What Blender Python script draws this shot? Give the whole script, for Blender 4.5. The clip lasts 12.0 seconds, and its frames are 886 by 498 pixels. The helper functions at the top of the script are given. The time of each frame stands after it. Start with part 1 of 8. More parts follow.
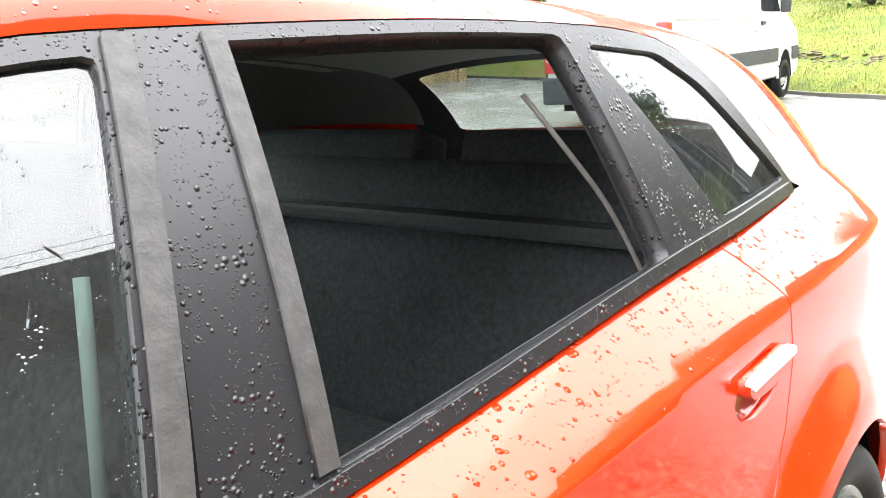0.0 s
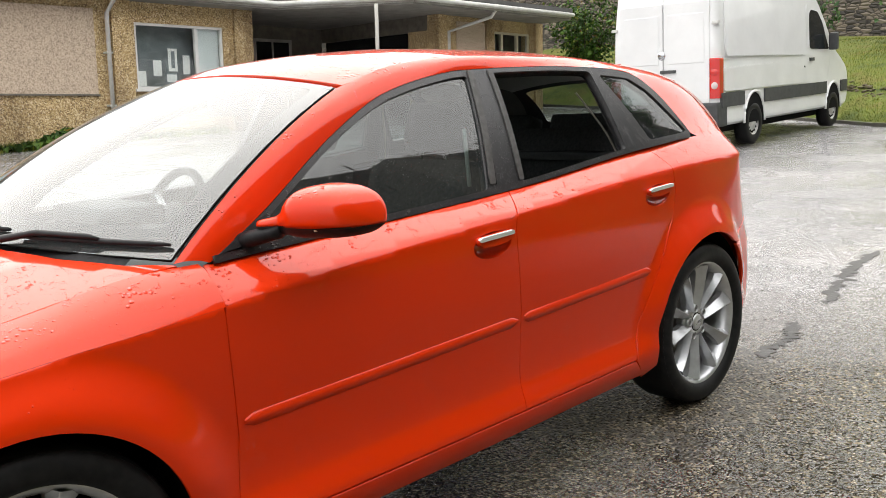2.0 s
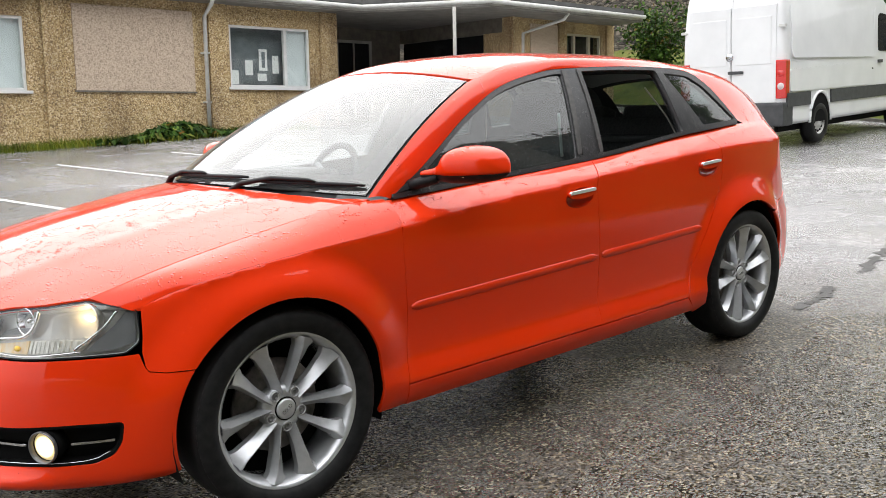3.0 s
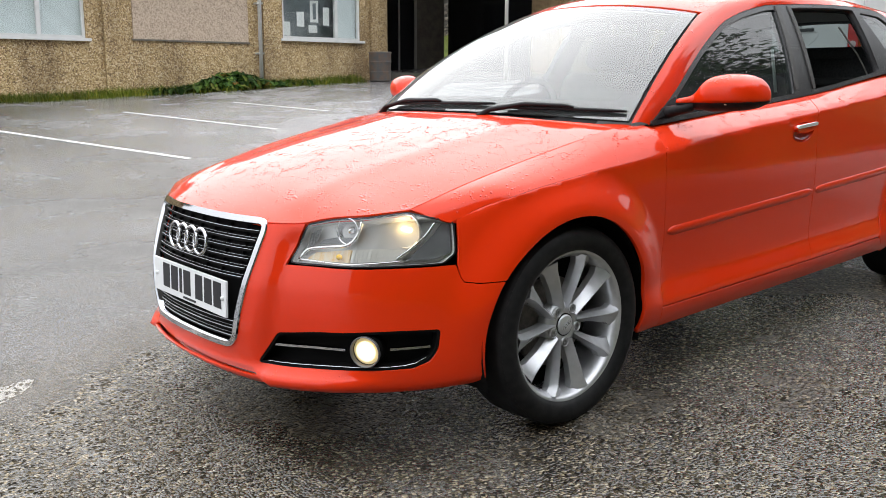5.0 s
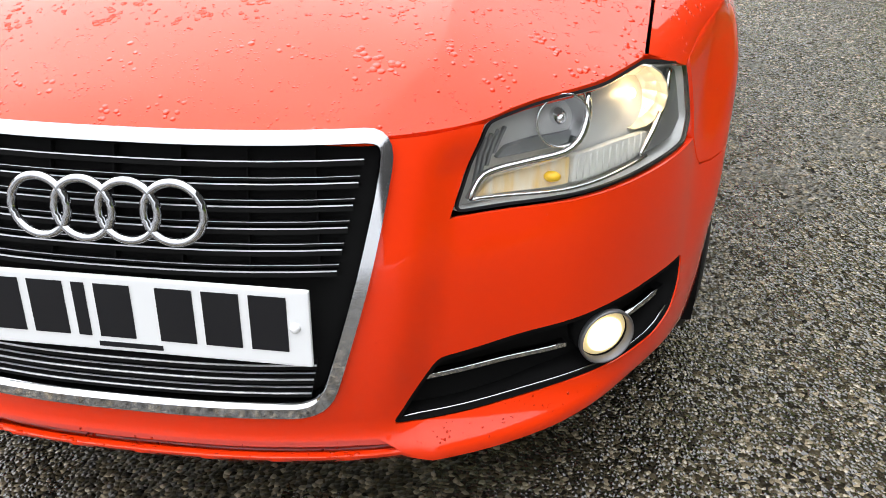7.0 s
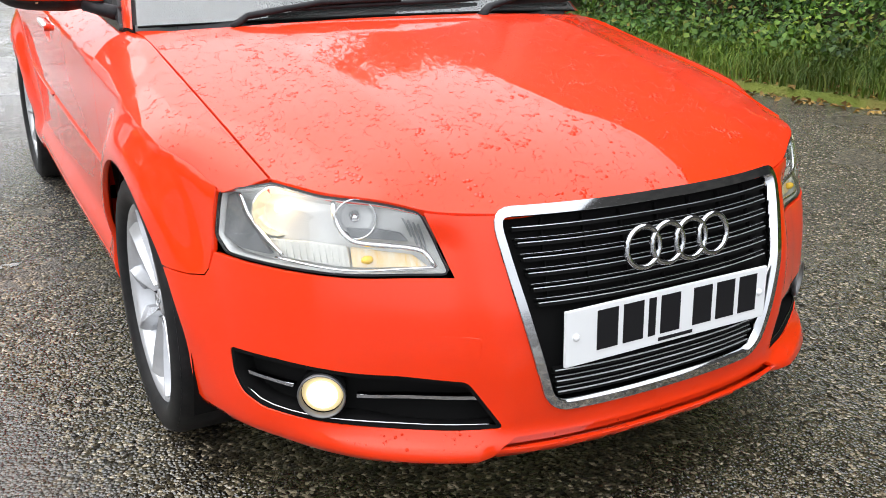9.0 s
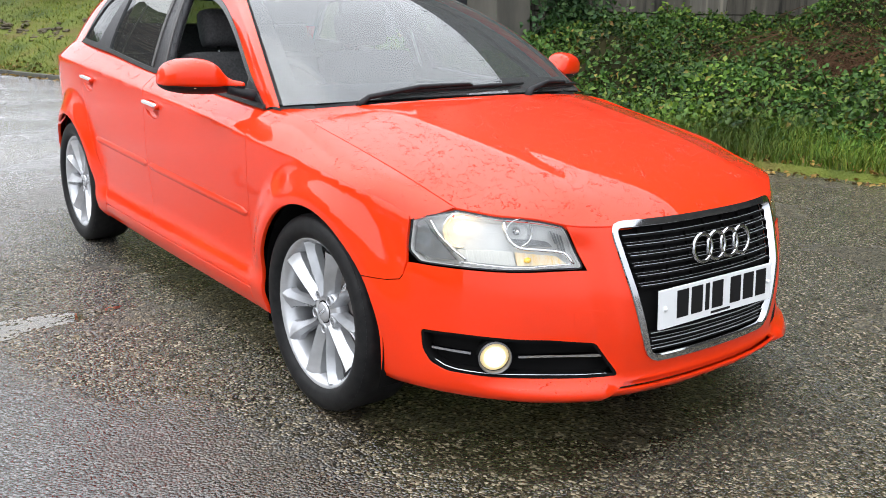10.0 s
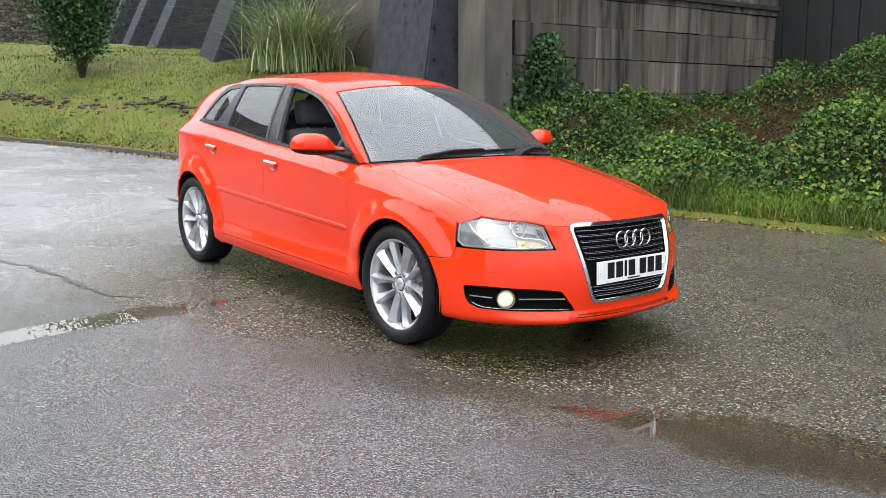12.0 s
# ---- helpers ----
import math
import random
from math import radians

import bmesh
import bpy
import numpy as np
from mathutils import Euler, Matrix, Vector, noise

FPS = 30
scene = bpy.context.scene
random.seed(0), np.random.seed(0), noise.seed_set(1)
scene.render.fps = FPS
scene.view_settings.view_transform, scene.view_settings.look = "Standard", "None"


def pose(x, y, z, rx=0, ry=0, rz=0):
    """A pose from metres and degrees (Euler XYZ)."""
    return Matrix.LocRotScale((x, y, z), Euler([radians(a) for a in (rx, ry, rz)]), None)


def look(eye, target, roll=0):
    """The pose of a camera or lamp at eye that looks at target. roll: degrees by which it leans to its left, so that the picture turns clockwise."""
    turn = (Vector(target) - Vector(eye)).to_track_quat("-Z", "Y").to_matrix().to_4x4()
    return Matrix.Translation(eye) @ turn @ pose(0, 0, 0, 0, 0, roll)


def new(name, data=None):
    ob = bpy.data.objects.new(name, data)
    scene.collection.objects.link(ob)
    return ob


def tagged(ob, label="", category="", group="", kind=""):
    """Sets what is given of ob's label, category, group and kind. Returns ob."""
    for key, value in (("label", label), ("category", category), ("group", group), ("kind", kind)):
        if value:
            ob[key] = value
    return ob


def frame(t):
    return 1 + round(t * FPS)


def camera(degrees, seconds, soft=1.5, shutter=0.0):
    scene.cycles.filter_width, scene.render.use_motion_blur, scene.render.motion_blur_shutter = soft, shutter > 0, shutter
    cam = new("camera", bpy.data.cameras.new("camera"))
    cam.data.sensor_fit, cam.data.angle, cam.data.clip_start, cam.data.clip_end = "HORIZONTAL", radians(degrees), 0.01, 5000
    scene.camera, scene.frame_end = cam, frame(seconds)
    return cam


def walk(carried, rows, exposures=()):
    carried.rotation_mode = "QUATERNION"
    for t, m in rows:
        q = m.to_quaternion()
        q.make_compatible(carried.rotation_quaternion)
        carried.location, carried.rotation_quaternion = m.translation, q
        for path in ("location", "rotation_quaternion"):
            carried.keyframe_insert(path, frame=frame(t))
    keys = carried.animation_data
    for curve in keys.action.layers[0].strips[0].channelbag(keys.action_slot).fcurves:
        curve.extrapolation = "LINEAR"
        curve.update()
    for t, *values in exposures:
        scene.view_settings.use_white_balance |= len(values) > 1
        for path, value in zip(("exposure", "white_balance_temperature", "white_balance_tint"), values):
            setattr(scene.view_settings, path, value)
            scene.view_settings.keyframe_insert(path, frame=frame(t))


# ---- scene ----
cam = camera(52.6, 12.0, 0.6)
PATH = [
    (0, (0.109, 1.221, 1.285), (-1.374, -0.054, 0.868), -3.5),
    (0.5, (0.55, 1.47, 1.288), (-0.936, 0.182, 0.924), -3.1),
    (1, (0.965, 1.802, 1.281), (-0.495, 0.482, 0.927), -3.2),
    (1.5, (1.429, 2.141, 1.26), (0.0, 0.788, 0.907), -3.1),
    (2, (1.835, 2.525, 1.255), (0.446, 1.128, 0.912), -2.9),
    (2.5, (2.247, 2.875, 1.235), (0.917, 1.417, 0.908), -2.9),
    (4.3, (3.25, 3.29, 1.192), (2.018, 1.753, 0.842), -1.6),
    (4.5, (3.295, 3.141, 1.168), (2.066, 1.604, 0.817), -1.5),
    (5, (3.309, 2.64, 1.151), (2.061, 1.135, 0.731), -1.7),
    (5.5, (3.185, 2.02, 1.116), (1.806, 0.673, 0.58), -2.4),
    (6, (2.958, 1.49, 1.084), (1.459, 0.333, 0.44), -1.8),
    (6.5, (2.897, 0.988, 1.077), (1.206, 0.375, 0.202), -0.7),
    (7, (3.094, 0.579, 1.114), (1.363, 0.311, 0.148), -0.4),
    (7.5, (3.218, 0.137, 1.12), (1.445, 0.104, 0.196), -1.2),
    (7.7, (3.282, -0.027, 1.106), (1.488, 0.063, 0.225), -0.6),
    (9.3, (3.403, -1.473, 1.214), (1.818, -0.442, 0.561), 1.1),
    (9.5, (3.470, -1.662, 1.230), (1.902, -0.590, 0.602), 1.25),
    (10, (3.650, -2.137, 1.252), (2.118, -0.961, 0.733), 1.3),
    (10.5, (3.962, -2.508, 1.295), (2.421, -1.321, 0.83), 0.9),
    (11, (4.257, -2.927, 1.292), (2.721, -1.72, 0.861), 1.0),
    (11.5, (4.592, -3.241, 1.319), (3.061, -2.015, 0.928), 1.3),
    (12, (5.02, -3.511, 1.367), (3.488, -2.279, 1.0), 1.4),
]
EXPOSURES = [(0.0, 2.62, 6700, 10), (0.3, 1.82, 7000, 10), (0.5, 1.45, 7200, 10), (1.0, 1.02, 7300, 10), (2.0, 0.82, 7000, 10), (4.5, 0.70, 6600, 10), (5.0, 0.66, 6550, 10), (6.5, 0.92, 6550, 10), (7.5, 0.86, 6500, 10), (9.5, 0.76, 6400, 10), (10.5, 0.74, 6300, 10), (12.0, 0.76, 6300, 10)]

# the car's own axes: x ahead, y to its left, z up from the asphalt it stands on; the car park falls 2.4 degrees towards its nose
TILT = 2.36
SITE = Matrix.Rotation(radians(TILT), 4, "Y")
walk(cam, [(t, SITE @ look(eye, target, roll)) for t, eye, target, roll in PATH], EXPOSURES)

# ---- light: overcast sky ----
world = bpy.data.worlds.new("overcast_sky")
scene.world = world
world.use_nodes = True
wn = world.node_tree.nodes
wl = world.node_tree.links
sky = wn.new("ShaderNodeTexSky")
sky.sky_type = "NISHITA"
sky.sun_disc = False
sky.sun_elevation = radians(48)
sky.sun_rotation = radians(204)
sky.air_density, sky.dust_density, sky.ozone_density = 1.0, 4.0, 1.0
hs = wn.new("ShaderNodeHueSaturation")
hs.inputs["Saturation"].default_value = 0.12
cl = wn.new("ShaderNodeTexNoise")
cl.inputs["Scale"].default_value = 2.2
cl.inputs["Detail"].default_value = 4
mp = wn.new("ShaderNodeMapRange")
mp.inputs["To Min"].default_value, mp.inputs["To Max"].default_value = 0.85, 1.15
mu = wn.new("ShaderNodeMix")
mu.data_type, mu.blend_type = "RGBA", "MULTIPLY"
mu.inputs["Factor"].default_value = 1.0
wl.new(sky.outputs["Color"], hs.inputs["Color"])
tc = wn.new("ShaderNodeTexCoord")
wl.new(tc.outputs["Generated"], cl.inputs["Vector"])
wl.new(cl.outputs["Fac"], mp.inputs["Value"])
deck = wn.new("ShaderNodeMix")
deck.data_type = "RGBA"
deck.inputs["Factor"].default_value = 0.93
deck.inputs["B"].default_value = (9.7, 10.0, 10.5, 1)
wl.new(hs.outputs["Color"], deck.inputs["A"])
# an overcast sky is brighter overhead than at the horizon
sz = wn.new("ShaderNodeSeparateXYZ")
wl.new(tc.outputs["Generated"], sz.inputs["Vector"])
up_ = wn.new("ShaderNodeMapRange")
up_.inputs["To Min"].default_value, up_.inputs["To Max"].default_value = 0.55, 1.36
wl.new(sz.outputs["Z"], up_.inputs["Value"])
zen = wn.new("ShaderNodeMix")
zen.data_type, zen.blend_type = "RGBA", "MULTIPLY"
zen.inputs["Factor"].default_value = 1.0
wl.new(deck.outputs["Result"], zen.inputs["A"])
wl.new(up_.outputs["Result"], zen.inputs["B"])
wl.new(zen.outputs["Result"], mu.inputs["A"])
wl.new(mp.outputs["Result"], mu.inputs["B"])
wl.new(mu.outputs["Result"], wn["Background"].inputs["Color"])
wn["Background"].inputs["Strength"].default_value = 0.15

sun_data = bpy.data.lights.new("overcast_sun", "SUN")
sun_data.energy, sun_data.angle, sun_data.color = 0.95, radians(95), (1.0, 0.98, 0.95)
sun = new("overcast_sun", sun_data)
sun.matrix_world = look((-4, -9, 9.5), (0, 0, 0))


# ---- materials ----
def mat(name, color, rough=0.5, metal=0.0, **more):
    m = bpy.data.materials.new(name)
    m.use_nodes = True
    b = m.node_tree.nodes["Principled BSDF"]
    b.inputs["Base Color"].default_value = (*color, 1)
    b.inputs["Roughness"].default_value = rough
    b.inputs["Metallic"].default_value = metal
    for k, v in more.items():
        b.inputs[k].default_value = v
    return m


def nd(m, kind, **ins):
    n = m.node_tree.nodes.new(kind)
    for k, v in ins.items():
        n.inputs[k].default_value = v
    return n


def ln(m, a, b):
    m.node_tree.links.new(a, b)


def coords(m, scale=(1, 1, 1)):
    c = nd(m, "ShaderNodeTexCoord")
    mpg = nd(m, "ShaderNodeMapping", Scale=scale)
    ln(m, c.outputs["Object"], mpg.inputs["Vector"])
    return mpg.outputs["Vector"]


def ramp(m, value, stops):
    r = nd(m, "ShaderNodeValToRGB")
    while len(r.color_ramp.elements) < len(stops):
        r.color_ramp.elements.new(0.5)
    for e, (p, c) in zip(r.color_ramp.elements, stops):
        e.position, e.color = p, (*c, 1) if len(c) == 3 else c
    ln(m, value, r.inputs["Fac"])
    return r.outputs["Color"]


def noise_tex(m, scale, detail=4, vec=None, rough=0.55):
    n = nd(m, "ShaderNodeTexNoise", Scale=scale, Detail=detail, Roughness=rough)
    ln(m, vec if vec is not None else coords(m), n.inputs["Vector"])
    return n.outputs["Fac"]


def bumped(m, value, strength=0.3, distance=0.01):
    b = nd(m, "ShaderNodeBump", Strength=strength, Distance=distance)
    ln(m, value, b.inputs["Height"])
    ln(m, b.outputs["Normal"], m.node_tree.nodes["Principled BSDF"].inputs["Normal"])
    return b


def mixed(name, stops, scale, rough=0.8, detail=5, bump=0.3, dist=0.01, bscale=None, stretch=(1, 1, 1), rr=None):
    """A surface whose colour runs through stops by noise, with fine relief."""
    m = mat(name, stops[0][1], rough)
    b = m.node_tree.nodes["Principled BSDF"]
    v = coords(m, stretch)
    f = noise_tex(m, scale, detail, v)
    ln(m, ramp(m, f, stops), b.inputs["Base Color"])
    g = noise_tex(m, bscale or scale * 4, 4, v)
    bumped(m, g, bump, dist)
    if rr:
        ln(m, ramp(m, f, [(0.35, (rr[0],) * 3), (0.65, (rr[1],) * 3)]), b.inputs["Roughness"])
    return m


def drops(m, scale=95.0, cover=0.20, strength=0.5, target=("Normal", "Coat Normal"), second=True, upward=False, sparse=0.38):
    """Rain beads: small domes of uneven size standing off the surface."""
    v = coords(m)
    b = m.node_tree.nodes["Principled BSDF"]
    total = None
    for sc, cv in ((scale, cover), (scale * 2.3, cover * 0.8))[: 2 if second else 1]:
        vo = nd(m, "ShaderNodeTexVoronoi", Scale=sc, Randomness=1.0)
        ln(m, v, vo.inputs["Vector"])
        n = noise_tex(m, sc * 0.23, 2, v)
        size = nd(m, "ShaderNodeMapRange")
        size.inputs["From Min"].default_value, size.inputs["From Max"].default_value = sparse, 0.66
        size.inputs["To Min"].default_value, size.inputs["To Max"].default_value = 0.02, cv * 1.7
        ln(m, n, size.inputs["Value"])
        if upward:
            # beads stay on flat faces and run off steep ones
            gn = nd(m, "ShaderNodeNewGeometry")
            sn = nd(m, "ShaderNodeSeparateXYZ")
            ln(m, gn.outputs["Normal"], sn.inputs["Vector"])
            st_ = nd(m, "ShaderNodeMapRange")
            st_.inputs["From Min"].default_value, st_.inputs["From Max"].default_value = 0.25, 0.88
            st_.inputs["To Min"].default_value, st_.inputs["To Max"].default_value = 0.18, 1.0
            ln(m, sn.outputs["Z"], st_.inputs["Value"])
            ml = nd(m, "ShaderNodeMath")
            ml.operation = "MULTIPLY"
            ln(m, size.outputs["Result"], ml.inputs[0])
            ln(m, st_.outputs["Result"], ml.inputs[1])
        dome = nd(m, "ShaderNodeMath")
        dome.operation = "DIVIDE"
        ln(m, vo.outputs["Distance"], dome.inputs[0])
        ln(m, ml.outputs[0] if upward else size.outputs["Result"], dome.inputs[1])
        sub = nd(m, "ShaderNodeMath")
        sub.operation, sub.use_clamp = "SUBTRACT", True
        sub.inputs[0].default_value = 1.0
        ln(m, dome.outputs[0], sub.inputs[1])
        rt = nd(m, "ShaderNodeMath")
        rt.operation = "SQRT"
        ln(m, sub.outputs[0], rt.inputs[0])
        if total is None:
            total = rt.outputs[0]
        else:
            ad = nd(m, "ShaderNodeMath")
            ad.operation = "MAXIMUM"
            ln(m, total, ad.inputs[0])
            ln(m, rt.outputs[0], ad.inputs[1])
            total = ad.outputs[0]
    bp = nd(m, "ShaderNodeBump", Strength=strength, Distance=0.0045)
    ln(m, total, bp.inputs["Height"])
    for tg in target:
        ln(m, bp.outputs["Normal"], b.inputs[tg])
    return total


RED = mat("red_paint", (0.76, 0.033, 0.002), 0.45, 0.0, **{"Coat Weight": 1.0, "Coat Roughness": 0.015, "Coat IOR": 1.42, "Specular IOR Level": 0.05})
drops(RED, 78.0, 0.27, 1.0, upward=True, sparse=0.44)
BLACK_TRIM = mat("black_trim", (0.018, 0.018, 0.02), 0.32)
drops(BLACK_TRIM, 130.0, 0.28, 1.0, ("Normal",))
BLACK_PLASTIC = mixed("black_plastic", [(0.3, (0.009, 0.009, 0.010)), (0.7, (0.022, 0.022, 0.024))], 60, 0.5, bump=0.1, dist=0.002)
RUBBER = mixed("tyre_rubber", [(0.3, (0.008, 0.008, 0.009)), (0.7, (0.018, 0.018, 0.018))], 30, 0.5, bump=0.15, dist=0.002)
for m_ in (RUBBER, BLACK_PLASTIC):
    m_.node_tree.nodes["Principled BSDF"].inputs["Specular IOR Level"].default_value = 0.16
CHROME = mat("chrome", (0.50, 0.51, 0.53), 0.07, 1.0)
# chrome of the door handles, paled by a sky reflection put into the colour
SKY_METAL = mat("sky_pale_metal", (0.80, 0.80, 0.80), 0.28, 0.45)
ALLOY = mixed("alloy_paint", [(0.3, (0.50, 0.51, 0.53)), (0.7, (0.60, 0.61, 0.63))], 25, 0.27, bump=0.03, dist=0.001)
ALLOY.node_tree.nodes["Principled BSDF"].inputs["Metallic"].default_value = 0.55
DARK_METAL = mixed("brake_metal", [(0.3, (0.12, 0.11, 0.10)), (0.7, (0.25, 0.22, 0.20))], 40, 0.5)
UNDER = mat("underbody_black", (0.005, 0.005, 0.005), 0.9)
UNDER.node_tree.nodes["Principled BSDF"].inputs["Specular IOR Level"].default_value = 0.12
CLOTH = mixed("seat_cloth", [(0.3, (0.042, 0.042, 0.044)), (0.7, (0.085, 0.085, 0.088))], 90, 0.9, bump=0.4, dist=0.002)
CABIN = mixed("cabin_plastic", [(0.3, (0.045, 0.046, 0.047)), (0.7, (0.078, 0.078, 0.080))], 120, 0.6, bump=0.04, dist=0.001)
HEADLINING = mixed("headlining_fabric", [(0.3, (0.46, 0.46, 0.44)), (0.7, (0.56, 0.56, 0.54))], 120, 0.95, bump=0.2, dist=0.001)
PLATE_WHITE = mat("plate_white", (0.78, 0.79, 0.80), 0.25)
PRINT_BLACK = mat("printed_black", (0.006, 0.006, 0.006), 0.8, **{"Specular IOR Level": 0.05})
PLATE_BLACK = mat("plate_black", (0.010, 0.010, 0.012), 0.35)
PLATE_BLACK.node_tree.nodes["Principled BSDF"].inputs["Specular IOR Level"].default_value = 0.25
LAMP_SILVER = mat("lamp_reflector", (0.75, 0.75, 0.76), 0.12, 1.0)
LAMP_GREY = mixed("lamp_housing", [(0.3, (0.58, 0.58, 0.57)), (0.7, (0.66, 0.66, 0.65))], 20, 0.22, bump=0.05)
LAMP_GREY.node_tree.nodes["Principled BSDF"].inputs["Metallic"].default_value = 0.1
SHELF_GREY = mixed("lamp_shelf_grey", [(0.3, (0.13, 0.135, 0.14)), (0.7, (0.20, 0.205, 0.21))], 30, 0.3, bump=0.05, dist=0.001)
# the headlamp's indicator reflector carries its bulb's orange reflection in this colour
PEACH = mixed("indicator_reflector", [(0.35, (0.86, 0.60, 0.26)), (0.65, (0.86, 0.78, 0.64))], 22, 0.22, bump=0.3, dist=0.002, stretch=(1, 3, 0.6))
AMBER = mat("amber_lens", (0.98, 0.60, 0.04), 0.2)
RIBBED = mixed("ribbed_clear_lens", [(0.3, (0.62, 0.61, 0.57)), (0.7, (0.74, 0.73, 0.68))], 40, 0.2, bump=0.3, dist=0.003, stretch=(1, 8, 0.5))
TAIL_RED = mat("tail_lens_red", (0.55, 0.01, 0.008), 0.12, 0.0, **{"Coat Weight": 1.0})


def glow(name, color, power):
    m = mat(name, color, 0.3)
    b = m.node_tree.nodes["Principled BSDF"]
    b.inputs["Emission Color"].default_value = (*color, 1)
    b.inputs["Emission Strength"].default_value = power
    return m


BULB = glow("lit_bulb", (1.0, 0.85, 0.55), 3.0)
LIT_BOWL = mat("lit_reflector", (0.86, 0.83, 0.76), 0.30, 0.85)
LAMP_POWER = 0.055
FOG_CORE = glow("lit_fog_core", (1.0, 0.86, 0.54), 0.8)
FOG_GLOW = glow("lit_fog_lamp", (1.0, 0.80, 0.42), 0.20)


def glass(name, tint, wet=0.0, ior=1.5, mist=0.0):
    """A thin pane: tinted see-through, with the gloss of its front face."""
    m = bpy.data.materials.new(name)
    m.use_nodes = True
    nt = m.node_tree
    nt.nodes.remove(nt.nodes["Principled BSDF"])
    tr = nd(m, "ShaderNodeBsdfTransparent", Color=(*tint, 1))
    gl = nd(m, "ShaderNodeBsdfGlossy", Color=(1, 1, 1, 1), Roughness=0.01)
    fr = nd(m, "ShaderNodeLayerWeight", Blend=0.5)
    head_on = ((ior - 1) / (ior + 1)) ** 2
    power = nd(m, "ShaderNodeMath")
    power.operation = "POWER"
    power.inputs[1].default_value = 5.0
    ln(m, fr.outputs["Facing"], power.inputs[0])
    share = nd(m, "ShaderNodeMath")
    share.operation = "MULTIPLY_ADD"
    share.inputs[1].default_value, share.inputs[2].default_value = 1 - head_on, head_on
    ln(m, power.outputs[0], share.inputs[0])
    mx = nd(m, "ShaderNodeMixShader")
    ln(m, share.outputs[0], mx.inputs["Fac"])
    ln(m, tr.outputs[0], mx.inputs[1])
    ln(m, gl.outputs[0], mx.inputs[2])
    film = nd(m, "ShaderNodeBsdfDiffuse", Color=(0.8, 0.82, 0.82, 1))
    damp = nd(m, "ShaderNodeMixShader", Fac=mist)
    ln(m, mx.outputs[0], damp.inputs[1])
    ln(m, film.outputs[0], damp.inputs[2])
    ln(m, (damp if mist else mx).outputs[0], nt.nodes["Material Output"].inputs["Surface"])
    if wet:
        v = coords(m)
        vo = nd(m, "ShaderNodeTexVoronoi", Scale=230.0)
        ln(m, v, vo.inputs["Vector"])
        n = noise_tex(m, 55, 2, v)
        lt = nd(m, "ShaderNodeMapRange")
        lt.inputs["From Min"].default_value, lt.inputs["From Max"].default_value = 0.45, 0.7
        lt.inputs["To Min"].default_value, lt.inputs["To Max"].default_value = 0.02, 0.36 * wet
        ln(m, n, lt.inputs["Value"])
        dv = nd(m, "ShaderNodeMath")
        dv.operation = "DIVIDE"
        ln(m, vo.outputs["Distance"], dv.inputs[0])
        ln(m, lt.outputs["Result"], dv.inputs[1])
        sb = nd(m, "ShaderNodeMath")
        sb.operation, sb.use_clamp = "SUBTRACT", True
        sb.inputs[0].default_value = 1.0
        ln(m, dv.outputs[0], sb.inputs[1])
        bp = nd(m, "ShaderNodeBump", Strength=0.45, Distance=0.003)
        ln(m, sb.outputs[0], bp.inputs["Height"])
        ln(m, bp.outputs["Normal"], gl.inputs["Normal"])
        ln(m, bp.outputs["Normal"], fr.inputs["Normal"])
    return m


SCREEN_GLASS = glass("windscreen_glass", (0.66, 0.73, 0.73), 0.0, 2.0, 0.05)
REAR_GLASS = glass("rear_glass", (0.27, 0.31, 0.30), 0.5, 1.6)
SIDE_GLASS = glass("side_glass", (0.36, 0.43, 0.42), 1.1, 1.85, 0.012)
LAMP_GLASS = glass("lamp_lens", (0.94, 0.95, 0.95), 0.4, 1.72)
PANE_GLASS = glass("building_glass", (0.95, 0.97, 0.97), 0.0, 1.4)


# ---- mesh helpers ----
def link(name, me, material, parent=None, label=""):
    ob = new(name, me)
    if material:
        me.materials.append(material)
    if parent is not None:
        ob.parent = parent
    if label:
        ob["label"] = label
    return ob


def part(name, bm, material, parent=None, label="", smooth=False):
    me = bpy.data.meshes.new(name)
    bm.to_mesh(me)
    bm.free()
    if smooth:
        me.polygons.foreach_set("use_smooth", [True] * len(me.polygons))
    return link(name, me, material, parent, label)


def raw(name, verts, faces, material, parent=None, label="", smooth=False):
    me = bpy.data.meshes.new(name)
    me.from_pydata([tuple(map(float, v)) for v in verts], [], [tuple(map(int, f)) for f in faces])
    if smooth:
        me.polygons.foreach_set("use_smooth", [True] * len(me.polygons))
    me.update()
    return link(name, me, material, parent, label)


def box(bm, lo, hi, m=None, bevel=0.0):
    """A box between two corners, its edges rounded, moved by m."""
    r = bmesh.ops.create_cube(bm, size=1.0)
    vs = r["verts"]
    lo, hi = Vector(lo), Vector(hi)
    for v in vs:
        v.co = Vector(((v.co.x + 0.5) * (hi.x - lo.x) + lo.x, (v.co.y + 0.5) * (hi.y - lo.y) + lo.y, (v.co.z + 0.5) * (hi.z - lo.z) + lo.z))
    if bevel:
        es = {e for v in vs for e in v.link_edges}
        out = bmesh.ops.bevel(bm, geom=list(es), offset=bevel, segments=2, affect="EDGES", profile=0.7)
        vs = list({v for f in out["faces"] for v in f.verts} | {v for v in vs if v.is_valid})
    if m is not None:
        bmesh.ops.transform(bm, matrix=m, verts=vs)
    return bm


def boxed(name, lo, hi, material, parent=None, label="", bevel=0.0, m=None):
    return part(name, box(bmesh.new(), lo, hi, m, bevel), material, parent, label)


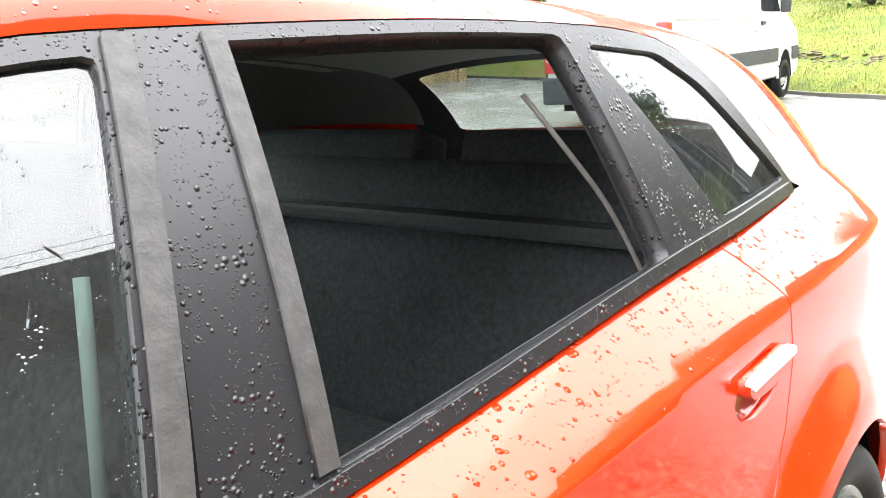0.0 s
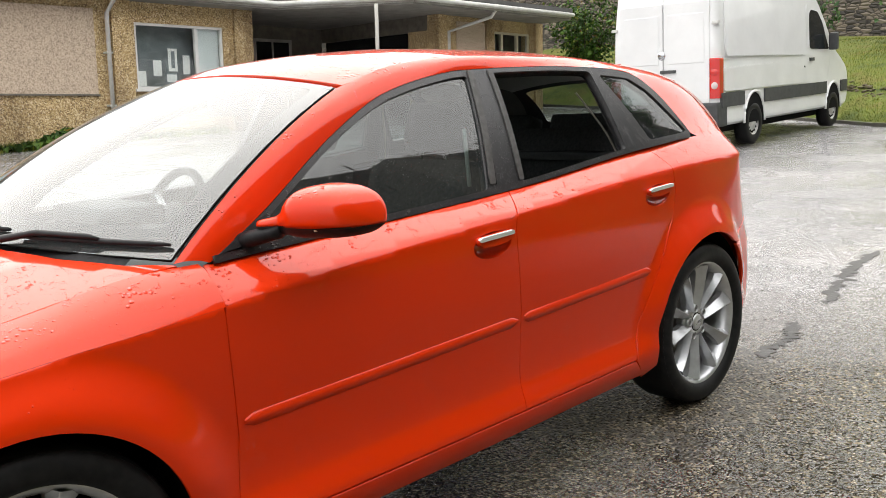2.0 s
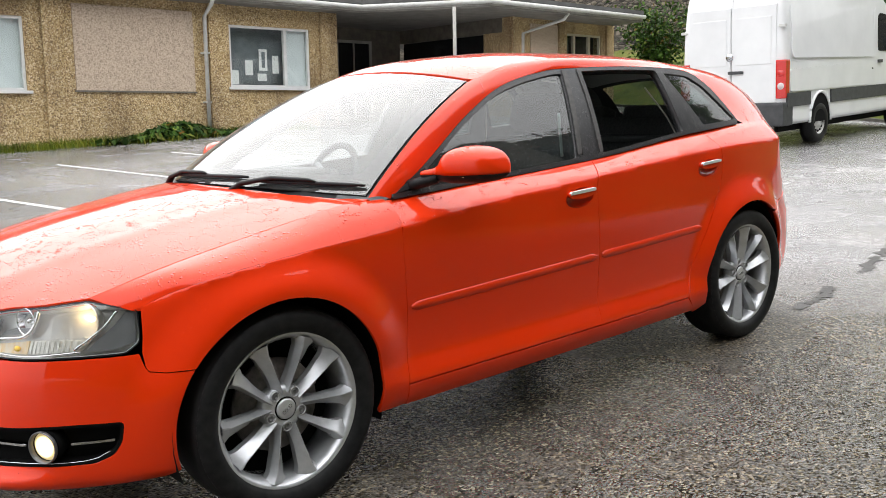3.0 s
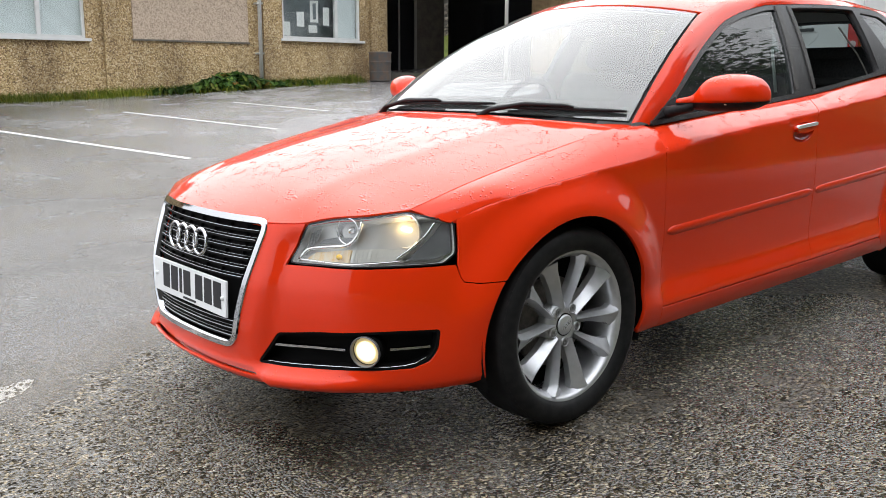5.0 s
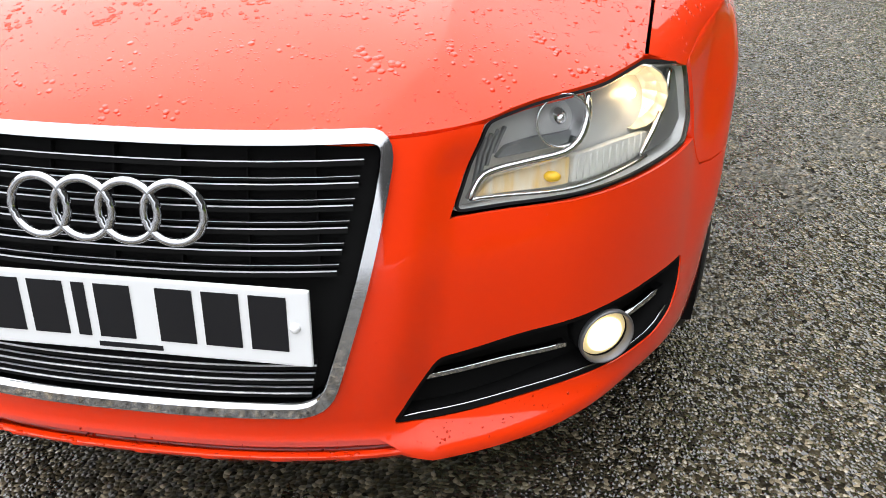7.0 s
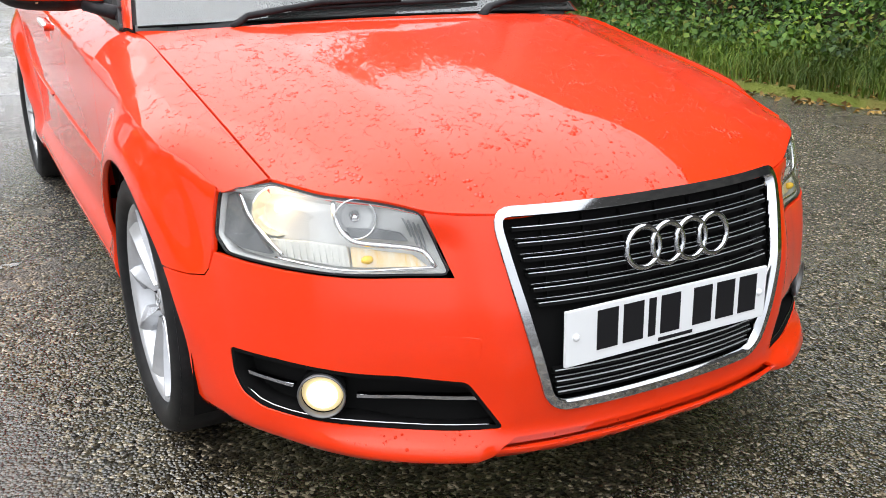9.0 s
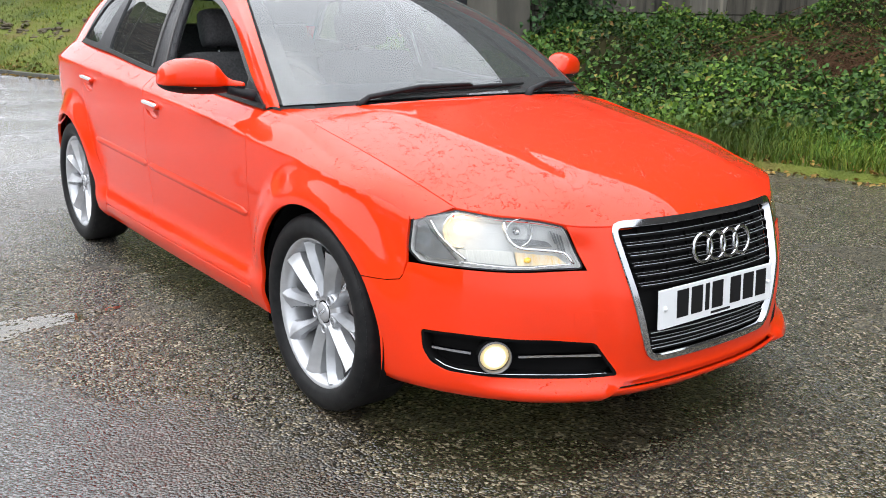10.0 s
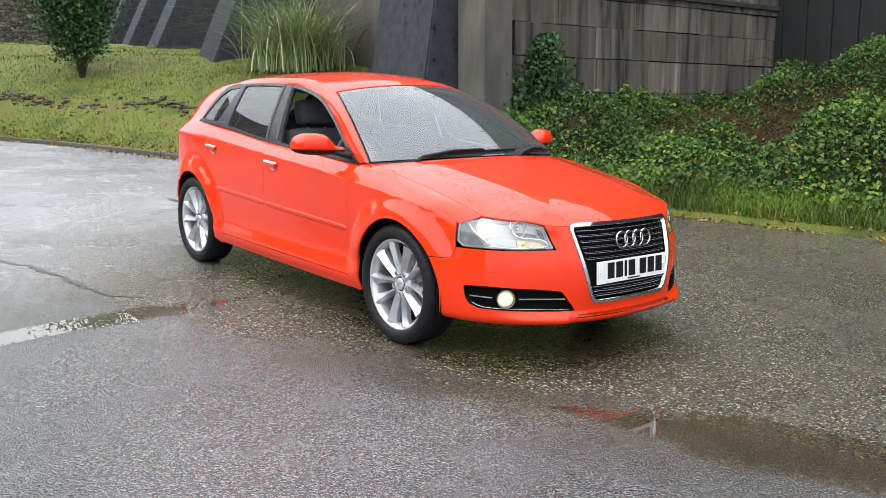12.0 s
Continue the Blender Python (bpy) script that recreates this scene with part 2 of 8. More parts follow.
def tube(name, pts, radius, material, parent=None, label="", sides=10, closed=False, squash=1.0):
    """A round bar along points; radius may be one number or one for each point."""
    pts = [Vector(p) for p in pts]
    n = len(pts)
    rad = radius if isinstance(radius, (list, tuple)) else [radius] * n
    verts, faces = [], []
    up = Vector((0, 0, 1))
    for i, p in enumerate(pts):
        a = pts[(i - 1) % n] if closed or i else p
        b = pts[(i + 1) % n] if closed or i < n - 1 else p
        t = (b - a).normalized()
        ref = up if abs(t.z) < 0.95 else Vector((1, 0, 0))
        e1 = t.cross(ref).normalized()
        e2 = e1.cross(t)
        for k in range(sides):
            an = 2 * math.pi * k / sides
            verts.append(p + e1 * math.cos(an) * rad[i] + e2 * math.sin(an) * rad[i] * squash)
    rows = n if closed else n - 1
    for i in range(rows):
        j = (i + 1) % n
        for k in range(sides):
            l = (k + 1) % sides
            faces.append((i * sides + k, j * sides + k, j * sides + l, i * sides + l))
    if not closed:
        faces.append(tuple(range(sides)))
        faces.append(tuple(reversed(range((n - 1) * sides, n * sides))))
    return raw(name, verts, faces, material, parent, label, True)


def lathe(name, profile, material, parent=None, label="", steps=48, axis="y", m=None):
    """Turns a profile of (radius, along) about the axis."""
    verts, faces = [], []
    n = len(profile)
    for k in range(steps):
        an = 2 * math.pi * k / steps
        for r, a in profile:
            c, s = r * math.cos(an), r * math.sin(an)
            v = Vector((c, a, s)) if axis == "y" else Vector((a, c, s)) if axis == "x" else Vector((c, s, a))
            verts.append(m @ v if m is not None else v)
    for k in range(steps):
        l = (k + 1) % steps
        for i in range(n - 1):
            q = (k * n + i, k * n + i + 1, l * n + i + 1, l * n + i)
            faces.append(q)
    return raw(name, verts, faces, material, parent, label, True)


def thing(name, label, category, m=None, group="", kind=""):
    e = new(name)
    e.empty_display_size = 0.2
    if m is not None:
        e.matrix_world = m
    return tagged(e, label, category, group, kind)


def spline(pts):
    """A smooth function through (place, value) pairs, without overshoot."""
    pts = sorted(pts)
    xs, ys = np.array([p[0] for p in pts], float), np.array([p[1] for p in pts], float)
    h, d = np.diff(xs), np.diff(ys) / np.diff(xs)
    mm = np.zeros(len(xs))
    mm[0], mm[-1] = d[0], d[-1]
    for i in range(1, len(xs) - 1):
        if d[i - 1] * d[i] > 0:
            w1, w2 = 2 * h[i] + h[i - 1], h[i] + 2 * h[i - 1]
            mm[i] = (w1 + w2) / (w1 / d[i - 1] + w2 / d[i])

    def f(x):
        x = np.asarray(x, float)
        xc = np.clip(x, xs[0], xs[-1])
        i = np.clip(np.searchsorted(xs, xc) - 1, 0, len(xs) - 2)
        t = (xc - xs[i]) / h[i]
        return ((1 + 2 * t) * (1 - t) ** 2 * ys[i] + t * (1 - t) ** 2 * h[i] * mm[i] + t * t * (3 - 2 * t) * ys[i + 1] + t * t * (t - 1) * h[i] * mm[i + 1])

    return f


def smooth(a, b, x):
    t = np.clip((np.asarray(x, float) - a) / (b - a), 0, 1)
    return t * t * (3 - 2 * t)


ALLOY_DARK = mat("bolt_grey", (0.16, 0.16, 0.165), 0.4, 0.6)
EDGE_TRIM = mixed("edge_trim", [(0.3, (0.20, 0.19, 0.17)), (0.7, (0.28, 0.26, 0.24))], 60, 0.9, bump=0.1, dist=0.001)
PALE_TRIM = mixed("pale_trim", [(0.3, (0.66, 0.69, 0.66)), (0.7, (0.74, 0.77, 0.74))], 60, 0.8, bump=0.1, dist=0.001)
PILLAR_GREY = mixed("pillar_fabric", [(0.3, (0.16, 0.16, 0.155)), (0.7, (0.22, 0.22, 0.21))], 120, 0.95, bump=0.2, dist=0.001)
TAN_WALL = mixed("stained_render", [(0.3, (0.045, 0.042, 0.040)), (0.5, (0.10, 0.085, 0.068)), (0.7, (0.055, 0.052, 0.05))], 1.4, 0.8, bscale=20, stretch=(1, 1, 0.4))
ROCK = mixed("mossy_rock", [(0.3, (0.050, 0.042, 0.026)), (0.6, (0.10, 0.080, 0.045)), (0.75, (0.07, 0.09, 0.02))], 6, 0.85, bscale=25)
GREY_RUBBER = mixed("grey_rubber", [(0.3, (0.03, 0.029, 0.028)), (0.7, (0.065, 0.062, 0.06))], 50, 0.55, bump=0.3, dist=0.003)
KERB_STONE = mixed("kerb_stone", [(0.3, (0.05, 0.048, 0.04)), (0.5, (0.09, 0.085, 0.072)), (0.7, (0.06, 0.075, 0.03))], 5.0, 0.8)
FASCIA = mixed("fascia_paint", [(0.3, (0.25, 0.24, 0.22)), (0.6, (0.42, 0.41, 0.38))], 3.0, 0.6, stretch=(1, 1, 0.2))
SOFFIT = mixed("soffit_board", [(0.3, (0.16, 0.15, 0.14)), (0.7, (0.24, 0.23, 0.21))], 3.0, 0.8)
# walls under the canopy, their shade put into this dark tone
PORCH = mixed("porch_shaded_render", [(0.3, (0.10, 0.09, 0.075)), (0.7, (0.18, 0.16, 0.13))], 5.0, 0.85)
DARK_PANE = mat("dark_door", (0.012, 0.013, 0.015), 0.15)
VAN_WHITE = mixed("van_paint", [(0.3, (0.70, 0.71, 0.72)), (0.7, (0.80, 0.81, 0.82))], 1.5, 0.3, bump=0.0)
VAN_WHITE.node_tree.nodes["Principled BSDF"].inputs["Coat Weight"].default_value = 0.5
VAN_GREY = mixed("van_plastic", [(0.3, (0.035, 0.037, 0.04)), (0.7, (0.06, 0.062, 0.065))], 8, 0.55)
VAN_GLASS = mat("van_glass", (0.015, 0.018, 0.02), 0.06)
WHITE_FRAME = mixed("window_frame_white", [(0.3, (0.62, 0.62, 0.61)), (0.7, (0.74, 0.74, 0.73))], 6, 0.4)
CREAM_FRAME = mixed("window_frame_cream", [(0.3, (0.42, 0.38, 0.28)), (0.7, (0.52, 0.48, 0.37))], 6, 0.5)
PIPE_GREY = mixed("pipe_grey", [(0.3, (0.50, 0.50, 0.48)), (0.7, (0.62, 0.62, 0.60))], 8, 0.5)
PAPER = mat("paper", (0.72, 0.72, 0.70), 0.8)
BLIND = mixed("blind_grey", [(0.3, (0.66, 0.70, 0.70)), (0.7, (0.76, 0.80, 0.80))], 4, 0.7)
GREEN_SIGN = mat("green_sign", (0.03, 0.25, 0.09), 0.5)
YELLOW_SIGN = mat("yellow_sign", (0.55, 0.50, 0.05), 0.5)
BIN_GREY = mixed("bin_metal", [(0.35, (0.10, 0.10, 0.10)), (0.65, (0.16, 0.11, 0.08))], 8, 0.6)
LINE_PAINT = mixed("line_paint", [(0.35, (0.30, 0.29, 0.27)), (0.55, (0.62, 0.61, 0.58))], 14, 0.5, detail=8)
SLATE_ROOF = mixed("roof_felt", [(0.3, (0.06, 0.06, 0.06)), (0.7, (0.11, 0.11, 0.11))], 3, 0.8)
HOUSE_WHITE = mixed("house_render", [(0.3, (0.55, 0.56, 0.57)), (0.7, (0.66, 0.67, 0.68))], 1, 0.8)
CONCRETE = mixed("pier_concrete", [(0.3, (0.050, 0.046, 0.039)), (0.5, (0.100, 0.092, 0.075)), (0.7, (0.038, 0.036, 0.031))], 1.6, 0.75, stretch=(1, 1, 0.25), bscale=25)
BUTTRESS = mixed("buttress_tar", [(0.30, (0.014, 0.015, 0.017)), (0.36, (0.034, 0.037, 0.042)), (0.7, (0.052, 0.055, 0.061))], 5.5, 0.9, bscale=30, bump=0.25)
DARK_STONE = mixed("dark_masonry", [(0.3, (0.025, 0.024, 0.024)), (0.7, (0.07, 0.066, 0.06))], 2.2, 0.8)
BARK = mixed("bark", [(0.3, (0.05, 0.04, 0.03)), (0.7, (0.10, 0.085, 0.065))], 20, 0.9)
TWIG = mixed("dead_twig", [(0.3, (0.045, 0.023, 0.012)), (0.7, (0.095, 0.052, 0.028))], 20, 0.9)


def leafy(name, stops, rough=0.45, trans=0.25):
    """Leaves whose tint differs from one to the next."""
    m = mat(name, stops[0][1], rough, **{"Specular IOR Level": 0.22})
    b = m.node_tree.nodes["Principled BSDF"]
    gi = nd(m, "ShaderNodeNewGeometry")
    c = ramp(m, gi.outputs["Random Per Island"], stops)
    n = noise_tex(m, 1.0, 4)
    hsv = nd(m, "ShaderNodeHueSaturation")
    val = nd(m, "ShaderNodeMapRange")
    val.inputs["From Min"].default_value, val.inputs["From Max"].default_value = 0.3, 0.7
    val.inputs["To Min"].default_value, val.inputs["To Max"].default_value = 0.45, 1.55
    ln(m, n, val.inputs["Value"])
    ln(m, c, hsv.inputs["Color"])
    ln(m, val.outputs["Result"], hsv.inputs["Value"])
    ln(m, hsv.outputs["Color"], b.inputs["Base Color"])
    return m


IVY = leafy("undergrowth_leaves", [(0.0, (0.016, 0.042, 0.008)), (0.5, (0.036, 0.084, 0.014)), (0.85, (0.078, 0.142, 0.022)), (0.97, (0.15, 0.16, 0.03)), (1.0, (0.20, 0.11, 0.03))])
BROAD_LEAF = leafy("broad_leaves", [(0.0, (0.036, 0.080, 0.007)), (0.6, (0.075, 0.140, 0.012)), (1.0, (0.140, 0.190, 0.020))])
BUSH_LEAF = leafy("bush_leaves", [(0.0, (0.024, 0.060, 0.022)), (0.6, (0.050, 0.105, 0.036)), (1.0, (0.085, 0.15, 0.045))])
GRASS_BLADE = leafy("grass_blades", [(0.0, (0.062, 0.098, 0.006)), (0.6, (0.120, 0.158, 0.010)), (1.0, (0.21, 0.19, 0.022))], 0.6)
VERGE_BLADE = leafy("verge_blades", [(0.0, (0.045, 0.090, 0.008)), (0.6, (0.090, 0.150, 0.014)), (1.0, (0.17, 0.19, 0.03))], 0.6)
PAMPAS = leafy("pampas_blades", [(0.0, (0.12, 0.18, 0.06)), (0.7, (0.26, 0.31, 0.14)), (1.0, (0.46, 0.44, 0.26))], 0.6)
FALLEN = leafy("fallen_leaves", [(0.0, (0.20, 0.11, 0.03)), (0.6, (0.30, 0.19, 0.04)), (1.0, (0.12, 0.06, 0.02))], 0.6)
GRASS = mixed("mossy_grass", [(0.30, (0.045, 0.070, 0.006)), (0.5, (0.105, 0.130, 0.011)), (0.72, (0.13, 0.095, 0.024))], 1.6, 0.9, bscale=35, dist=0.06, bump=0.6)


def asphalt_material():
    """Worn wet asphalt: stones of a few millimetres to a centimetre, damp film in patches, two ages of surfacing, sky
    sheen tinted in at the rear.
    """
    m = mat("wet_asphalt", (0.06, 0.06, 0.06), 0.4)
    b = m.node_tree.nodes["Principled BSDF"]
    v = coords(m)
    vo = nd(m, "ShaderNodeTexVoronoi", Scale=105.0, Randomness=1.0)
    ln(m, v, vo.inputs["Vector"])
    vo2 = nd(m, "ShaderNodeTexVoronoi", Scale=155.0, Randomness=1.0)
    ln(m, v, vo2.inputs["Vector"])
    sep = nd(m, "ShaderNodeSeparateColor")
    ln(m, vo.outputs["Color"], sep.inputs["Color"])
    stone = ramp(m, sep.outputs["Red"], [(0.0, (0.006, 0.005, 0.004)), (0.5, (0.031, 0.025, 0.015)), (0.82, (0.084, 0.068, 0.042)), (0.96, (0.27, 0.225, 0.155))])
    sep2 = nd(m, "ShaderNodeSeparateColor")
    ln(m, vo2.outputs["Color"], sep2.inputs["Color"])
    fine = ramp(m, sep2.outputs["Green"], [(0.0, (0.025, 0.024, 0.025)), (0.55, (0.064, 0.062, 0.062)), (0.95, (0.185, 0.18, 0.178))])
    # the newer, greyer surfacing beyond a seam in front of and beside the car
    sx = nd(m, "ShaderNodeSeparateXYZ")
    ln(m, v, sx.inputs["Vector"])
    wob = noise_tex(m, 1.1, 4, v)
    seam = nd(m, "ShaderNodeMath")
    seam.operation = "MULTIPLY_ADD"
    seam.inputs[1].default_value, seam.inputs[2].default_value = 0.36, -1.62
    ln(m, sx.outputs["X"], seam.inputs[0])
    dif = nd(m, "ShaderNodeMath")
    dif.operation = "SUBTRACT"
    ln(m, seam.outputs[0], dif.inputs[0])
    ln(m, sx.outputs["Y"], dif.inputs[1])
    wb = nd(m, "ShaderNodeMath")
    wb.operation = "ADD"
    ln(m, dif.outputs[0], wb.inputs[0])
    ln(m, wob, wb.inputs[1])
    mk = nd(m, "ShaderNodeMapRange")
    mk.inputs["From Min"].default_value, mk.inputs["From Max"].default_value = 0.42, 0.62
    ln(m, wb.outputs[0], mk.inputs["Value"])
    mix = nd(m, "ShaderNodeMix")
    mix.data_type = "RGBA"
    ln(m, mk.outputs["Result"], mix.inputs["Factor"])
    ln(m, stone, mix.inputs["A"])
    ln(m, fine, mix.inputs["B"])
    # broad stains
    big = noise_tex(m, 0.55, 5, v)
    tone = ramp(m, big, [(0.32, (0.62, 0.60, 0.57)), (0.5, (1.0, 1.0, 1.0)), (0.68, (1.35, 1.33, 1.30))])
    mul = nd(m, "ShaderNodeMix")
    mul.data_type, mul.blend_type = "RGBA", "MULTIPLY"
    mul.inputs["Factor"].default_value = 1.0
    ln(m, mix.outputs["Result"], mul.inputs["A"])
    ln(m, tone, mul.inputs["B"])
    # paler towards the rear of the car park: sky sheen put into the colour
    rearward = nd(m, "ShaderNodeMath")
    rearward.operation = "MULTIPLY_ADD"
    rearward.inputs[1].default_value = 1.6
    ln(m, wob, rearward.inputs[0])
    ln(m, sx.outputs["X"], rearward.inputs[2])
    sheen_share = nd(m, "ShaderNodeMapRange")
    sheen_share.inputs["From Min"].default_value, sheen_share.inputs["From Max"].default_value = 0.0, -2.0
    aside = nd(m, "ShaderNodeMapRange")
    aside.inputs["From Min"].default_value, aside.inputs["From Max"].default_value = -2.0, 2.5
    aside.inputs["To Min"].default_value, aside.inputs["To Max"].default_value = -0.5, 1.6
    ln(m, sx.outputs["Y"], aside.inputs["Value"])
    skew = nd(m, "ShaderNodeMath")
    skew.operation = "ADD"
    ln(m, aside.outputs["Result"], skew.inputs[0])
    ln(m, rearward.outputs[0], skew.inputs[1])
    ln(m, skew.outputs[0], sheen_share.inputs["Value"])
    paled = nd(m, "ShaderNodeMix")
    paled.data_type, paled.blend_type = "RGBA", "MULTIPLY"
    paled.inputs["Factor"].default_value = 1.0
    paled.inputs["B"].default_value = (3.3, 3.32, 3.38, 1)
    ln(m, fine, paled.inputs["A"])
    # the pale sheen tint times the broad stains
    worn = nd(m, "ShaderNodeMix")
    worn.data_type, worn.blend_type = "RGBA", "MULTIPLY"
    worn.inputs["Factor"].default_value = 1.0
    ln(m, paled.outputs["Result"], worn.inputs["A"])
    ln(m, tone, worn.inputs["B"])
    sheened = nd(m, "ShaderNodeMix")
    sheened.data_type = "RGBA"
    ln(m, sheen_share.outputs["Result"], sheened.inputs["Factor"])
    ln(m, mul.outputs["Result"], sheened.inputs["A"])
    ln(m, worn.outputs["Result"], sheened.inputs["B"])
    # brown silt washed along the seam
    rise = nd(m, "ShaderNodeMapRange")
    rise.inputs["From Min"].default_value, rise.inputs["From Max"].default_value = 0.44, 0.54
    ln(m, wb.outputs[0], rise.inputs["Value"])
    fade = nd(m, "ShaderNodeMapRange")
    fade.inputs["From Min"].default_value, fade.inputs["From Max"].default_value = 1.05, 0.70
    ln(m, wb.outputs[0], fade.inputs["Value"])
    fore = nd(m, "ShaderNodeMapRange")
    fore.inputs["From Min"].default_value, fore.inputs["From Max"].default_value = 0.7, 1.6
    ln(m, sx.outputs["X"], fore.inputs["Value"])
    both = nd(m, "ShaderNodeMath")
    both.operation = "MULTIPLY"
    ln(m, rise.outputs["Result"], both.inputs[0])
    ln(m, fade.outputs["Result"], both.inputs[1])
    strip_ = nd(m, "ShaderNodeMath")
    strip_.operation = "MULTIPLY"
    ln(m, both.outputs[0], strip_.inputs[0])
    ln(m, fore.outputs["Result"], strip_.inputs[1])
    silt = strip_.outputs[0]
    silted = nd(m, "ShaderNodeMix")
    silted.data_type, silted.blend_type = "RGBA", "MULTIPLY"
    silted.inputs["B"].default_value = (0.62, 0.52, 0.38, 1)
    ln(m, silt, silted.inputs["Factor"])
    ln(m, sheened.outputs["Result"], silted.inputs["A"])
    ln(m, silted.outputs["Result"], b.inputs["Base Color"])
    wet = noise_tex(m, 0.9, 6, v)
    ln(m, ramp(m, wet, [(0.38, (0.10,) * 3), (0.5, (0.22,) * 3), (0.66, (0.40,) * 3)]), b.inputs["Roughness"])
    # relief of the stones
    inv = nd(m, "ShaderNodeMath")
    inv.operation = "SUBTRACT"
    inv.inputs[0].default_value = 0.6
    ln(m, vo.outputs["Distance"], inv.inputs[1])
    bumped(m, inv.outputs[0], 1.0, 0.007)
    # the film of water over it, thicker in patches and smooth in the silted strip along the seam
    film = nd(m, "ShaderNodeBump", Strength=0.9, Distance=0.007)
    calm = nd(m, "ShaderNodeMath")
    calm.operation = "MULTIPLY_ADD"
    calm.inputs[1].default_value, calm.inputs[2].default_value = -0.25, 0.90
    ln(m, mk.outputs["Result"], calm.inputs[0])
    calmer = nd(m, "ShaderNodeMath")
    calmer.operation = "MULTIPLY_ADD"
    calmer.inputs[1].default_value = -0.14
    ln(m, silt, calmer.inputs[0])
    ln(m, calm.outputs[0], calmer.inputs[2])
    ln(m, calmer.outputs[0], film.inputs["Strength"])
    ln(m, inv.outputs[0], film.inputs["Height"])
    ln(m, film.outputs["Normal"], b.inputs["Coat Normal"])
    # some stones stand dry out of the film
    dry = ramp(m, sep.outputs["Blue"], [(0.22, (0.06,) * 3), (0.34, (1.0,) * 3)])
    evened = nd(m, "ShaderNodeMix")
    evened.data_type = "RGBA"
    evened.inputs["B"].default_value = (0.75, 0.75, 0.75, 1)
    ln(m, mk.outputs["Result"], evened.inputs["Factor"])
    ln(m, dry, evened.inputs["A"])
    dry = evened.outputs["Result"]
    cover = nd(m, "ShaderNodeMix")
    cover.data_type, cover.blend_type = "RGBA", "MULTIPLY"
    cover.inputs["Factor"].default_value = 1.0
    ln(m, ramp(m, wet, [(0.36, (1.0,) * 3), (0.66, (0.6,) * 3)]), cover.inputs["A"])
    ln(m, dry, cover.inputs["B"])
    ln(m, cover.outputs["Result"], b.inputs["Coat Weight"])
    gloss = nd(m, "ShaderNodeMath")
    gloss.operation = "MULTIPLY"
    gloss.inputs[1].default_value = 0.5
    ln(m, dry, gloss.inputs[0])
    ln(m, gloss.outputs[0], b.inputs["Specular IOR Level"])
    b.inputs["Coat Roughness"].default_value = 0.12
    b.inputs["Coat IOR"].default_value = 1.62
    return m


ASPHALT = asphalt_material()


def pebble_material():
    m = mat("pebble_dash", (0.3, 0.2, 0.1), 0.75)
    b = m.node_tree.nodes["Principled BSDF"]
    v = coords(m)
    vo = nd(m, "ShaderNodeTexVoronoi", Scale=46.0, Randomness=1.0)
    ln(m, v, vo.inputs["Vector"])
    sep = nd(m, "ShaderNodeSeparateColor")
    ln(m, vo.outputs["Color"], sep.inputs["Color"])
    peb = ramp(m, sep.outputs["Red"], [(0.0, (0.16, 0.105, 0.052)), (0.3, (0.36, 0.245, 0.115)), (0.7, (0.53, 0.39, 0.20)), (0.95, (0.68, 0.56, 0.37))])
    st = noise_tex(m, 0.9, 5, coords(m, (1, 1, 0.25)))
    tone = ramp(m, st, [(0.33, (0.48, 0.44, 0.42)), (0.52, (1, 1, 1)), (0.7, (1.1, 1.08, 1.02))])
    mul = nd(m, "ShaderNodeMix")
    mul.data_type, mul.blend_type = "RGBA", "MULTIPLY"
    mul.inputs["Factor"].default_value = 1.0
    ln(m, peb, mul.inputs["A"])
    ln(m, tone, mul.inputs["B"])
    ln(m, mul.outputs["Result"], b.inputs["Base Color"])
    inv = nd(m, "ShaderNodeMath")
    inv.operation = "SUBTRACT"
    inv.inputs[0].default_value = 0.6
    ln(m, vo.outputs["Distance"], inv.inputs[1])
    bumped(m, inv.outputs[0], 0.6, 0.02)
    return m


PEBBLE = pebble_material()
BOARD = mixed("board_panel", [(0.32, (0.25, 0.19, 0.14)), (0.46, (0.46, 0.36, 0.275)), (0.66, (0.60, 0.49, 0.38))], 38.0, 0.8, detail=3, bscale=50, bump=0.4)


def block_material():
    """Weathered wall blocks, each of its own shade, with black and pale streaks running down."""
    m = mat("wall_blocks", (0.2, 0.19, 0.17), 0.8)
    b = m.node_tree.nodes["Principled BSDF"]
    oi = nd(m, "ShaderNodeObjectInfo")
    base = ramp(m, oi.outputs["Random"], [(0.0, (0.085, 0.075, 0.060)), (0.5, (0.115, 0.102, 0.082)), (1.0, (0.165, 0.150, 0.124))])
    c = nd(m, "ShaderNodeNewGeometry")
    mpg = nd(m, "ShaderNodeMapping", Scale=(4.5, 4.5, 0.35))
    ln(m, c.outputs["Position"], mpg.inputs["Vector"])
    st = noise_tex(m, 1.2, 6, mpg.outputs["Vector"])
    tone = ramp(m, st, [(0.34, (0.16, 0.16, 0.16)), (0.47, (0.75, 0.75, 0.74)), (0.60, (1.0, 1.0, 1.0)), (0.72, (1.9, 1.9, 1.85))])
    mul = nd(m, "ShaderNodeMix")
    mul.data_type, mul.blend_type = "RGBA", "MULTIPLY"
    mul.inputs["Factor"].default_value = 1.0
    ln(m, base, mul.inputs["A"])
    ln(m, tone, mul.inputs["B"])
    ln(m, mul.outputs["Result"], b.inputs["Base Color"])
    bumped(m, noise_tex(m, 14, 6, c.outputs["Position"]), 0.5, 0.02)
    return m


BLOCK = block_material()


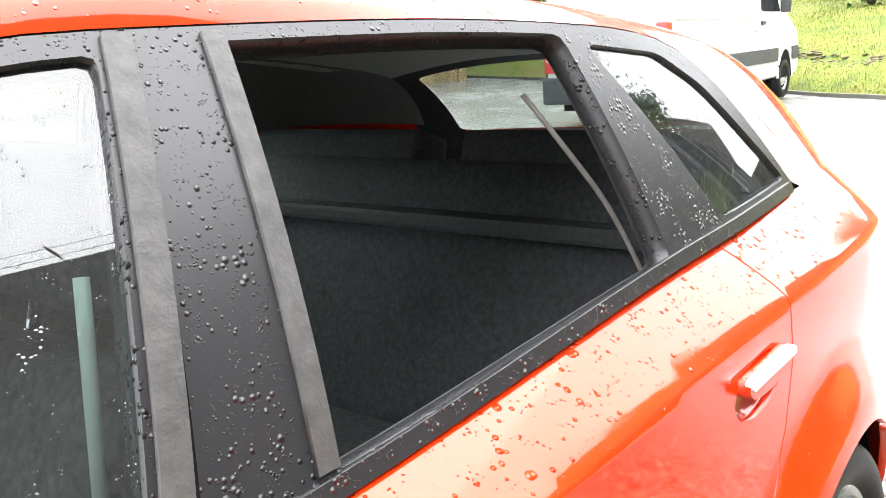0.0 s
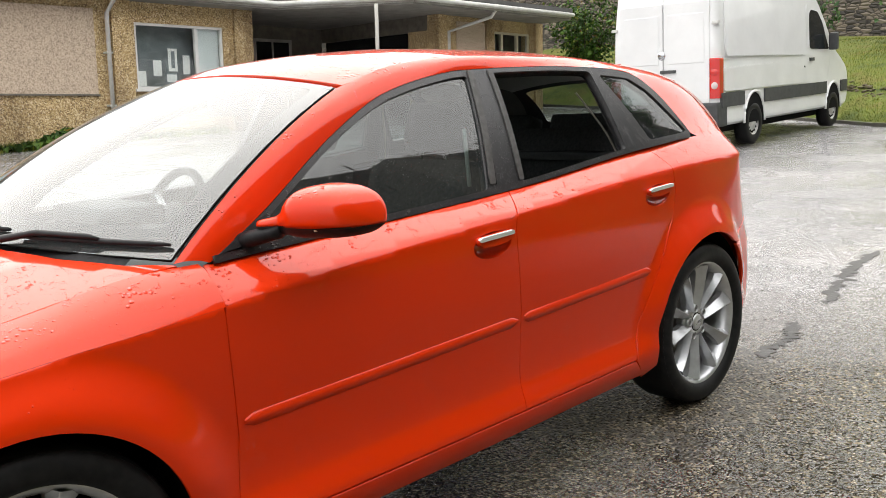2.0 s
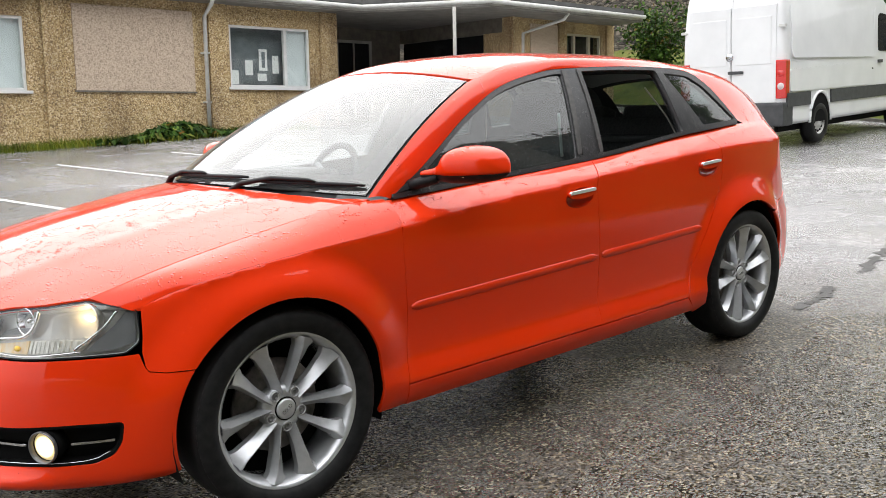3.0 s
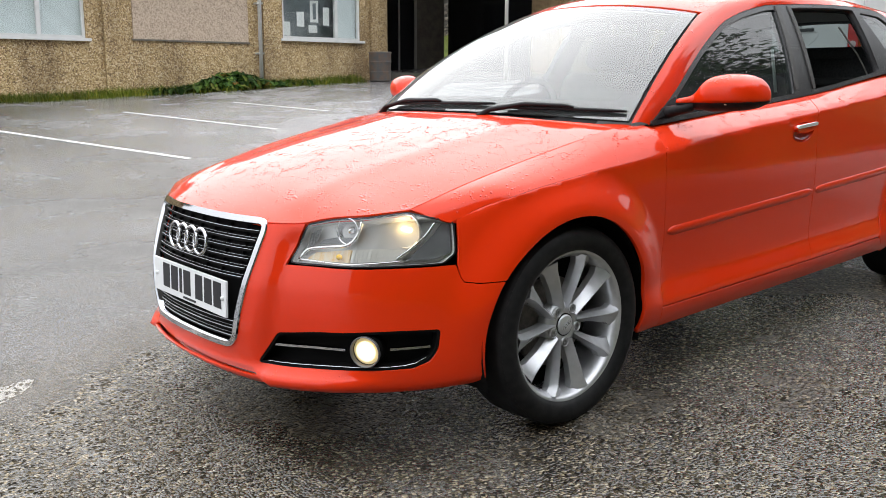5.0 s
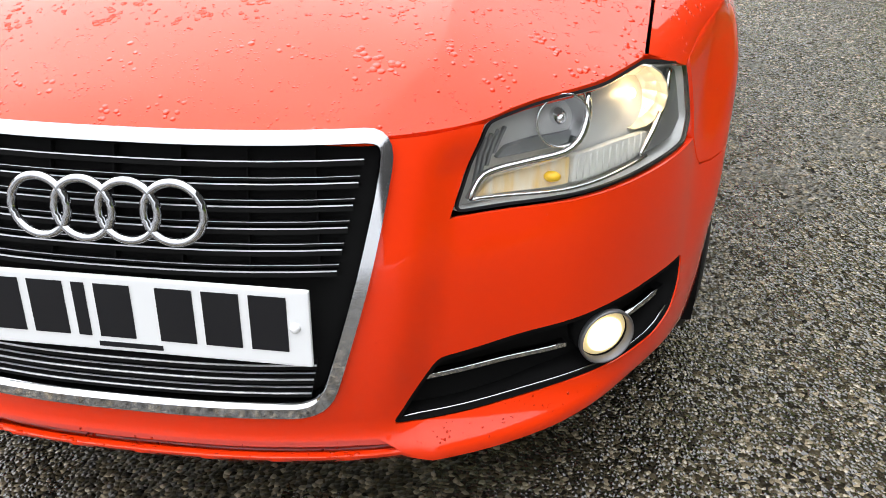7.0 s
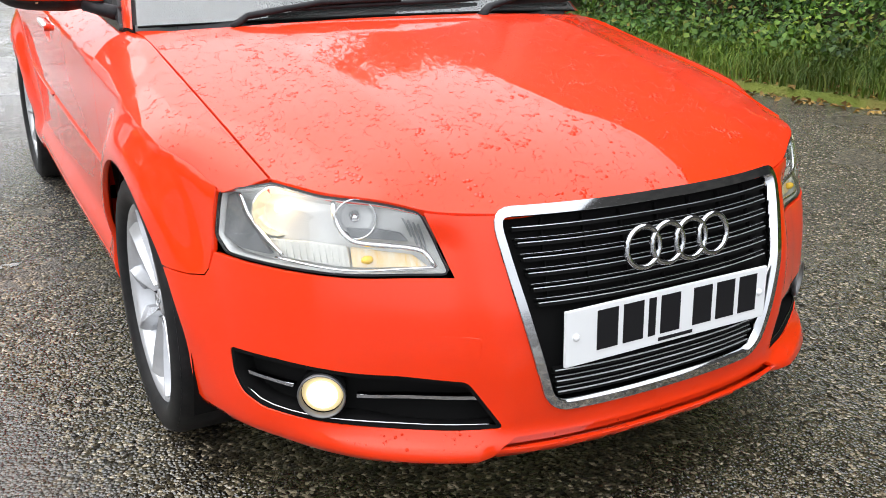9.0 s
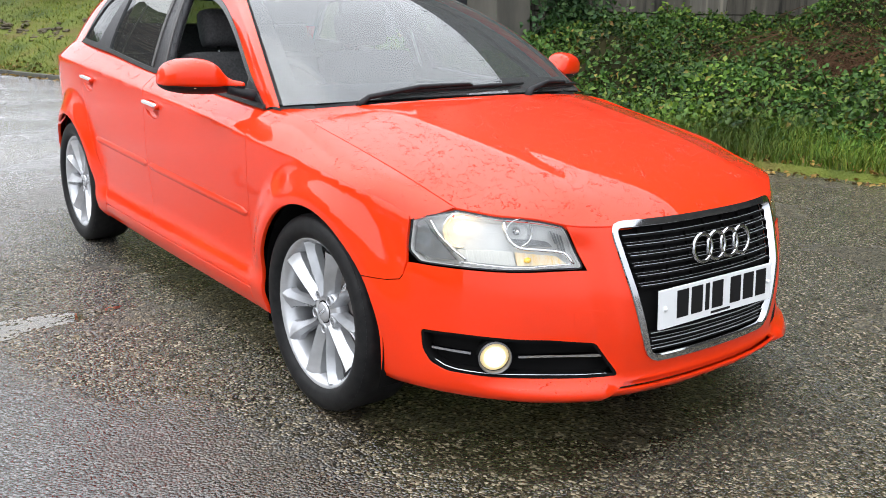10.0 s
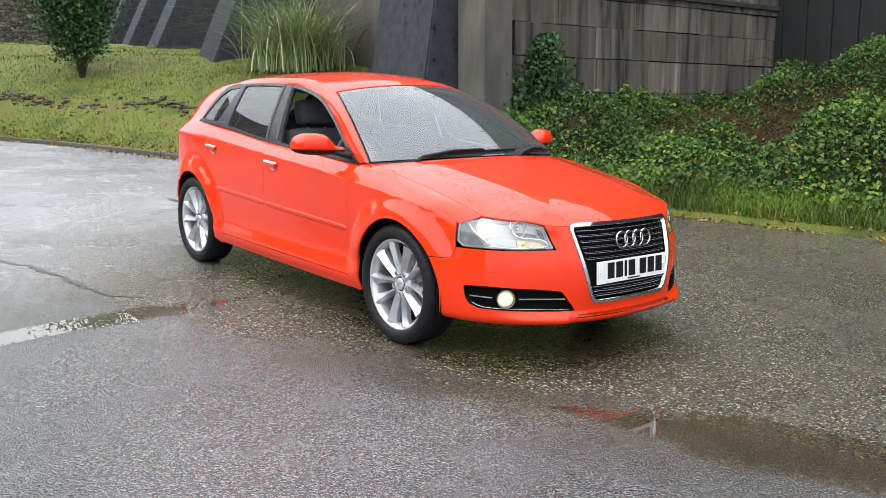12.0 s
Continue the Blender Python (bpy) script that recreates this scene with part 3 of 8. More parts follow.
def rubble_material():
    """Rough coursed stones of many browns and greys with dark open joints."""
    m = mat("rubble_stone", (0.1, 0.09, 0.07), 0.85)
    b = m.node_tree.nodes["Principled BSDF"]
    c = nd(m, "ShaderNodeNewGeometry")
    mpg = nd(m, "ShaderNodeMapping", Scale=(4.2, 4.2, 9.0))
    ln(m, c.outputs["Position"], mpg.inputs["Vector"])
    cell = nd(m, "ShaderNodeTexVoronoi", Scale=1.0, Randomness=0.9)
    ln(m, mpg.outputs["Vector"], cell.inputs["Vector"])
    sep = nd(m, "ShaderNodeSeparateColor")
    ln(m, cell.outputs["Color"], sep.inputs["Color"])
    tint = ramp(m, sep.outputs["Red"], [(0.0, (0.045, 0.040, 0.036)), (0.4, (0.11, 0.095, 0.080)), (0.75, (0.17, 0.14, 0.11)), (1.0, (0.24, 0.205, 0.165))])
    edge = nd(m, "ShaderNodeTexVoronoi", Scale=1.0, Randomness=0.9)
    edge.feature = "DISTANCE_TO_EDGE"
    ln(m, mpg.outputs["Vector"], edge.inputs["Vector"])
    joint = ramp(m, edge.outputs["Distance"], [(0.0, (0.3, 0.3, 0.3)), (0.12, (1.0, 1.0, 1.0))])
    mul = nd(m, "ShaderNodeMix")
    mul.data_type, mul.blend_type = "RGBA", "MULTIPLY"
    mul.inputs["Factor"].default_value = 1.0
    ln(m, tint, mul.inputs["A"])
    ln(m, joint, mul.inputs["B"])
    ln(m, mul.outputs["Result"], b.inputs["Base Color"])
    bumped(m, edge.outputs["Distance"], 0.8, 0.12)
    return m


RUBBLE = rubble_material()




def puddle_material():
    """Standing water that thins out to the rim, where stones poke through it."""
    m = glass("puddle_water", (0.80, 0.75, 0.64), 0.0, 1.8)
    out = m.node_tree.nodes["Material Output"]
    water = out.inputs["Surface"].links[0].from_socket
    at = nd(m, "ShaderNodeAttribute")
    at.attribute_name = "depth"
    v = coords(m)
    vo = nd(m, "ShaderNodeTexVoronoi", Scale=80.0, Randomness=1.0)
    ln(m, v, vo.inputs["Vector"])
    sep = nd(m, "ShaderNodeSeparateColor")
    ln(m, vo.outputs["Color"], sep.inputs["Color"])
    big = noise_tex(m, 5.0, 4, v)
    level = nd(m, "ShaderNodeMath")
    level.operation = "MULTIPLY_ADD"
    level.inputs[1].default_value = 1.6
    ln(m, at.outputs["Fac"], level.inputs[0])
    ln(m, big, level.inputs[2])
    over = nd(m, "ShaderNodeMath")
    over.operation = "SUBTRACT"
    ln(m, level.outputs[0], over.inputs[0])
    ln(m, sep.outputs["Red"], over.inputs[1])
    cut = nd(m, "ShaderNodeMapRange")
    cut.inputs["From Min"].default_value, cut.inputs["From Max"].default_value = 0.0, 0.12
    ln(m, over.outputs[0], cut.inputs["Value"])
    clear = nd(m, "ShaderNodeBsdfTransparent")
    mx = nd(m, "ShaderNodeMixShader")
    ln(m, cut.outputs["Result"], mx.inputs["Fac"])
    ln(m, clear.outputs[0], mx.inputs[1])
    ln(m, water, mx.inputs[2])
    ln(m, mx.outputs[0], out.inputs["Surface"])
    return m


PUDDLE = puddle_material()
WET_CRACK = mixed("wet_crack", [(0.35, (0.010, 0.010, 0.010)), (0.65, (0.035, 0.033, 0.03))], 14, 0.38)
for m_ in (BUTTRESS, DARK_STONE, IVY, BUSH_LEAF):
    m_.node_tree.nodes["Principled BSDF"].inputs["Specular IOR Level"].default_value = 0.15
BOARD_DARK = mixed("dark_boards", [(0.3, (0.006, 0.007, 0.007)), (0.7, (0.016, 0.016, 0.015))], 4, 0.8, stretch=(1, 1, 0.15))
for damp_stuff in (TWIG, BARK):
    damp_stuff.node_tree.nodes["Principled BSDF"].inputs["Specular IOR Level"].default_value = 0.1
# soil darkened to near black for the unlit depth between the leaves
SOIL = mixed("shaded_undergrowth_soil", [(0.3, (0.014, 0.018, 0.007)), (0.7, (0.04, 0.035, 0.015))], 5, 0.95)
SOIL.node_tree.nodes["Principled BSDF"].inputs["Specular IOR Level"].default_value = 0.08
BLIND_DARK = mixed("dim_room", [(0.3, (0.15, 0.17, 0.18)), (0.7, (0.26, 0.29, 0.30))], 3, 0.9)
VAN_SEAM = mat("van_seam", (0.56, 0.56, 0.57), 0.5)
LAMP_LENS_W = mat("clear_band", (0.6, 0.5, 0.5), 0.15)
BAY_LINES = (((-0.88, -6.75), (0.10, -11.2)), ((-3.05, -8.6), (-2.33, -12.5)), ((-5.0, -10.3), (-4.6, -13.0)))


# ---- the car's surface ----
OUTLINE = [(2.195, 0), (2.19, 0.15), (2.172, 0.28), (2.145, 0.38), (2.08, 0.51), (1.98, 0.63), (1.86, 0.725), (1.75, 0.782), (1.6, 0.818), (1.45, 0.826), (1.29, 0.828),
           (0.8, 0.832), (0, 0.834), (-0.9, 0.826), (-1.29, 0.818), (-1.6, 0.79), (-1.85, 0.725), (-2.0, 0.62), (-2.08, 0.45), (-2.11, 0.22), (-2.118, 0)]


def outline_table():
    p = np.array(OUTLINE, float)
    p = np.vstack([[2 * p[0][0] - p[1][0], -p[1][1]] * np.array([1, 1]) * 0 + [p[1][0], -p[1][1]], p, [p[-2][0], -p[-2][1]]])
    out = []
    for i in range(1, len(p) - 2):
        a, b, c, d = p[i - 1], p[i], p[i + 1], p[i + 2]
        l1, l2, l3 = (max(np.linalg.norm(v), 1e-6) ** 0.5 for v in (b - a, c - b, d - c))
        t0, t1, t2, t3 = 0, l1, l1 + l2, l1 + l2 + l3
        for t in np.linspace(t1, t2, 160, endpoint=False):
            a1 = (t1 - t) / (t1 - t0) * a + (t - t0) / (t1 - t0) * b
            a2 = (t2 - t) / (t2 - t1) * b + (t - t1) / (t2 - t1) * c
            a3 = (t3 - t) / (t3 - t2) * c + (t - t2) / (t3 - t2) * d
            b1 = (t2 - t) / (t2 - t0) * a1 + (t - t0) / (t2 - t0) * a2
            b2 = (t3 - t) / (t3 - t1) * a2 + (t - t1) / (t3 - t1) * a3
            out.append((t2 - t) / (t2 - t1) * b1 + (t - t1) / (t2 - t1) * b2)
    out.append(p[-2])
    q = np.array(out)
    s = np.concatenate([[0], np.cumsum(np.linalg.norm(np.diff(q, axis=0), axis=1))])
    n = np.gradient(q, s, axis=0)
    n = np.stack([n[:, 1], -n[:, 0]], 1)
    n /= np.linalg.norm(n, axis=1)[:, None]
    for _ in range(120):
        n[1:-1] = (n[:-2] + 2 * n[1:-1] + n[2:]) / 4
    n /= np.linalg.norm(n, axis=1)[:, None]
    return s, q, n


OS, OQ, ON = outline_table()
OL = OS[-1]
CREASE = spline([(2.3, 0.66), (1.75, 0.69), (1.6, 0.735), (1.44, 0.768), (0.855, 0.815), (0.566, 0.846), (-0.146, 0.893), (-0.94, 0.938), (-1.39, 0.95), (-2.2, 0.95)])
BELT = spline([(2.3, 0.70), (1.8, 0.735), (1.5, 0.800), (1.2, 0.858), (0.95, 0.893), (0.78, 0.902), (-0.28, 0.955), (-1.01, 1.022), (-1.41, 1.038), (-2.2, 1.04)])
D_SIDE = spline([(0.16, 0.06), (0.215, 0.022), (0.25, 0.006), (0.29, 0.0), (0.375, 0.021), (0.40, 0.0225), (0.46, 0.020), (0.56, 0.013), (0.70, 0.005), (0.8, 0.004)])
D_FRONT = spline([(0.18, 0.14), (0.213, 0.065), (0.228, 0.020), (0.240, 0.004), (0.254, 0.002), (0.268, 0.012), (0.288, 0.018), (0.32, 0.014), (0.40, 0.010), (0.5, 0.018), (0.6, 0.045), (0.66, 0.066), (0.70, 0.083), (0.75, 0.11), (0.85, 0.18)])
D_CORNER = spline([(0.17, 0.13), (0.205, 0.05), (0.226, 0.014), (0.25, 0.002), (0.30, 0.0), (0.40, 0.004), (0.5, 0.012), (0.6, 0.028), (0.66, 0.040), (0.71, 0.055), (0.74, 0.078), (0.80, 0.13)])
D_REAR = spline([(0.18, 0.10), (0.28, 0.02), (0.4, 0.0), (0.55, 0.004), (0.62, 0.022), (0.75, 0.045), (0.9, 0.085), (1.05, 0.13)])
HUBS = ((1.289, 0.315), (-1.289, 0.315))
ARCH = ((1.298, 0.315, 0.352), (-1.283, 0.318, 0.357))


def band(s, z):
    """The lower body, wrapped round the car: s runs from the nose's middle along the left side to the tail, z is the height."""
    s, z = np.broadcast_arrays(np.asarray(s, float), np.asarray(z, float))
    sg, sa = np.sign(s + 1e-12), np.abs(s)
    x0, y0 = np.interp(sa, OS, OQ[:, 0]), np.interp(sa, OS, OQ[:, 1])
    nx, ny = np.interp(sa, OS, ON[:, 0]), np.interp(sa, OS, ON[:, 1])
    wf, wr = smooth(1.90, 2.10, x0), smooth(-1.62, -1.98, x0)
    wc = smooth(1.48, 1.74, x0) * (1 - wf)
    zc, zb = CREASE(x0), BELT(x0)
    t = np.clip((z - zc) / np.maximum(zb - zc, 0.04), -1, 1.4)
    side = D_SIDE(np.minimum(z, zc)) + np.where(t > 0, 0.105 * (0.78 * t + 0.22 * t * np.abs(t)), 0)
    d = side * (1 - wf - wc) * (1 - wr) + D_FRONT(z) * wf + D_CORNER(z) * wc + D_REAR(z) * wr
    for cx, cz in HUBS:
        r = np.hypot(x0 - cx, z - cz)
        d = d - 0.047 * smooth(0.50, 0.355, r) * (1 - wf) * (1 - 0.35 * wc) * (1 - 0.5 * wr) * (1 - 0.4 * smooth(zc - 0.08, zc + 0.03, z)) * (0.15 + 0.85 * smooth(0.24, 0.48, z))
    # the lower lip steps forward outside the grille
    d = d - 0.020 * smooth(0.195, 0.225, z) * smooth(0.295, 0.252, z) * smooth(0.37, 0.415, y0) * smooth(0.74, 0.56, y0) * smooth(1.80, 1.95, x0)
    # the nose stands proud round the grille and falls off beyond a soft ridge
    yr = 0.345 + 0.20 * (z - 0.338)
    d = d + 0.020 * smooth(yr, yr + 0.075, y0) * smooth(0.66, 0.52, y0) * smooth(0.26, 0.34, z) * smooth(0.70, 0.63, z) * wf
    nl = np.hypot(nx, ny)
    return np.stack([x0 - nx / nl * d, (y0 - ny / nl * d) * sg, z], -1)


def s_x(x):
    """The s of a place x along the side."""
    return float(np.interp(-x, -OQ[:, 0], OS))


def s_y(y, z):
    """The s of the place at y on the front, at the height z."""
    ss = np.linspace(0, s_x(1.55), 800)
    yy = band(ss, z)[:, 1]
    return math.copysign(float(np.interp(abs(y), yy, ss)), y)


BONNET_MID = spline([(2.2, 0.63), (2.10, 0.712), (2.05, 0.742), (1.95, 0.785), (1.85, 0.816), (1.6, 0.870), (1.3, 0.918), (1.1, 0.945), (0.9, 0.965), (0.6, 0.985)])
SHUT_Y = spline([(1.80, 0.678), (1.6, 0.694), (1.4, 0.702), (1.2, 0.707), (0.95, 0.712), (0.80, 0.728)])
SHUT_Z = spline([(1.80, 0.733), (1.6, 0.785), (1.4, 0.826), (1.2, 0.862), (0.95, 0.900), (0.80, 0.903)])
BONNET_FALL = spline([(2.2, 0.58), (2.09, 0.47), (2.01, 0.375), (1.985, 0.325), (1.95, 0.280), (1.91, 0.258), (1.86, 0.246)] + [(x, (float(BONNET_MID(x)) - float(SHUT_Z(x))) / float(SHUT_Y(x)) ** 2.4) for x in (1.8, 1.6, 1.4, 1.2, 0.95)])


def bonnet(x, y):
    x, y = np.broadcast_arrays(np.asarray(x, float), np.asarray(y, float))
    a = np.abs(y)
    ridge = 0.36 + 0.10 * (2.1 - x)
    dome = 0.0045 * np.exp(-(((a - ridge) / 0.05) ** 2)) * smooth(0.98, 1.25, x) * smooth(2.1, 1.9, x)
    return np.stack([x, y, BONNET_MID(x) - BONNET_FALL(x) * a ** 2.4 + dome], -1)


def z_top(s):
    """Where the lower body meets the bonnet."""
    zz = np.linspace(0.6, 1.0, 400)
    p = band(np.full(400, s), zz)
    under = p[:, 2] < bonnet(p[:, 0], p[:, 1])[:, 2]
    return float(zz[np.argmin(under)]) if not under.all() else 0.95


GLASS_FOOT = spline([(1.0, 0.735), (0.8, 0.733), (0, 0.728), (-1.0, 0.732), (-1.4, 0.705), (-1.7, 0.64), (-2.0, 0.55)])


def upper(x, z):
    """The glasshouse's left side."""
    x, z = np.broadcast_arrays(np.asarray(x, float), np.asarray(z, float))
    h = z - BELT(x)
    return np.stack([x, GLASS_FOOT(x) - 0.35 * h - 0.40 * h * np.abs(h), z], -1)


ROOF_MID = spline([(0.34, 1.338), (0.2, 1.377), (0, 1.402), (-0.3, 1.417), (-0.7, 1.412), (-1.2, 1.378), (-1.6, 1.322), (-1.8, 1.285)])
ROOF_EDGE = spline([(0.34, 1.24), (0.22, 1.287), (0, 1.343), (-0.3, 1.370), (-0.9, 1.355), (-1.4, 1.300), (-1.7, 1.245), (-1.8, 1.22)])
ROOF_HALF = spline([(0.34, 0.545), (0.22, 0.535), (0, 0.51), (-0.3, 0.495), (-0.9, 0.50), (-1.4, 0.495), (-1.7, 0.48)])


def roof(x, y):
    x, y = np.broadcast_arrays(np.asarray(x, float), np.asarray(y, float))
    v = np.abs(y) / ROOF_HALF(x)
    return np.stack([x, y, ROOF_MID(x) - (ROOF_MID(x) - ROOF_EDGE(x)) * v ** 2.3], -1)


def screen(u, v):
    """The windscreen: u across from -1 to 1, v up from 0 to 1."""
    u, v = np.broadcast_arrays(np.asarray(u, float), np.asarray(v, float))
    a = np.abs(u) ** 2.2
    bot = np.stack([1.10 - 0.215 * a, 0.724 * u, 0.942 - 0.030 * a], -1)
    top = np.stack([0.34 - 0.11 * a, 0.532 * u, 1.340 - 0.052 * a], -1)
    bow = 0.035 * 4 * v * (1 - v)
    return bot + (top - bot) * v[..., None] + np.stack([bow * 0.5, 0.5 * bow * u, bow * 0.85], -1)


TAIL_S = next(s for s in np.linspace(2.8, OL, 900) if band(s, 1.034)[0] < -1.885)
TAIL_X, TAIL_Y = (float(c) for c in band(TAIL_S, 1.034)[:2])


def tail(u, v):
    """The tailgate's upper half with its window: u across, v down from the roof."""
    u, v = np.broadcast_arrays(np.asarray(u, float), np.asarray(v, float))
    a = np.abs(u) ** 2.4
    top = np.stack([-1.70 + 0.03 * a, 0.48 * u, 1.302 - 0.055 * a], -1)
    bot = np.stack([-2.04 + (2.04 + TAIL_X) * a, TAIL_Y * u, 1.034 + 0 * a], -1)
    bow = 0.03 * 4 * v * (1 - v)
    return top + (bot - top) * v[..., None] + np.stack([-bow, 0 * bow, bow * 0.5], -1)


def right_of(f):
    return lambda a, b: f(a, b) * np.array([1, -1, 1])


def raised(f, off):
    """The surface f, moved out along its normal."""
    return lambda a, b: f(a, b) + off * normals(f, a, b)


def normals(f, a, b):
    a, b = np.asarray(a, float), np.asarray(b, float)
    e = 0.005
    p = f(a, b)
    n = np.cross(f(a + e, b) - f(a - e, b), f(a, b + e) - f(a, b - e))
    n /= np.maximum(np.linalg.norm(n, axis=-1), 1e-12)[..., None]
    core = np.stack([np.clip(p[..., 0], -1.3, 1.2), 0 * p[..., 1], 0.55 + 0 * p[..., 2]], -1)
    flip = ((p - core) * n).sum(-1) < 0
    n[flip] *= -1
    return n


def inside(poly, pts):
    poly = np.asarray(poly)
    x, y = pts[:, 0][:, None], pts[:, 1][:, None]
    x0, y0 = poly[:, 0], poly[:, 1]
    x1, y1 = np.roll(x0, -1), np.roll(y0, -1)
    cross = ((y0 > y) != (y1 > y)) & (x < (x1 - x0) * (y - y0) / (y1 - y0 + 1e-15) + x0)
    return cross.sum(1) % 2 == 1


def dense(poly, step):
    out = []
    for a, b in zip(poly, poly[1:] + poly[:1]):
        n = max(1, int(math.ceil(math.dist(a, b) / step)))
        out += [(a[0] + (b[0] - a[0]) * i / n, a[1] + (b[1] - a[1]) * i / n) for i in range(n)]
    return out


def shrunk(poly, gap):
    p = np.array(poly, float)
    area = 0.5 * np.sum(p[:, 0] * np.roll(p[:, 1], -1) - np.roll(p[:, 0], -1) * p[:, 1])
    e = np.roll(p, -1, 0) - p
    e /= np.maximum(np.linalg.norm(e, axis=1), 1e-9)[:, None]
    n = np.stack([-e[:, 1], e[:, 0]], 1) * np.sign(area)
    nn = n + np.roll(n, 1, 0)
    nn /= np.maximum((nn * n).sum(1), 0.5)[:, None]
    return [tuple(v) for v in p + nn * gap]


def rounded(poly, radius, k=5):
    """The polygon with its corners rounded."""
    out, n = [], len(poly)
    for i in range(n):
        p, a, b = np.array(poly[i]), np.array(poly[i - 1]), np.array(poly[(i + 1) % n])
        la, lb = np.linalg.norm(a - p), np.linalg.norm(b - p)
        r = min(radius, la * 0.45, lb * 0.45)
        q0, q1 = p + (a - p) / la * r, p + (b - p) / lb * r
        for t in np.linspace(0, 1, k):
            out.append(tuple((1 - t) ** 2 * q0 + 2 * t * (1 - t) * p + t * t * q1))
    return out


def panel(name, poly, f, material, parent=None, label="", holes=(), step=0.03, gap=0.0018, flange=0.014, off=0.0, lines=()):
    """One pressed panel: the region poly of the surface f, with its edges turned in."""
    loops = [dense(shrunk([tuple(p) for p in poly], gap), step)] + [dense(shrunk([tuple(p) for p in h], -gap), step) for h in holes]
    outer = np.array(loops[0])
    lo, hi = outer.min(0), outer.max(0)
    gx, gy = np.meshgrid(np.arange(lo[0] + step / 2, hi[0], step), np.arange(lo[1] + step / 2, hi[1], step))
    g = np.stack([gx.ravel(), gy.ravel()], 1)
    if len(g):
        keep = inside(outer, g)
        for h in loops[1:]:
            keep &= ~inside(np.array(h), g)
        edge = np.vstack([np.array(l) for l in loops])
        g = g[keep]
        if len(g):
            near = np.array([np.min(np.hypot(*(edge - q).T)) for q in g])
            g = g[near > step * 0.45]
    pts, edges = [], []
    for l in loops:
        k = len(pts)
        pts += [Vector(p) for p in l]
        edges += [(k + i, k + (i + 1) % len(l)) for i in range(len(l))]
    for l in lines:
        q = np.array(dense(list(l) + list(reversed(l)), step)[: max(2, int(sum(math.dist(a, b) for a, b in zip(l, l[1:])) / step))])
        q = np.stack([np.interp(np.linspace(0, 1, len(q)), np.linspace(0, 1, len(l)), [p[k] for p in l]) for k in (0, 1)], 1)
        q = q[inside(outer, q)]
        edge = np.vstack([np.array(m) for m in loops])
        q = q[[np.min(np.hypot(*(edge - r).T)) > step * 0.2 for r in q]]
        if len(g):
            g = g[[np.min(np.hypot(*(q - r).T)) > step * 0.5 for r in g]]
        k = len(pts)
        pts += [Vector(p) for p in q]
        edges += [(k + i, k + i + 1) for i in range(len(q) - 1)]
    pts += [Vector(p) for p in g]
    from mathutils.geometry import delaunay_2d_cdt
    v2, e2, f2, ov, _, _ = delaunay_2d_cdt(pts, edges, [], 0, 1e-7)
    v2 = np.array([tuple(v) for v in v2])
    tri = np.array([t for t in f2 if len(t) == 3])
    cen = v2[tri].mean(1)
    keep = inside(outer, cen)
    for h in loops[1:]:
        keep &= ~inside(np.array(h), cen)
    tri = tri[keep]
    p3 = f(v2[:, 0], v2[:, 1])
    n3 = normals(f, v2[:, 0], v2[:, 1])
    p3 = p3 + n3 * off
    tn = np.cross(p3[tri[:, 1]] - p3[tri[:, 0]], p3[tri[:, 2]] - p3[tri[:, 0]])
    bad = (tn * n3[tri[:, 0]]).sum(1) < 0
    tri[bad] = tri[bad][:, ::-1]
    verts, norms, faces = [p3], [n3], tri.tolist()
    count = len(p3)
    if flange:
        half = {}
        for t in faces:
            for a, b in ((t[0], t[1]), (t[1], t[2]), (t[2], t[0])):
                half[(a, b)] = 1
        rim = [(a, b) for a, b in half if (b, a) not in half]
        used = sorted({a for e in rim for a in e})
        out_dir = {a: np.zeros(3) for a in used}
        for a, b in rim:
            d = np.cross(p3[b] - p3[a], n3[a])
            d /= max(np.linalg.norm(d), 1e-9)
            out_dir[a] += d
            out_dir[b] += d
        i0 = {a: count + i for i, a in enumerate(used)}
        i1 = {a: count + len(used) + i for i, a in enumerate(used)}
        od = np.array([out_dir[a] / max(np.linalg.norm(out_dir[a]), 1e-9) for a in used])
        u = np.array(used)
        verts += [p3[u], p3[u] - n3[u] * flange]
        norms += [od * 0.8 + n3[u] * 0.6, od]
        faces += [(i0[b], i0[a], i1[a], i1[b]) for a, b in rim]
    me = bpy.data.meshes.new(name)
    vv, nn = np.vstack(verts), np.vstack(norms)
    nn /= np.maximum(np.linalg.norm(nn, axis=1), 1e-9)[:, None]
    me.from_pydata(vv.tolist(), [], [tuple(q) for q in faces])
    me.polygons.foreach_set("use_smooth", [True] * len(me.polygons))
    me.update()
    me.normals_split_custom_set_from_vertices(nn.tolist())
    return link(name, me, material, parent, label)


def strip(name, a, b, mid, material, parent=None, label="", k=8):
    """A smooth skin between two rows of points, swelling to a third."""
    a, b, mid = (np.asarray(v, float) for v in (a, b, mid))
    verts, faces = [], []
    for v in np.linspace(0, 1, k + 1):
        verts += list((1 - v) ** 2 * a + 2 * v * (1 - v) * mid + v * v * b)
    n = len(a)
    for j in range(k):
        for i in range(n - 1):
            faces.append((j * n + i, j * n + i + 1, (j + 1) * n + i + 1, (j + 1) * n + i))
    return raw(name, verts, faces, material, parent, label, True)


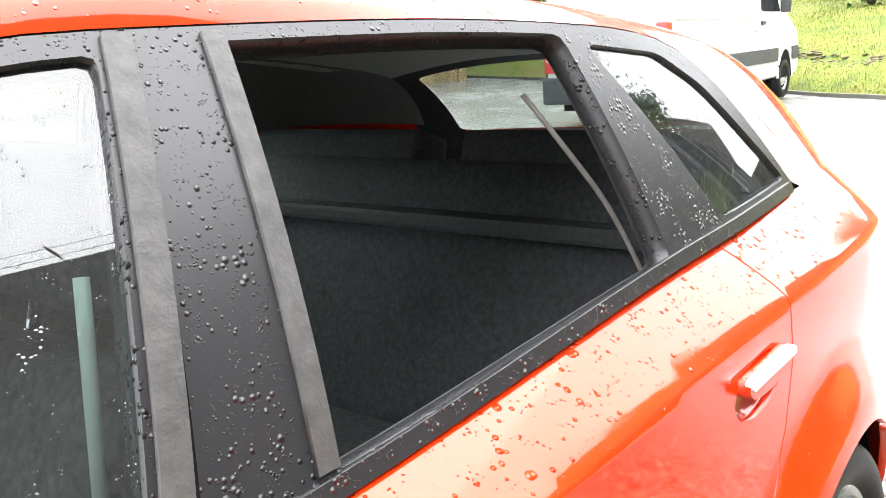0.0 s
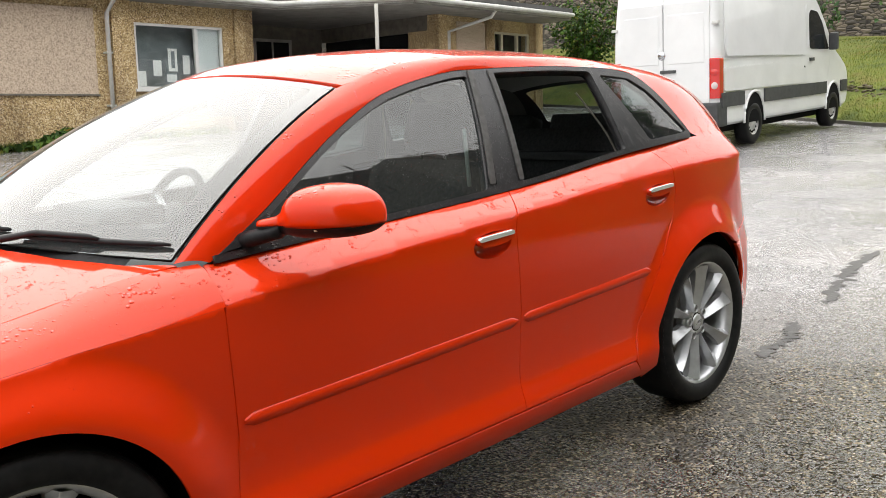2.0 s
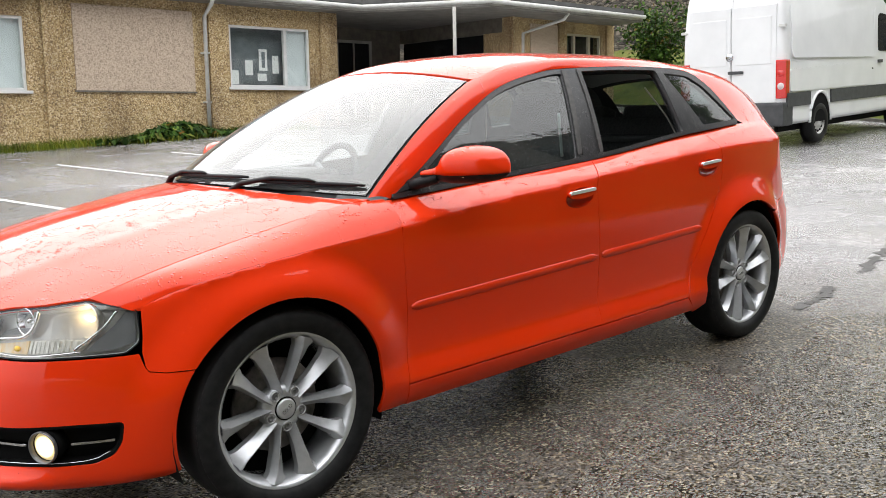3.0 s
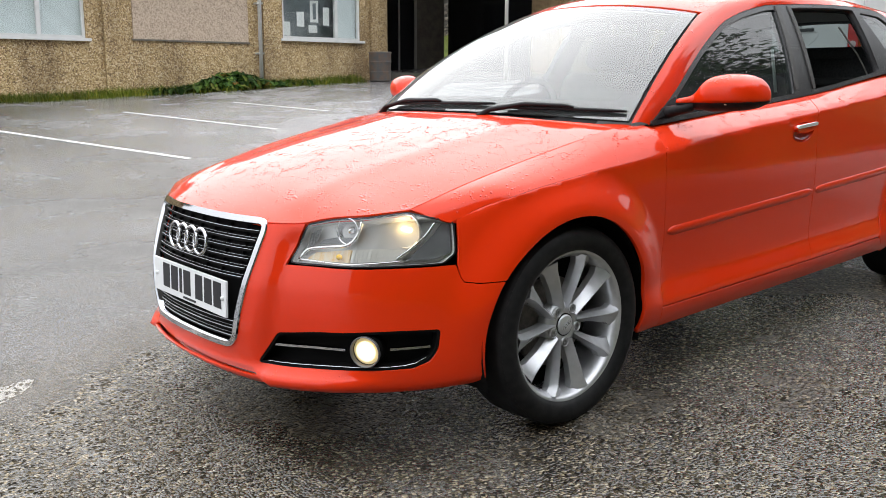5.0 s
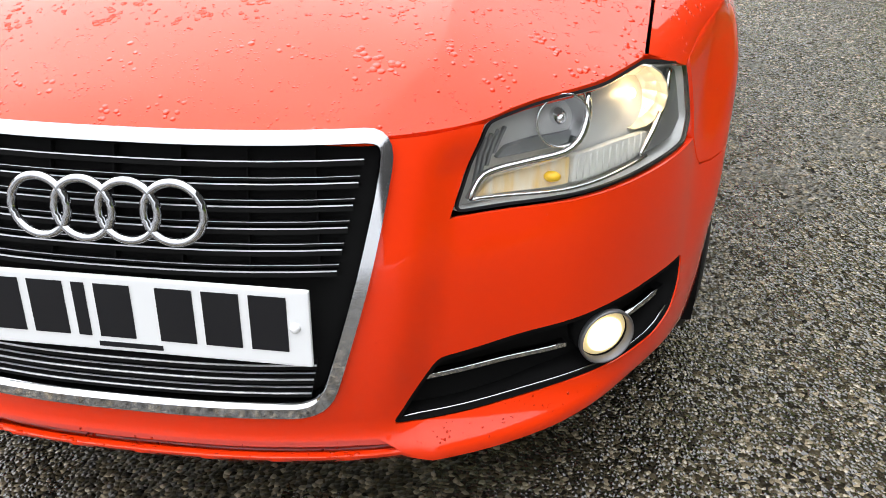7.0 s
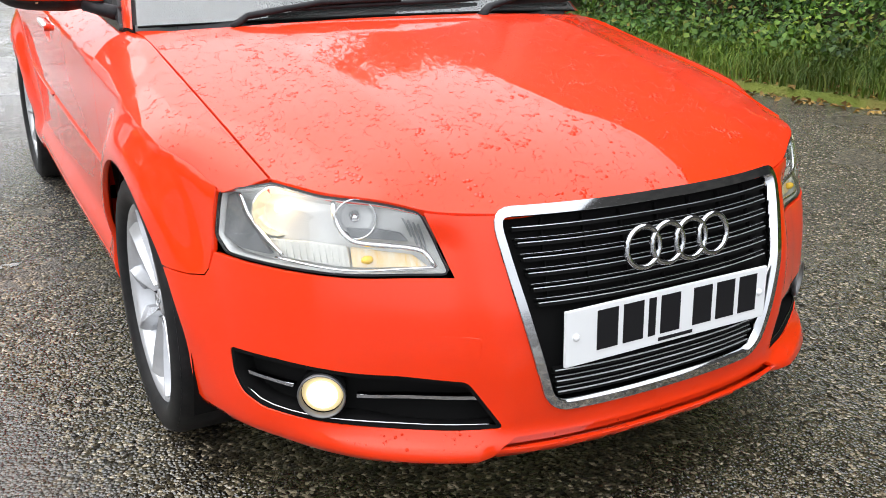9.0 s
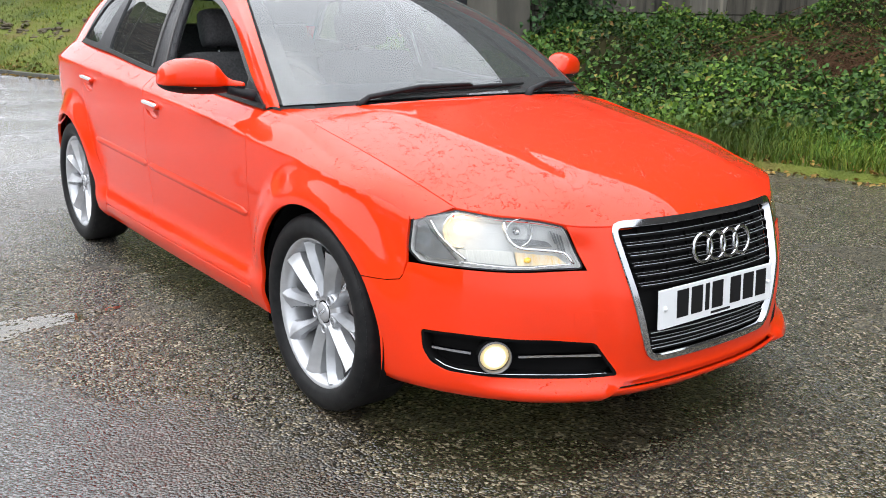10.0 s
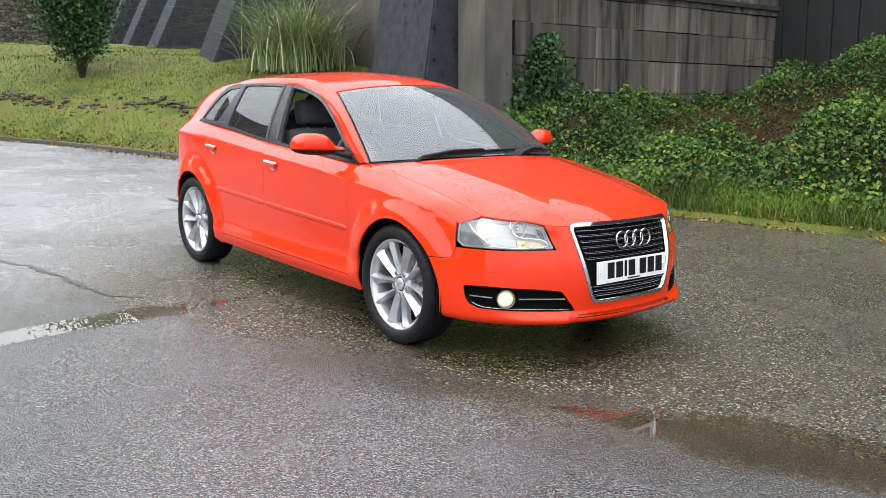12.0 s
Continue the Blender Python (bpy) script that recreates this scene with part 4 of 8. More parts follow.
# ---- surroundings ----
def lie(x, y):
    """The height of the car park at a place."""
    x, y = np.asarray(x, float), np.asarray(y, float)
    z = -0.0412 * np.clip(x, -40, 30)
    z = z + 0.046 * np.clip(-4.0 - y, 0, 16)
    z = z + 0.014 * np.clip(-4.0 - x, 0, 20)
    return z + 0.015 * np.clip(y - 2.5, 0, 3)


def smooth_line(pts, n):
    """A round line through points, by chord length."""
    p = np.array(pts, float)
    t = np.concatenate([[0], np.cumsum(np.linalg.norm(np.diff(p, axis=0), axis=1))])
    fs = [spline(list(zip(t, p[:, k]))) for k in range(p.shape[1])]
    tt = np.linspace(0, t[-1], n)
    return np.stack([f(tt) for f in fs], 1)


class Track:
    """A smooth line on the plan through points, measured along itself."""

    def __init__(self, pts, n=400):
        self.p = smooth_line(pts, n)
        self.s = np.concatenate([[0], np.cumsum(np.linalg.norm(np.diff(self.p, axis=0), axis=1))])

    def at(self, s):
        return np.array([np.interp(s, self.s, self.p[:, 0]), np.interp(s, self.s, self.p[:, 1])])

    def dist(self, x, y):
        q = np.stack([np.asarray(x).ravel(), np.asarray(y).ravel()], 1)
        out = np.array([np.min(np.hypot(*(self.p - r).T)) for r in q])
        return out.reshape(np.shape(x))


KERB = Track([(30, 12.6), (12, 7.8), (3, 5.25), (-1, 4.25), (-5, 3.15), (-8.5, 2.15), (-12, 0.9), (-15, -1.5), (-17.2, -4.8), (-18.6, -9), (-19.6, -14), (-21, -22), (-24, -34)])
kp = [tuple(p) for p in KERB.p[::8]]
kerb_zone = kp + [(-60, -34), (-60, 60), (30, 60)]


def s_of_x(x):
    return float(np.interp(-x, -KERB.p[:, 0], KERB.s))


def bank_height(x, y):
    d = KERB.dist(x, y)
    steep = 0.55 + 1.2 * smooth(-6.5, -11, x)
    lump = 0.10 * np.sin(1.3 * np.asarray(x) + 0.7) * np.sin(0.9 * np.asarray(y) + 2.0) * smooth(0.4, 1.5, d)
    step = 0.10 * smooth(1.05, 1.3, d) * smooth(-8, -10, x)
    return lie(x, y) + 0.06 + steep * (1 - np.exp(-np.maximum(d - 0.1, 0) / 2.9)) + lump + step


# ground
xs = np.concatenate([np.linspace(-400, -45, 12), np.linspace(-40, -12, 30), np.linspace(-11.5, 12, 90), np.linspace(13, 40, 20), np.linspace(50, 400, 10)])
ys = np.concatenate([np.linspace(-400, -32, 12), np.linspace(-28, -8, 24), np.linspace(-7.5, 8, 70), np.linspace(9, 30, 14), np.linspace(40, 400, 10)])
gx, gy = np.meshgrid(xs, ys)
gv = np.stack([gx.ravel(), gy.ravel(), lie(gx, gy).ravel()], 1)
nx_ = len(xs)
gf = [(j * nx_ + i, j * nx_ + i + 1, (j + 1) * nx_ + i + 1, (j + 1) * nx_ + i) for j in range(len(ys) - 1) for i in range(nx_ - 1)]
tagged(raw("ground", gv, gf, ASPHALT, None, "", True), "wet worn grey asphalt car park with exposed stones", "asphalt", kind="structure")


def ribbon(name, u_rows, material, label, category):
    """A sheet from rows of places."""
    n = len(u_rows[0])
    v = [tuple(p) for r in u_rows for p in r]
    f = [(i * n + j, (i + 1) * n + j, (i + 1) * n + j + 1, i * n + j + 1) for i in range(len(u_rows) - 1) for j in range(n - 1)]
    return tagged(raw(name, v, f, material, None, "", True), label, category, kind="structure")


# grass bank, offset outwards from the kerb
rows = []
off = np.concatenate([[-0.02, 0.02, 0.10, 0.25], np.linspace(0.5, 6, 18), np.linspace(7, 30, 12)])
for s in np.concatenate([np.linspace(0, 16, 14), np.linspace(16.5, 54, 90), np.linspace(55, KERB.s[-1], 12)]):
    a, b = KERB.at(s - 0.6), KERB.at(s + 0.6)
    t = (b - a) / max(np.linalg.norm(b - a), 1e-6)
    nrm = np.array([t[1], -t[0]])
    c = KERB.at(s)
    p = c + nrm * off[:, None]
    zz = bank_height(p[:, 0], p[:, 1])
    zz[0] = float(lie(*p[0])) - 0.04
    rows.append(np.stack([p[:, 0], p[:, 1], zz], 1))
ribbon("grass_bank", rows, GRASS, "mossy green grass bank rising from the kerb to the wall", "bank")

# kerb stones
kerb = thing("kerb", "low worn concrete kerb edging the grass", "kerb", kind="structure")
me0 = None
for i, s in enumerate(np.arange(s_of_x(-5.5), 66, 0.92)):
    a, b = KERB.at(s), KERB.at(s + 0.905)
    if me0 is None:
        ob = part("kerb_stone", box(bmesh.new(), (0, -0.06, -0.15), (0.905, 0.06, 0.07), None, 0.014), KERB_STONE, kerb)
        me0 = ob.data
    else:
        ob = new("kerb_stone", me0)
        ob.parent = kerb
    ang = math.atan2(b[1] - a[1], b[0] - a[0])
    za, zb_ = float(lie(*a)), float(lie(*b))
    ob.matrix_basis = Matrix.Translation((a[0], a[1], za + 0.006 * math.sin(5 * i))) @ Matrix.Rotation(ang, 4, "Z") @ Matrix.Rotation(-math.atan2(zb_ - za, 0.905), 4, "Y")

# retaining walls: block wall on one side of the corner pier, buttressed dark wall on the other
CORNER = np.array([-5.5, 5.9])
DIR_L, DIR_R = np.array([-0.985, 0.17]), np.array([0.03, 1.0])


def slab_wall(name, a, b, z0, z1, thick, material, label):
    """A straight wall; its face runs from a to b, thick to the far side."""
    a, b = np.array(a, float), np.array(b, float)
    L = np.linalg.norm(b - a)
    m = Matrix.Translation((a[0], a[1], 0)) @ Matrix.Rotation(math.atan2(b[1] - a[1], b[0] - a[0]), 4, "Z")
    return tagged(boxed(name, (0, min(0, thick), z0), (L, max(0, thick), z1), material, None, "", 0.0, m), label, "wall", kind="structure")


wall_left = slab_wall("wall_dark", CORNER, CORNER + DIR_L * 36, 0.0, 4.9, -0.9, TAN_WALL, "tall dark stained retaining wall with raking buttresses")
wall_right = slab_wall("wall_blocks", CORNER + np.array([-0.12, 0]), CORNER + np.array([-0.12, 0]) + DIR_R * 9.0, 0.0, 6.2, 0.9, TAN_WALL, "retaining wall of large weathered stone blocks")
slab_wall("wall_rubble", CORNER + DIR_L * 34, (-29.0, -9.0), 0.0, 6.4, -0.9, RUBBLE, "rough brown rubble retaining wall with ivy")
slab_wall("wall_rubble_far", (-29.0, -9.0), (-25.5, -34.0), 0.0, 13.0, -0.9, RUBBLE, "rough brown rubble retaining wall")
rng = random.Random(4)
course_z = 0.55
row = 0
shapes = {}
while course_z < 5.6:
    h = rng.choice((0.46, 0.52, 0.56))
    s = 0.35 if row % 2 else 0.0
    while s < 9.0:
        L = rng.choice((0.9, 1.3, 1.8))
        key = (L, h)
        if key not in shapes:
            ob = part("stone_block", box(bmesh.new(), (0, -0.10, 0), (L - 0.012, 0.14, h - 0.012), None, 0.010), BLOCK, wall_right)
            shapes[key] = ob.data
        else:
            ob = new("stone_block", shapes[key])
            ob.parent = wall_right
        p = CORNER + DIR_R * s
        ob.matrix_basis = Matrix.Translation((p[0] + rng.uniform(-0.015, 0.03), p[1], course_z)) @ Matrix.Rotation(math.atan2(DIR_R[1], DIR_R[0]), 4, "Z") @ Matrix.Rotation(radians(rng.uniform(-0.4, 0.4)), 4, "Y")
        s += L
    course_z += h
    row += 1
# ledge along the block wall
p = CORNER + np.array([0.02, 0])
boxed("ledge", (0, -0.16, 4.02), (9.0, 0.0, 4.10), DARK_STONE, wall_right, "thin dark ledge", 0.0, Matrix.Translation((p[0], p[1], -0.9)) @ Matrix.Rotation(math.atan2(DIR_R[1], DIR_R[0]), 4, "Z"))
# corner pier
pm = Matrix.Translation((CORNER[0], CORNER[1], 0)) @ Matrix.Rotation(math.atan2(DIR_L[1], DIR_L[0]), 4, "Z")
tagged(boxed("pier", (-0.25, -0.2, 0.4), (0.55, 0.30, 6.2), CONCRETE, None, "", 0.02, pm), "streaked concrete pier at the wall's corner", "pier")


def buttress(k, width, proj, top_proj, height):
    p = CORNER + DIR_L * k
    ang = math.atan2(DIR_L[1], DIR_L[0])
    z0 = float(bank_height(p[0], p[1])) - 0.7
    w = width / 2
    v = [(-w, 0, 0), (w, 0, 0), (w, proj, 0), (-w, proj, 0), (-w, 0, height), (w, 0, height), (w, top_proj, height), (-w, top_proj, height)]
    f = [(0, 1, 5, 4), (1, 2, 6, 5), (2, 3, 7, 6), (3, 0, 4, 7), (4, 5, 6, 7), (3, 2, 1, 0)]
    bm = bmesh.new()
    vs = [bm.verts.new(c) for c in v]
    for q in f:
        bm.faces.new([vs[i] for i in q])
    bmesh.ops.recalc_face_normals(bm, faces=bm.faces[:])
    bmesh.ops.bevel(bm, geom=bm.edges[:], offset=0.03, segments=2, affect="EDGES")
    ob = part("buttress", bm, BUTTRESS, None)
    ob.matrix_world = Matrix.Translation((p[0], p[1], z0)) @ Matrix.Rotation(ang, 4, "Z")
    return tagged(ob, "raking dark tarred buttress against the wall", "buttress", "buttresses of the wall")


for k, w, pr in ((1.75, 2.1, 1.05), (8.4, 1.7, 2.5), (13.4, 1.5, 2.8), (17.8, 1.5, 2.8), (22.2, 1.5, 2.8), (26.6, 1.5, 2.8)):
    buttress(k, w, pr, 0.25, 5.4)

# dark boarded shed beside the block wall
shed = thing("timber_shed", "dark weathered board shed behind the undergrowth", "shed")
for i in range(44):
    x = -5.3 + i * 0.26
    boxed("board", (x, 13.2 + 0.03 * (i % 2), 0.6), (x + 0.245, 13.26 + 0.03 * (i % 2), 5.2), BOARD_DARK, shed, "", 0.004)
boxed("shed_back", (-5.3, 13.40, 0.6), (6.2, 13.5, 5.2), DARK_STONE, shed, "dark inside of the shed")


slab_wall("wall_far", (-46.0, 13.5), (34.0, 13.9), 0.0, 13.8, 0.9, DARK_STONE, "high dark wall behind the shed")
# post-and-wire fence along the top of the high wall
fence = thing("wire_fence", "leaning posts with three wires along the wall top", "fence")
for i in range(22):
    fx_ = -26.0 + 2.1 * i
    tube("post", [(fx_, 13.95, 13.75), (fx_ + 0.10, 13.90, 14.35), (fx_ + 0.28, 13.72, 14.75)], 0.035, DARK_STONE, fence, "", 6)
for h_, y_ in ((14.02, 13.93), (14.32, 13.90), (14.65, 13.76)):
    tube("wire", [(-26.4 + 5.0 * i, y_, h_ + 0.02 * (i % 2)) for i in range(11)], 0.014, DARK_STONE, fence, "dark fence wire", 5)



# ---- plants ----
def leaf_mesh(name, places, normal_bias, size, material, label, category, seed, fold=0.35, narrow=0.62, parent=None):
    """Many small folded leaves, each of two faces."""
    r = np.random.RandomState(seed)
    n = len(places)
    d = r.normal(size=(n, 3)) * 0.75 + np.asarray(normal_bias)
    d /= np.linalg.norm(d, axis=1)[:, None]
    a = r.normal(size=(n, 3))
    a -= (a * d).sum(1)[:, None] * d
    a /= np.maximum(np.linalg.norm(a, axis=1), 1e-6)[:, None]
    b = np.cross(d, a)
    sz = size * r.uniform(0.55, 1.35, n)[:, None]
    p = np.asarray(places)
    v = np.empty((n, 4, 3))
    v[:, 0] = p - a * sz * 0.5
    v[:, 1] = p + b * sz * narrow * 0.5 + d * sz * fold * 0.4
    v[:, 2] = p + a * sz * 0.5 - d * sz * 0.15
    v[:, 3] = p - b * sz * narrow * 0.5 + d * sz * fold * 0.4
    me = bpy.data.meshes.new(name)
    i = np.arange(n)[:, None] * 4
    f = np.concatenate([i + [0, 1, 2], i + [0, 2, 3]], 1).reshape(-1, 3)
    me.vertices.add(n * 4)
    me.vertices.foreach_set("co", v.ravel())
    me.loops.add(len(f) * 3)
    me.loops.foreach_set("vertex_index", f.ravel().astype(np.int32))
    me.polygons.add(len(f))
    me.polygons.foreach_set("loop_start", np.arange(0, len(f) * 3, 3, dtype=np.int32))
    me.update(calc_edges=True)
    ob = link(name, me, material, parent)
    if parent is None:
        tagged(ob, label, category, kind="stuff")
    elif label:
        ob["label"] = label
    return ob


def blade_mesh(name, feet, height, lean, width, material, label, category, seed, parent=None, bend=2):
    """Grass blades: tapering strips that bow over."""
    r = np.random.RandomState(seed)
    n = len(feet)
    feet = np.asarray(feet)
    ang = r.uniform(0, 2 * math.pi, n)
    dirs = np.stack([np.cos(ang), np.sin(ang), 0 * ang], 1)
    sidev = np.stack([-np.sin(ang), np.cos(ang), 0 * ang], 1)
    h = (height * r.uniform(0.5, 1.3, n))[:, None]
    le = (lean * r.uniform(0.2, 1.4, n))[:, None]
    w = (width * r.uniform(0.7, 1.3, n))[:, None]
    k = bend
    rows_ = []
    for j in range(k + 1):
        t = j / k
        c = feet + dirs * le * h * t ** 2 + np.array([0, 0, 1]) * h * (t - 0.35 * le * t ** 3)
        ww = w * (1 - 0.92 * t) * 0.5
        rows_ += [c - sidev * ww, c + sidev * ww]
    v = np.stack(rows_, 1)
    m_ = 2 * (k + 1)
    i = np.arange(n)[:, None] * m_
    f = np.concatenate([i + [2 * j, 2 * j + 1, 2 * j + 3, 2 * j + 2] for j in range(k)], 1).reshape(-1, 4)
    me = bpy.data.meshes.new(name)
    me.vertices.add(n * m_)
    me.vertices.foreach_set("co", v.ravel())
    me.loops.add(len(f) * 4)
    me.loops.foreach_set("vertex_index", f.ravel().astype(np.int32))
    me.polygons.add(len(f))
    me.polygons.foreach_set("loop_start", np.arange(0, len(f) * 4, 4, dtype=np.int32))
    me.update(calc_edges=True)
    ob = link(name, me, material, parent)
    if parent is None:
        tagged(ob, label, category, kind="stuff")
    else:
        tagged(ob, kind="stuff")
    return ob


r = np.random.RandomState(7)


def bank_points(n, s0, s1, d0, d1, seed, power=1.0):
    q = np.random.RandomState(seed)
    s = q.uniform(s0, s1, n)
    d = d0 + (d1 - d0) * q.uniform(0, 1, n) ** power
    c = np.stack([np.interp(s, KERB.s, KERB.p[:, 0]), np.interp(s, KERB.s, KERB.p[:, 1])], 1)
    e = np.stack([np.interp(s + 0.5, KERB.s, KERB.p[:, 0]), np.interp(s + 0.5, KERB.s, KERB.p[:, 1])], 1)
    t = e - c
    t /= np.maximum(np.linalg.norm(t, axis=1), 1e-9)[:, None]
    p = c + np.stack([t[:, 1], -t[:, 0]], 1) * d[:, None]
    return p, s, d


# lawn on the bank, left of the undergrowth
p, s, d = bank_points(70000, s_of_x(-5.0), s_of_x(-18.5), 0.08, 8.0, 11, 1.3)
keep = ~((p[:, 1] > CORNER[1] + (p[:, 0] - CORNER[0]) * -0.172 - 0.1) & (p[:, 0] < CORNER[0]))
p = p[keep]
blade_mesh("grass", np.stack([p[:, 0], p[:, 1], bank_height(p[:, 0], p[:, 1])], 1), 0.055, 1.0, 0.012, GRASS_BLADE, "short rough mossy grass on the bank", "grass", 12, None, 2)
# longer verge grass in front of the undergrowth
p, s, d = bank_points(34000, s_of_x(9.0), s_of_x(-6.5), 0.02, 1.15, 13)
blade_mesh("verge_grass", np.stack([p[:, 0], p[:, 1], bank_height(p[:, 0], p[:, 1])], 1), 0.19, 0.95, 0.010, VERGE_BLADE, "long rough grass along the kerb", "grass", 14, None, 3)
p, s, d = bank_points(2600, s_of_x(9.0), s_of_x(-14), -0.22, 0.30, 15)
leaf_mesh("fallen_leaves", np.stack([p[:, 0], p[:, 1], np.where(d[...] > 0.0, bank_height(p[:, 0], p[:, 1]), lie(p[:, 0], p[:, 1])) + 0.015], 1), (0, 0, 2.0), 0.055, FALLEN, "yellow and brown fallen leaves on the verge", "leaves", 16)


# undergrowth: a lumpy mass of brambles and ivy
def mass(x, y):
    d = KERB.dist(x, y)
    a = smooth(0.35, 1.9, d)
    h = 0.34 + 0.20 * np.sin(1.7 * x + 0.6) * np.sin(1.4 * y + 0.3) + 0.16 * np.sin(3.9 * x + 1.0 + 1.3 * y) + 0.10 * np.sin(6.1 * y - 2.3 * x) + 0.09 * np.sin(4.7 * x + 0.4) * np.sin(5.3 * y + 1.1)
    h = h + 0.95 * np.exp(-(((x - 1.2) / 1.1) ** 2 + ((y - 6.2) / 0.85) ** 2)) + 0.7 * np.exp(-(((x - 3.4) / 1.6) ** 2 + ((y - 7.3) / 1.2) ** 2)) + 1.05 * np.exp(-(((x + 1.6) / 1.7) ** 2 + ((y - 10.6) / 1.3) ** 2))
    h = h - 0.55 * np.exp(-(((x + 1.55) / 1.4) ** 2 + ((y - 8.0) / 0.9) ** 2))
    return bank_height(x, y) + a * np.maximum(h, 0.10)


def zone_points(n, seed):
    q = np.random.RandomState(seed)
    x = q.uniform(-6.3, 9.0, n * 2)
    y = q.uniform(3.0, 13.0, n * 2)
    ky = np.interp(-x, -KERB.p[:, 0], KERB.p[:, 1])
    ok = (y > ky + 0.45) & (y < ky + 8.5)
    ok &= ~((x < CORNER[0] + 0.2) & (y > CORNER[1] - 0.4))
    return x[ok][:n], y[ok][:n]


ux, uy = np.meshgrid(np.linspace(-6.4, 10, 110), np.linspace(0.35, 9.0, 60))
uy = uy + np.interp(-ux, -KERB.p[:, 0], KERB.p[:, 1])
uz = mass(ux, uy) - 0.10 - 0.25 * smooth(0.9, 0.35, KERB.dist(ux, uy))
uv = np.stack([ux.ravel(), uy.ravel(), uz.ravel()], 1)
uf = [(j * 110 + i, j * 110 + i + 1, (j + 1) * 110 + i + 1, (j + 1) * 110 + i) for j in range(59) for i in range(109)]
tagged(raw("undergrowth_mound", uv, uf, SOIL, None, "", True), "dark tangled soil and stems, the shade under the brambles in their colour", "undergrowth", kind="stuff")
x, y = zone_points(165000, 21)
bare = np.hypot((x + 1.55) / 1.1, (y - 8.05) / 0.55) < np.random.RandomState(4).uniform(0.7, 1.25, len(x))
x, y = x[~bare], y[~bare]
z = mass(x, y) + np.random.RandomState(3).normal(0, 0.055, len(x))
leaf_mesh("bramble_leaves", np.stack([x, y, z], 1), (0.25, -0.55, 0.9), 0.062, IVY, "dense green bramble and ivy leaves on the bank", "undergrowth", 22)
x, y = zone_points(42000, 23)
sel = (np.sin(1.1 * x + 0.4) * np.sin(0.8 * y + 1.0) > 0.70) | (np.hypot((x - 1.3) / 1.6, (y - 6.0) / 1.3) < 1)
x, y = x[sel], y[sel]
leaf_mesh("broad_leaves", np.stack([x, y, mass(x, y) + 0.08 + np.random.RandomState(5).normal(0, 0.05, len(x))], 1), (0.3, -0.5, 1.1), 0.060, BROAD_LEAF, "broad pale green leaves over the brambles", "undergrowth", 24, 0.25, 0.8)
# bare brown stems in the hollow
q = np.random.RandomState(31)
sv, sf = [], []
for i in range(1100):
    cx, cy = -1.55 + q.normal(0, 1.0), 8.1 + q.normal(0, 0.62)
    a = q.uniform(0, 2 * math.pi)
    L = q.uniform(0.3, 0.9)
    z0 = float(mass(cx, cy)) - 0.08
    dx, dy = math.cos(a) * L, math.sin(a) * L
    rise = q.uniform(0.05, 0.35)
    k = len(sv)
    w = 0.0038
    pts = [(cx, cy, z0), (cx + dx * 0.5, cy + dy * 0.5, z0 + rise), (cx + dx, cy + dy, z0 + rise * 0.6)]
    for px_, py_, pz_ in pts:
        sv += [(px_ - w, py_, pz_ - w), (px_ + w, py_, pz_ - w), (px_, py_, pz_ + w)]
    for j in range(2):
        for m_ in range(3):
            sf.append((k + 3 * j + m_, k + 3 * j + (m_ + 1) % 3, k + 3 * j + 3 + (m_ + 1) % 3, k + 3 * j + 3 + m_))
tagged(raw("dead_stems", sv, sf, TWIG), "bare brown bramble stems in a hollow", "undergrowth", kind="stuff")
# ivy climbing by the pier
q = np.random.RandomState(33)
n = 2400
tt = q.uniform(0, 1, n)
px_ = CORNER[0] + 0.25 + q.normal(0, 0.10, n)
py_ = CORNER[1] + 0.9 + q.normal(0, 0.55, n) * (1.1 - tt)
leaf_mesh("climbing_ivy", np.stack([px_, py_, float(bank_height(CORNER[0], CORNER[1])) + 0.2 + 1.5 * tt], 1), (1.0, -0.5, 0.4), 0.085, BUSH_LEAF, "dark ivy climbing the block wall", "ivy", 34)


def shrub(name, x, y, height, radius, leaves, seed, label, size=0.07, z0=None, mat_=None, stems=9):
    """A bush: forked stems under a ragged crown of leaves."""
    q = np.random.RandomState(seed)
    base = float(bank_height(x, y)) if z0 is None else z0
    t = thing(name, label, "bush", Matrix.Translation((x, y, base)))
    places = []
    for i in range(stems):
        a = 2 * math.pi * i / stems + q.uniform(-0.3, 0.3)
        sp = q.uniform(0.35, 1.0) * radius
        tip = (math.cos(a) * sp, math.sin(a) * sp, height * q.uniform(0.62, 1.0))
        mid = (tip[0] * 0.35, tip[1] * 0.35, tip[2] * 0.45)
        tube("stem", [(0.02 * math.cos(a), 0.02 * math.sin(a), -0.05), mid, tip], [0.030, 0.020, 0.006], BARK, t, "", 6)
        m_ = leaves // stems
        u = q.uniform(0.22, 1.02, m_)
        c = np.array([np.interp(u, [0, 0.45, 1], [0, mid[k], tip[k]]) for k in range(3)]).T
        places.append(c + q.normal(size=(m_, 3)) * np.array([0.2, 0.2, 0.16]) * radius * (0.6 + 0.7 * u)[:, None])
    leaf_mesh("crown", np.vstack(places), (0.1, -0.2, 0.5), size, mat_ or BUSH_LEAF, "dark green leaves", "", seed + 1, parent=t)
    return t


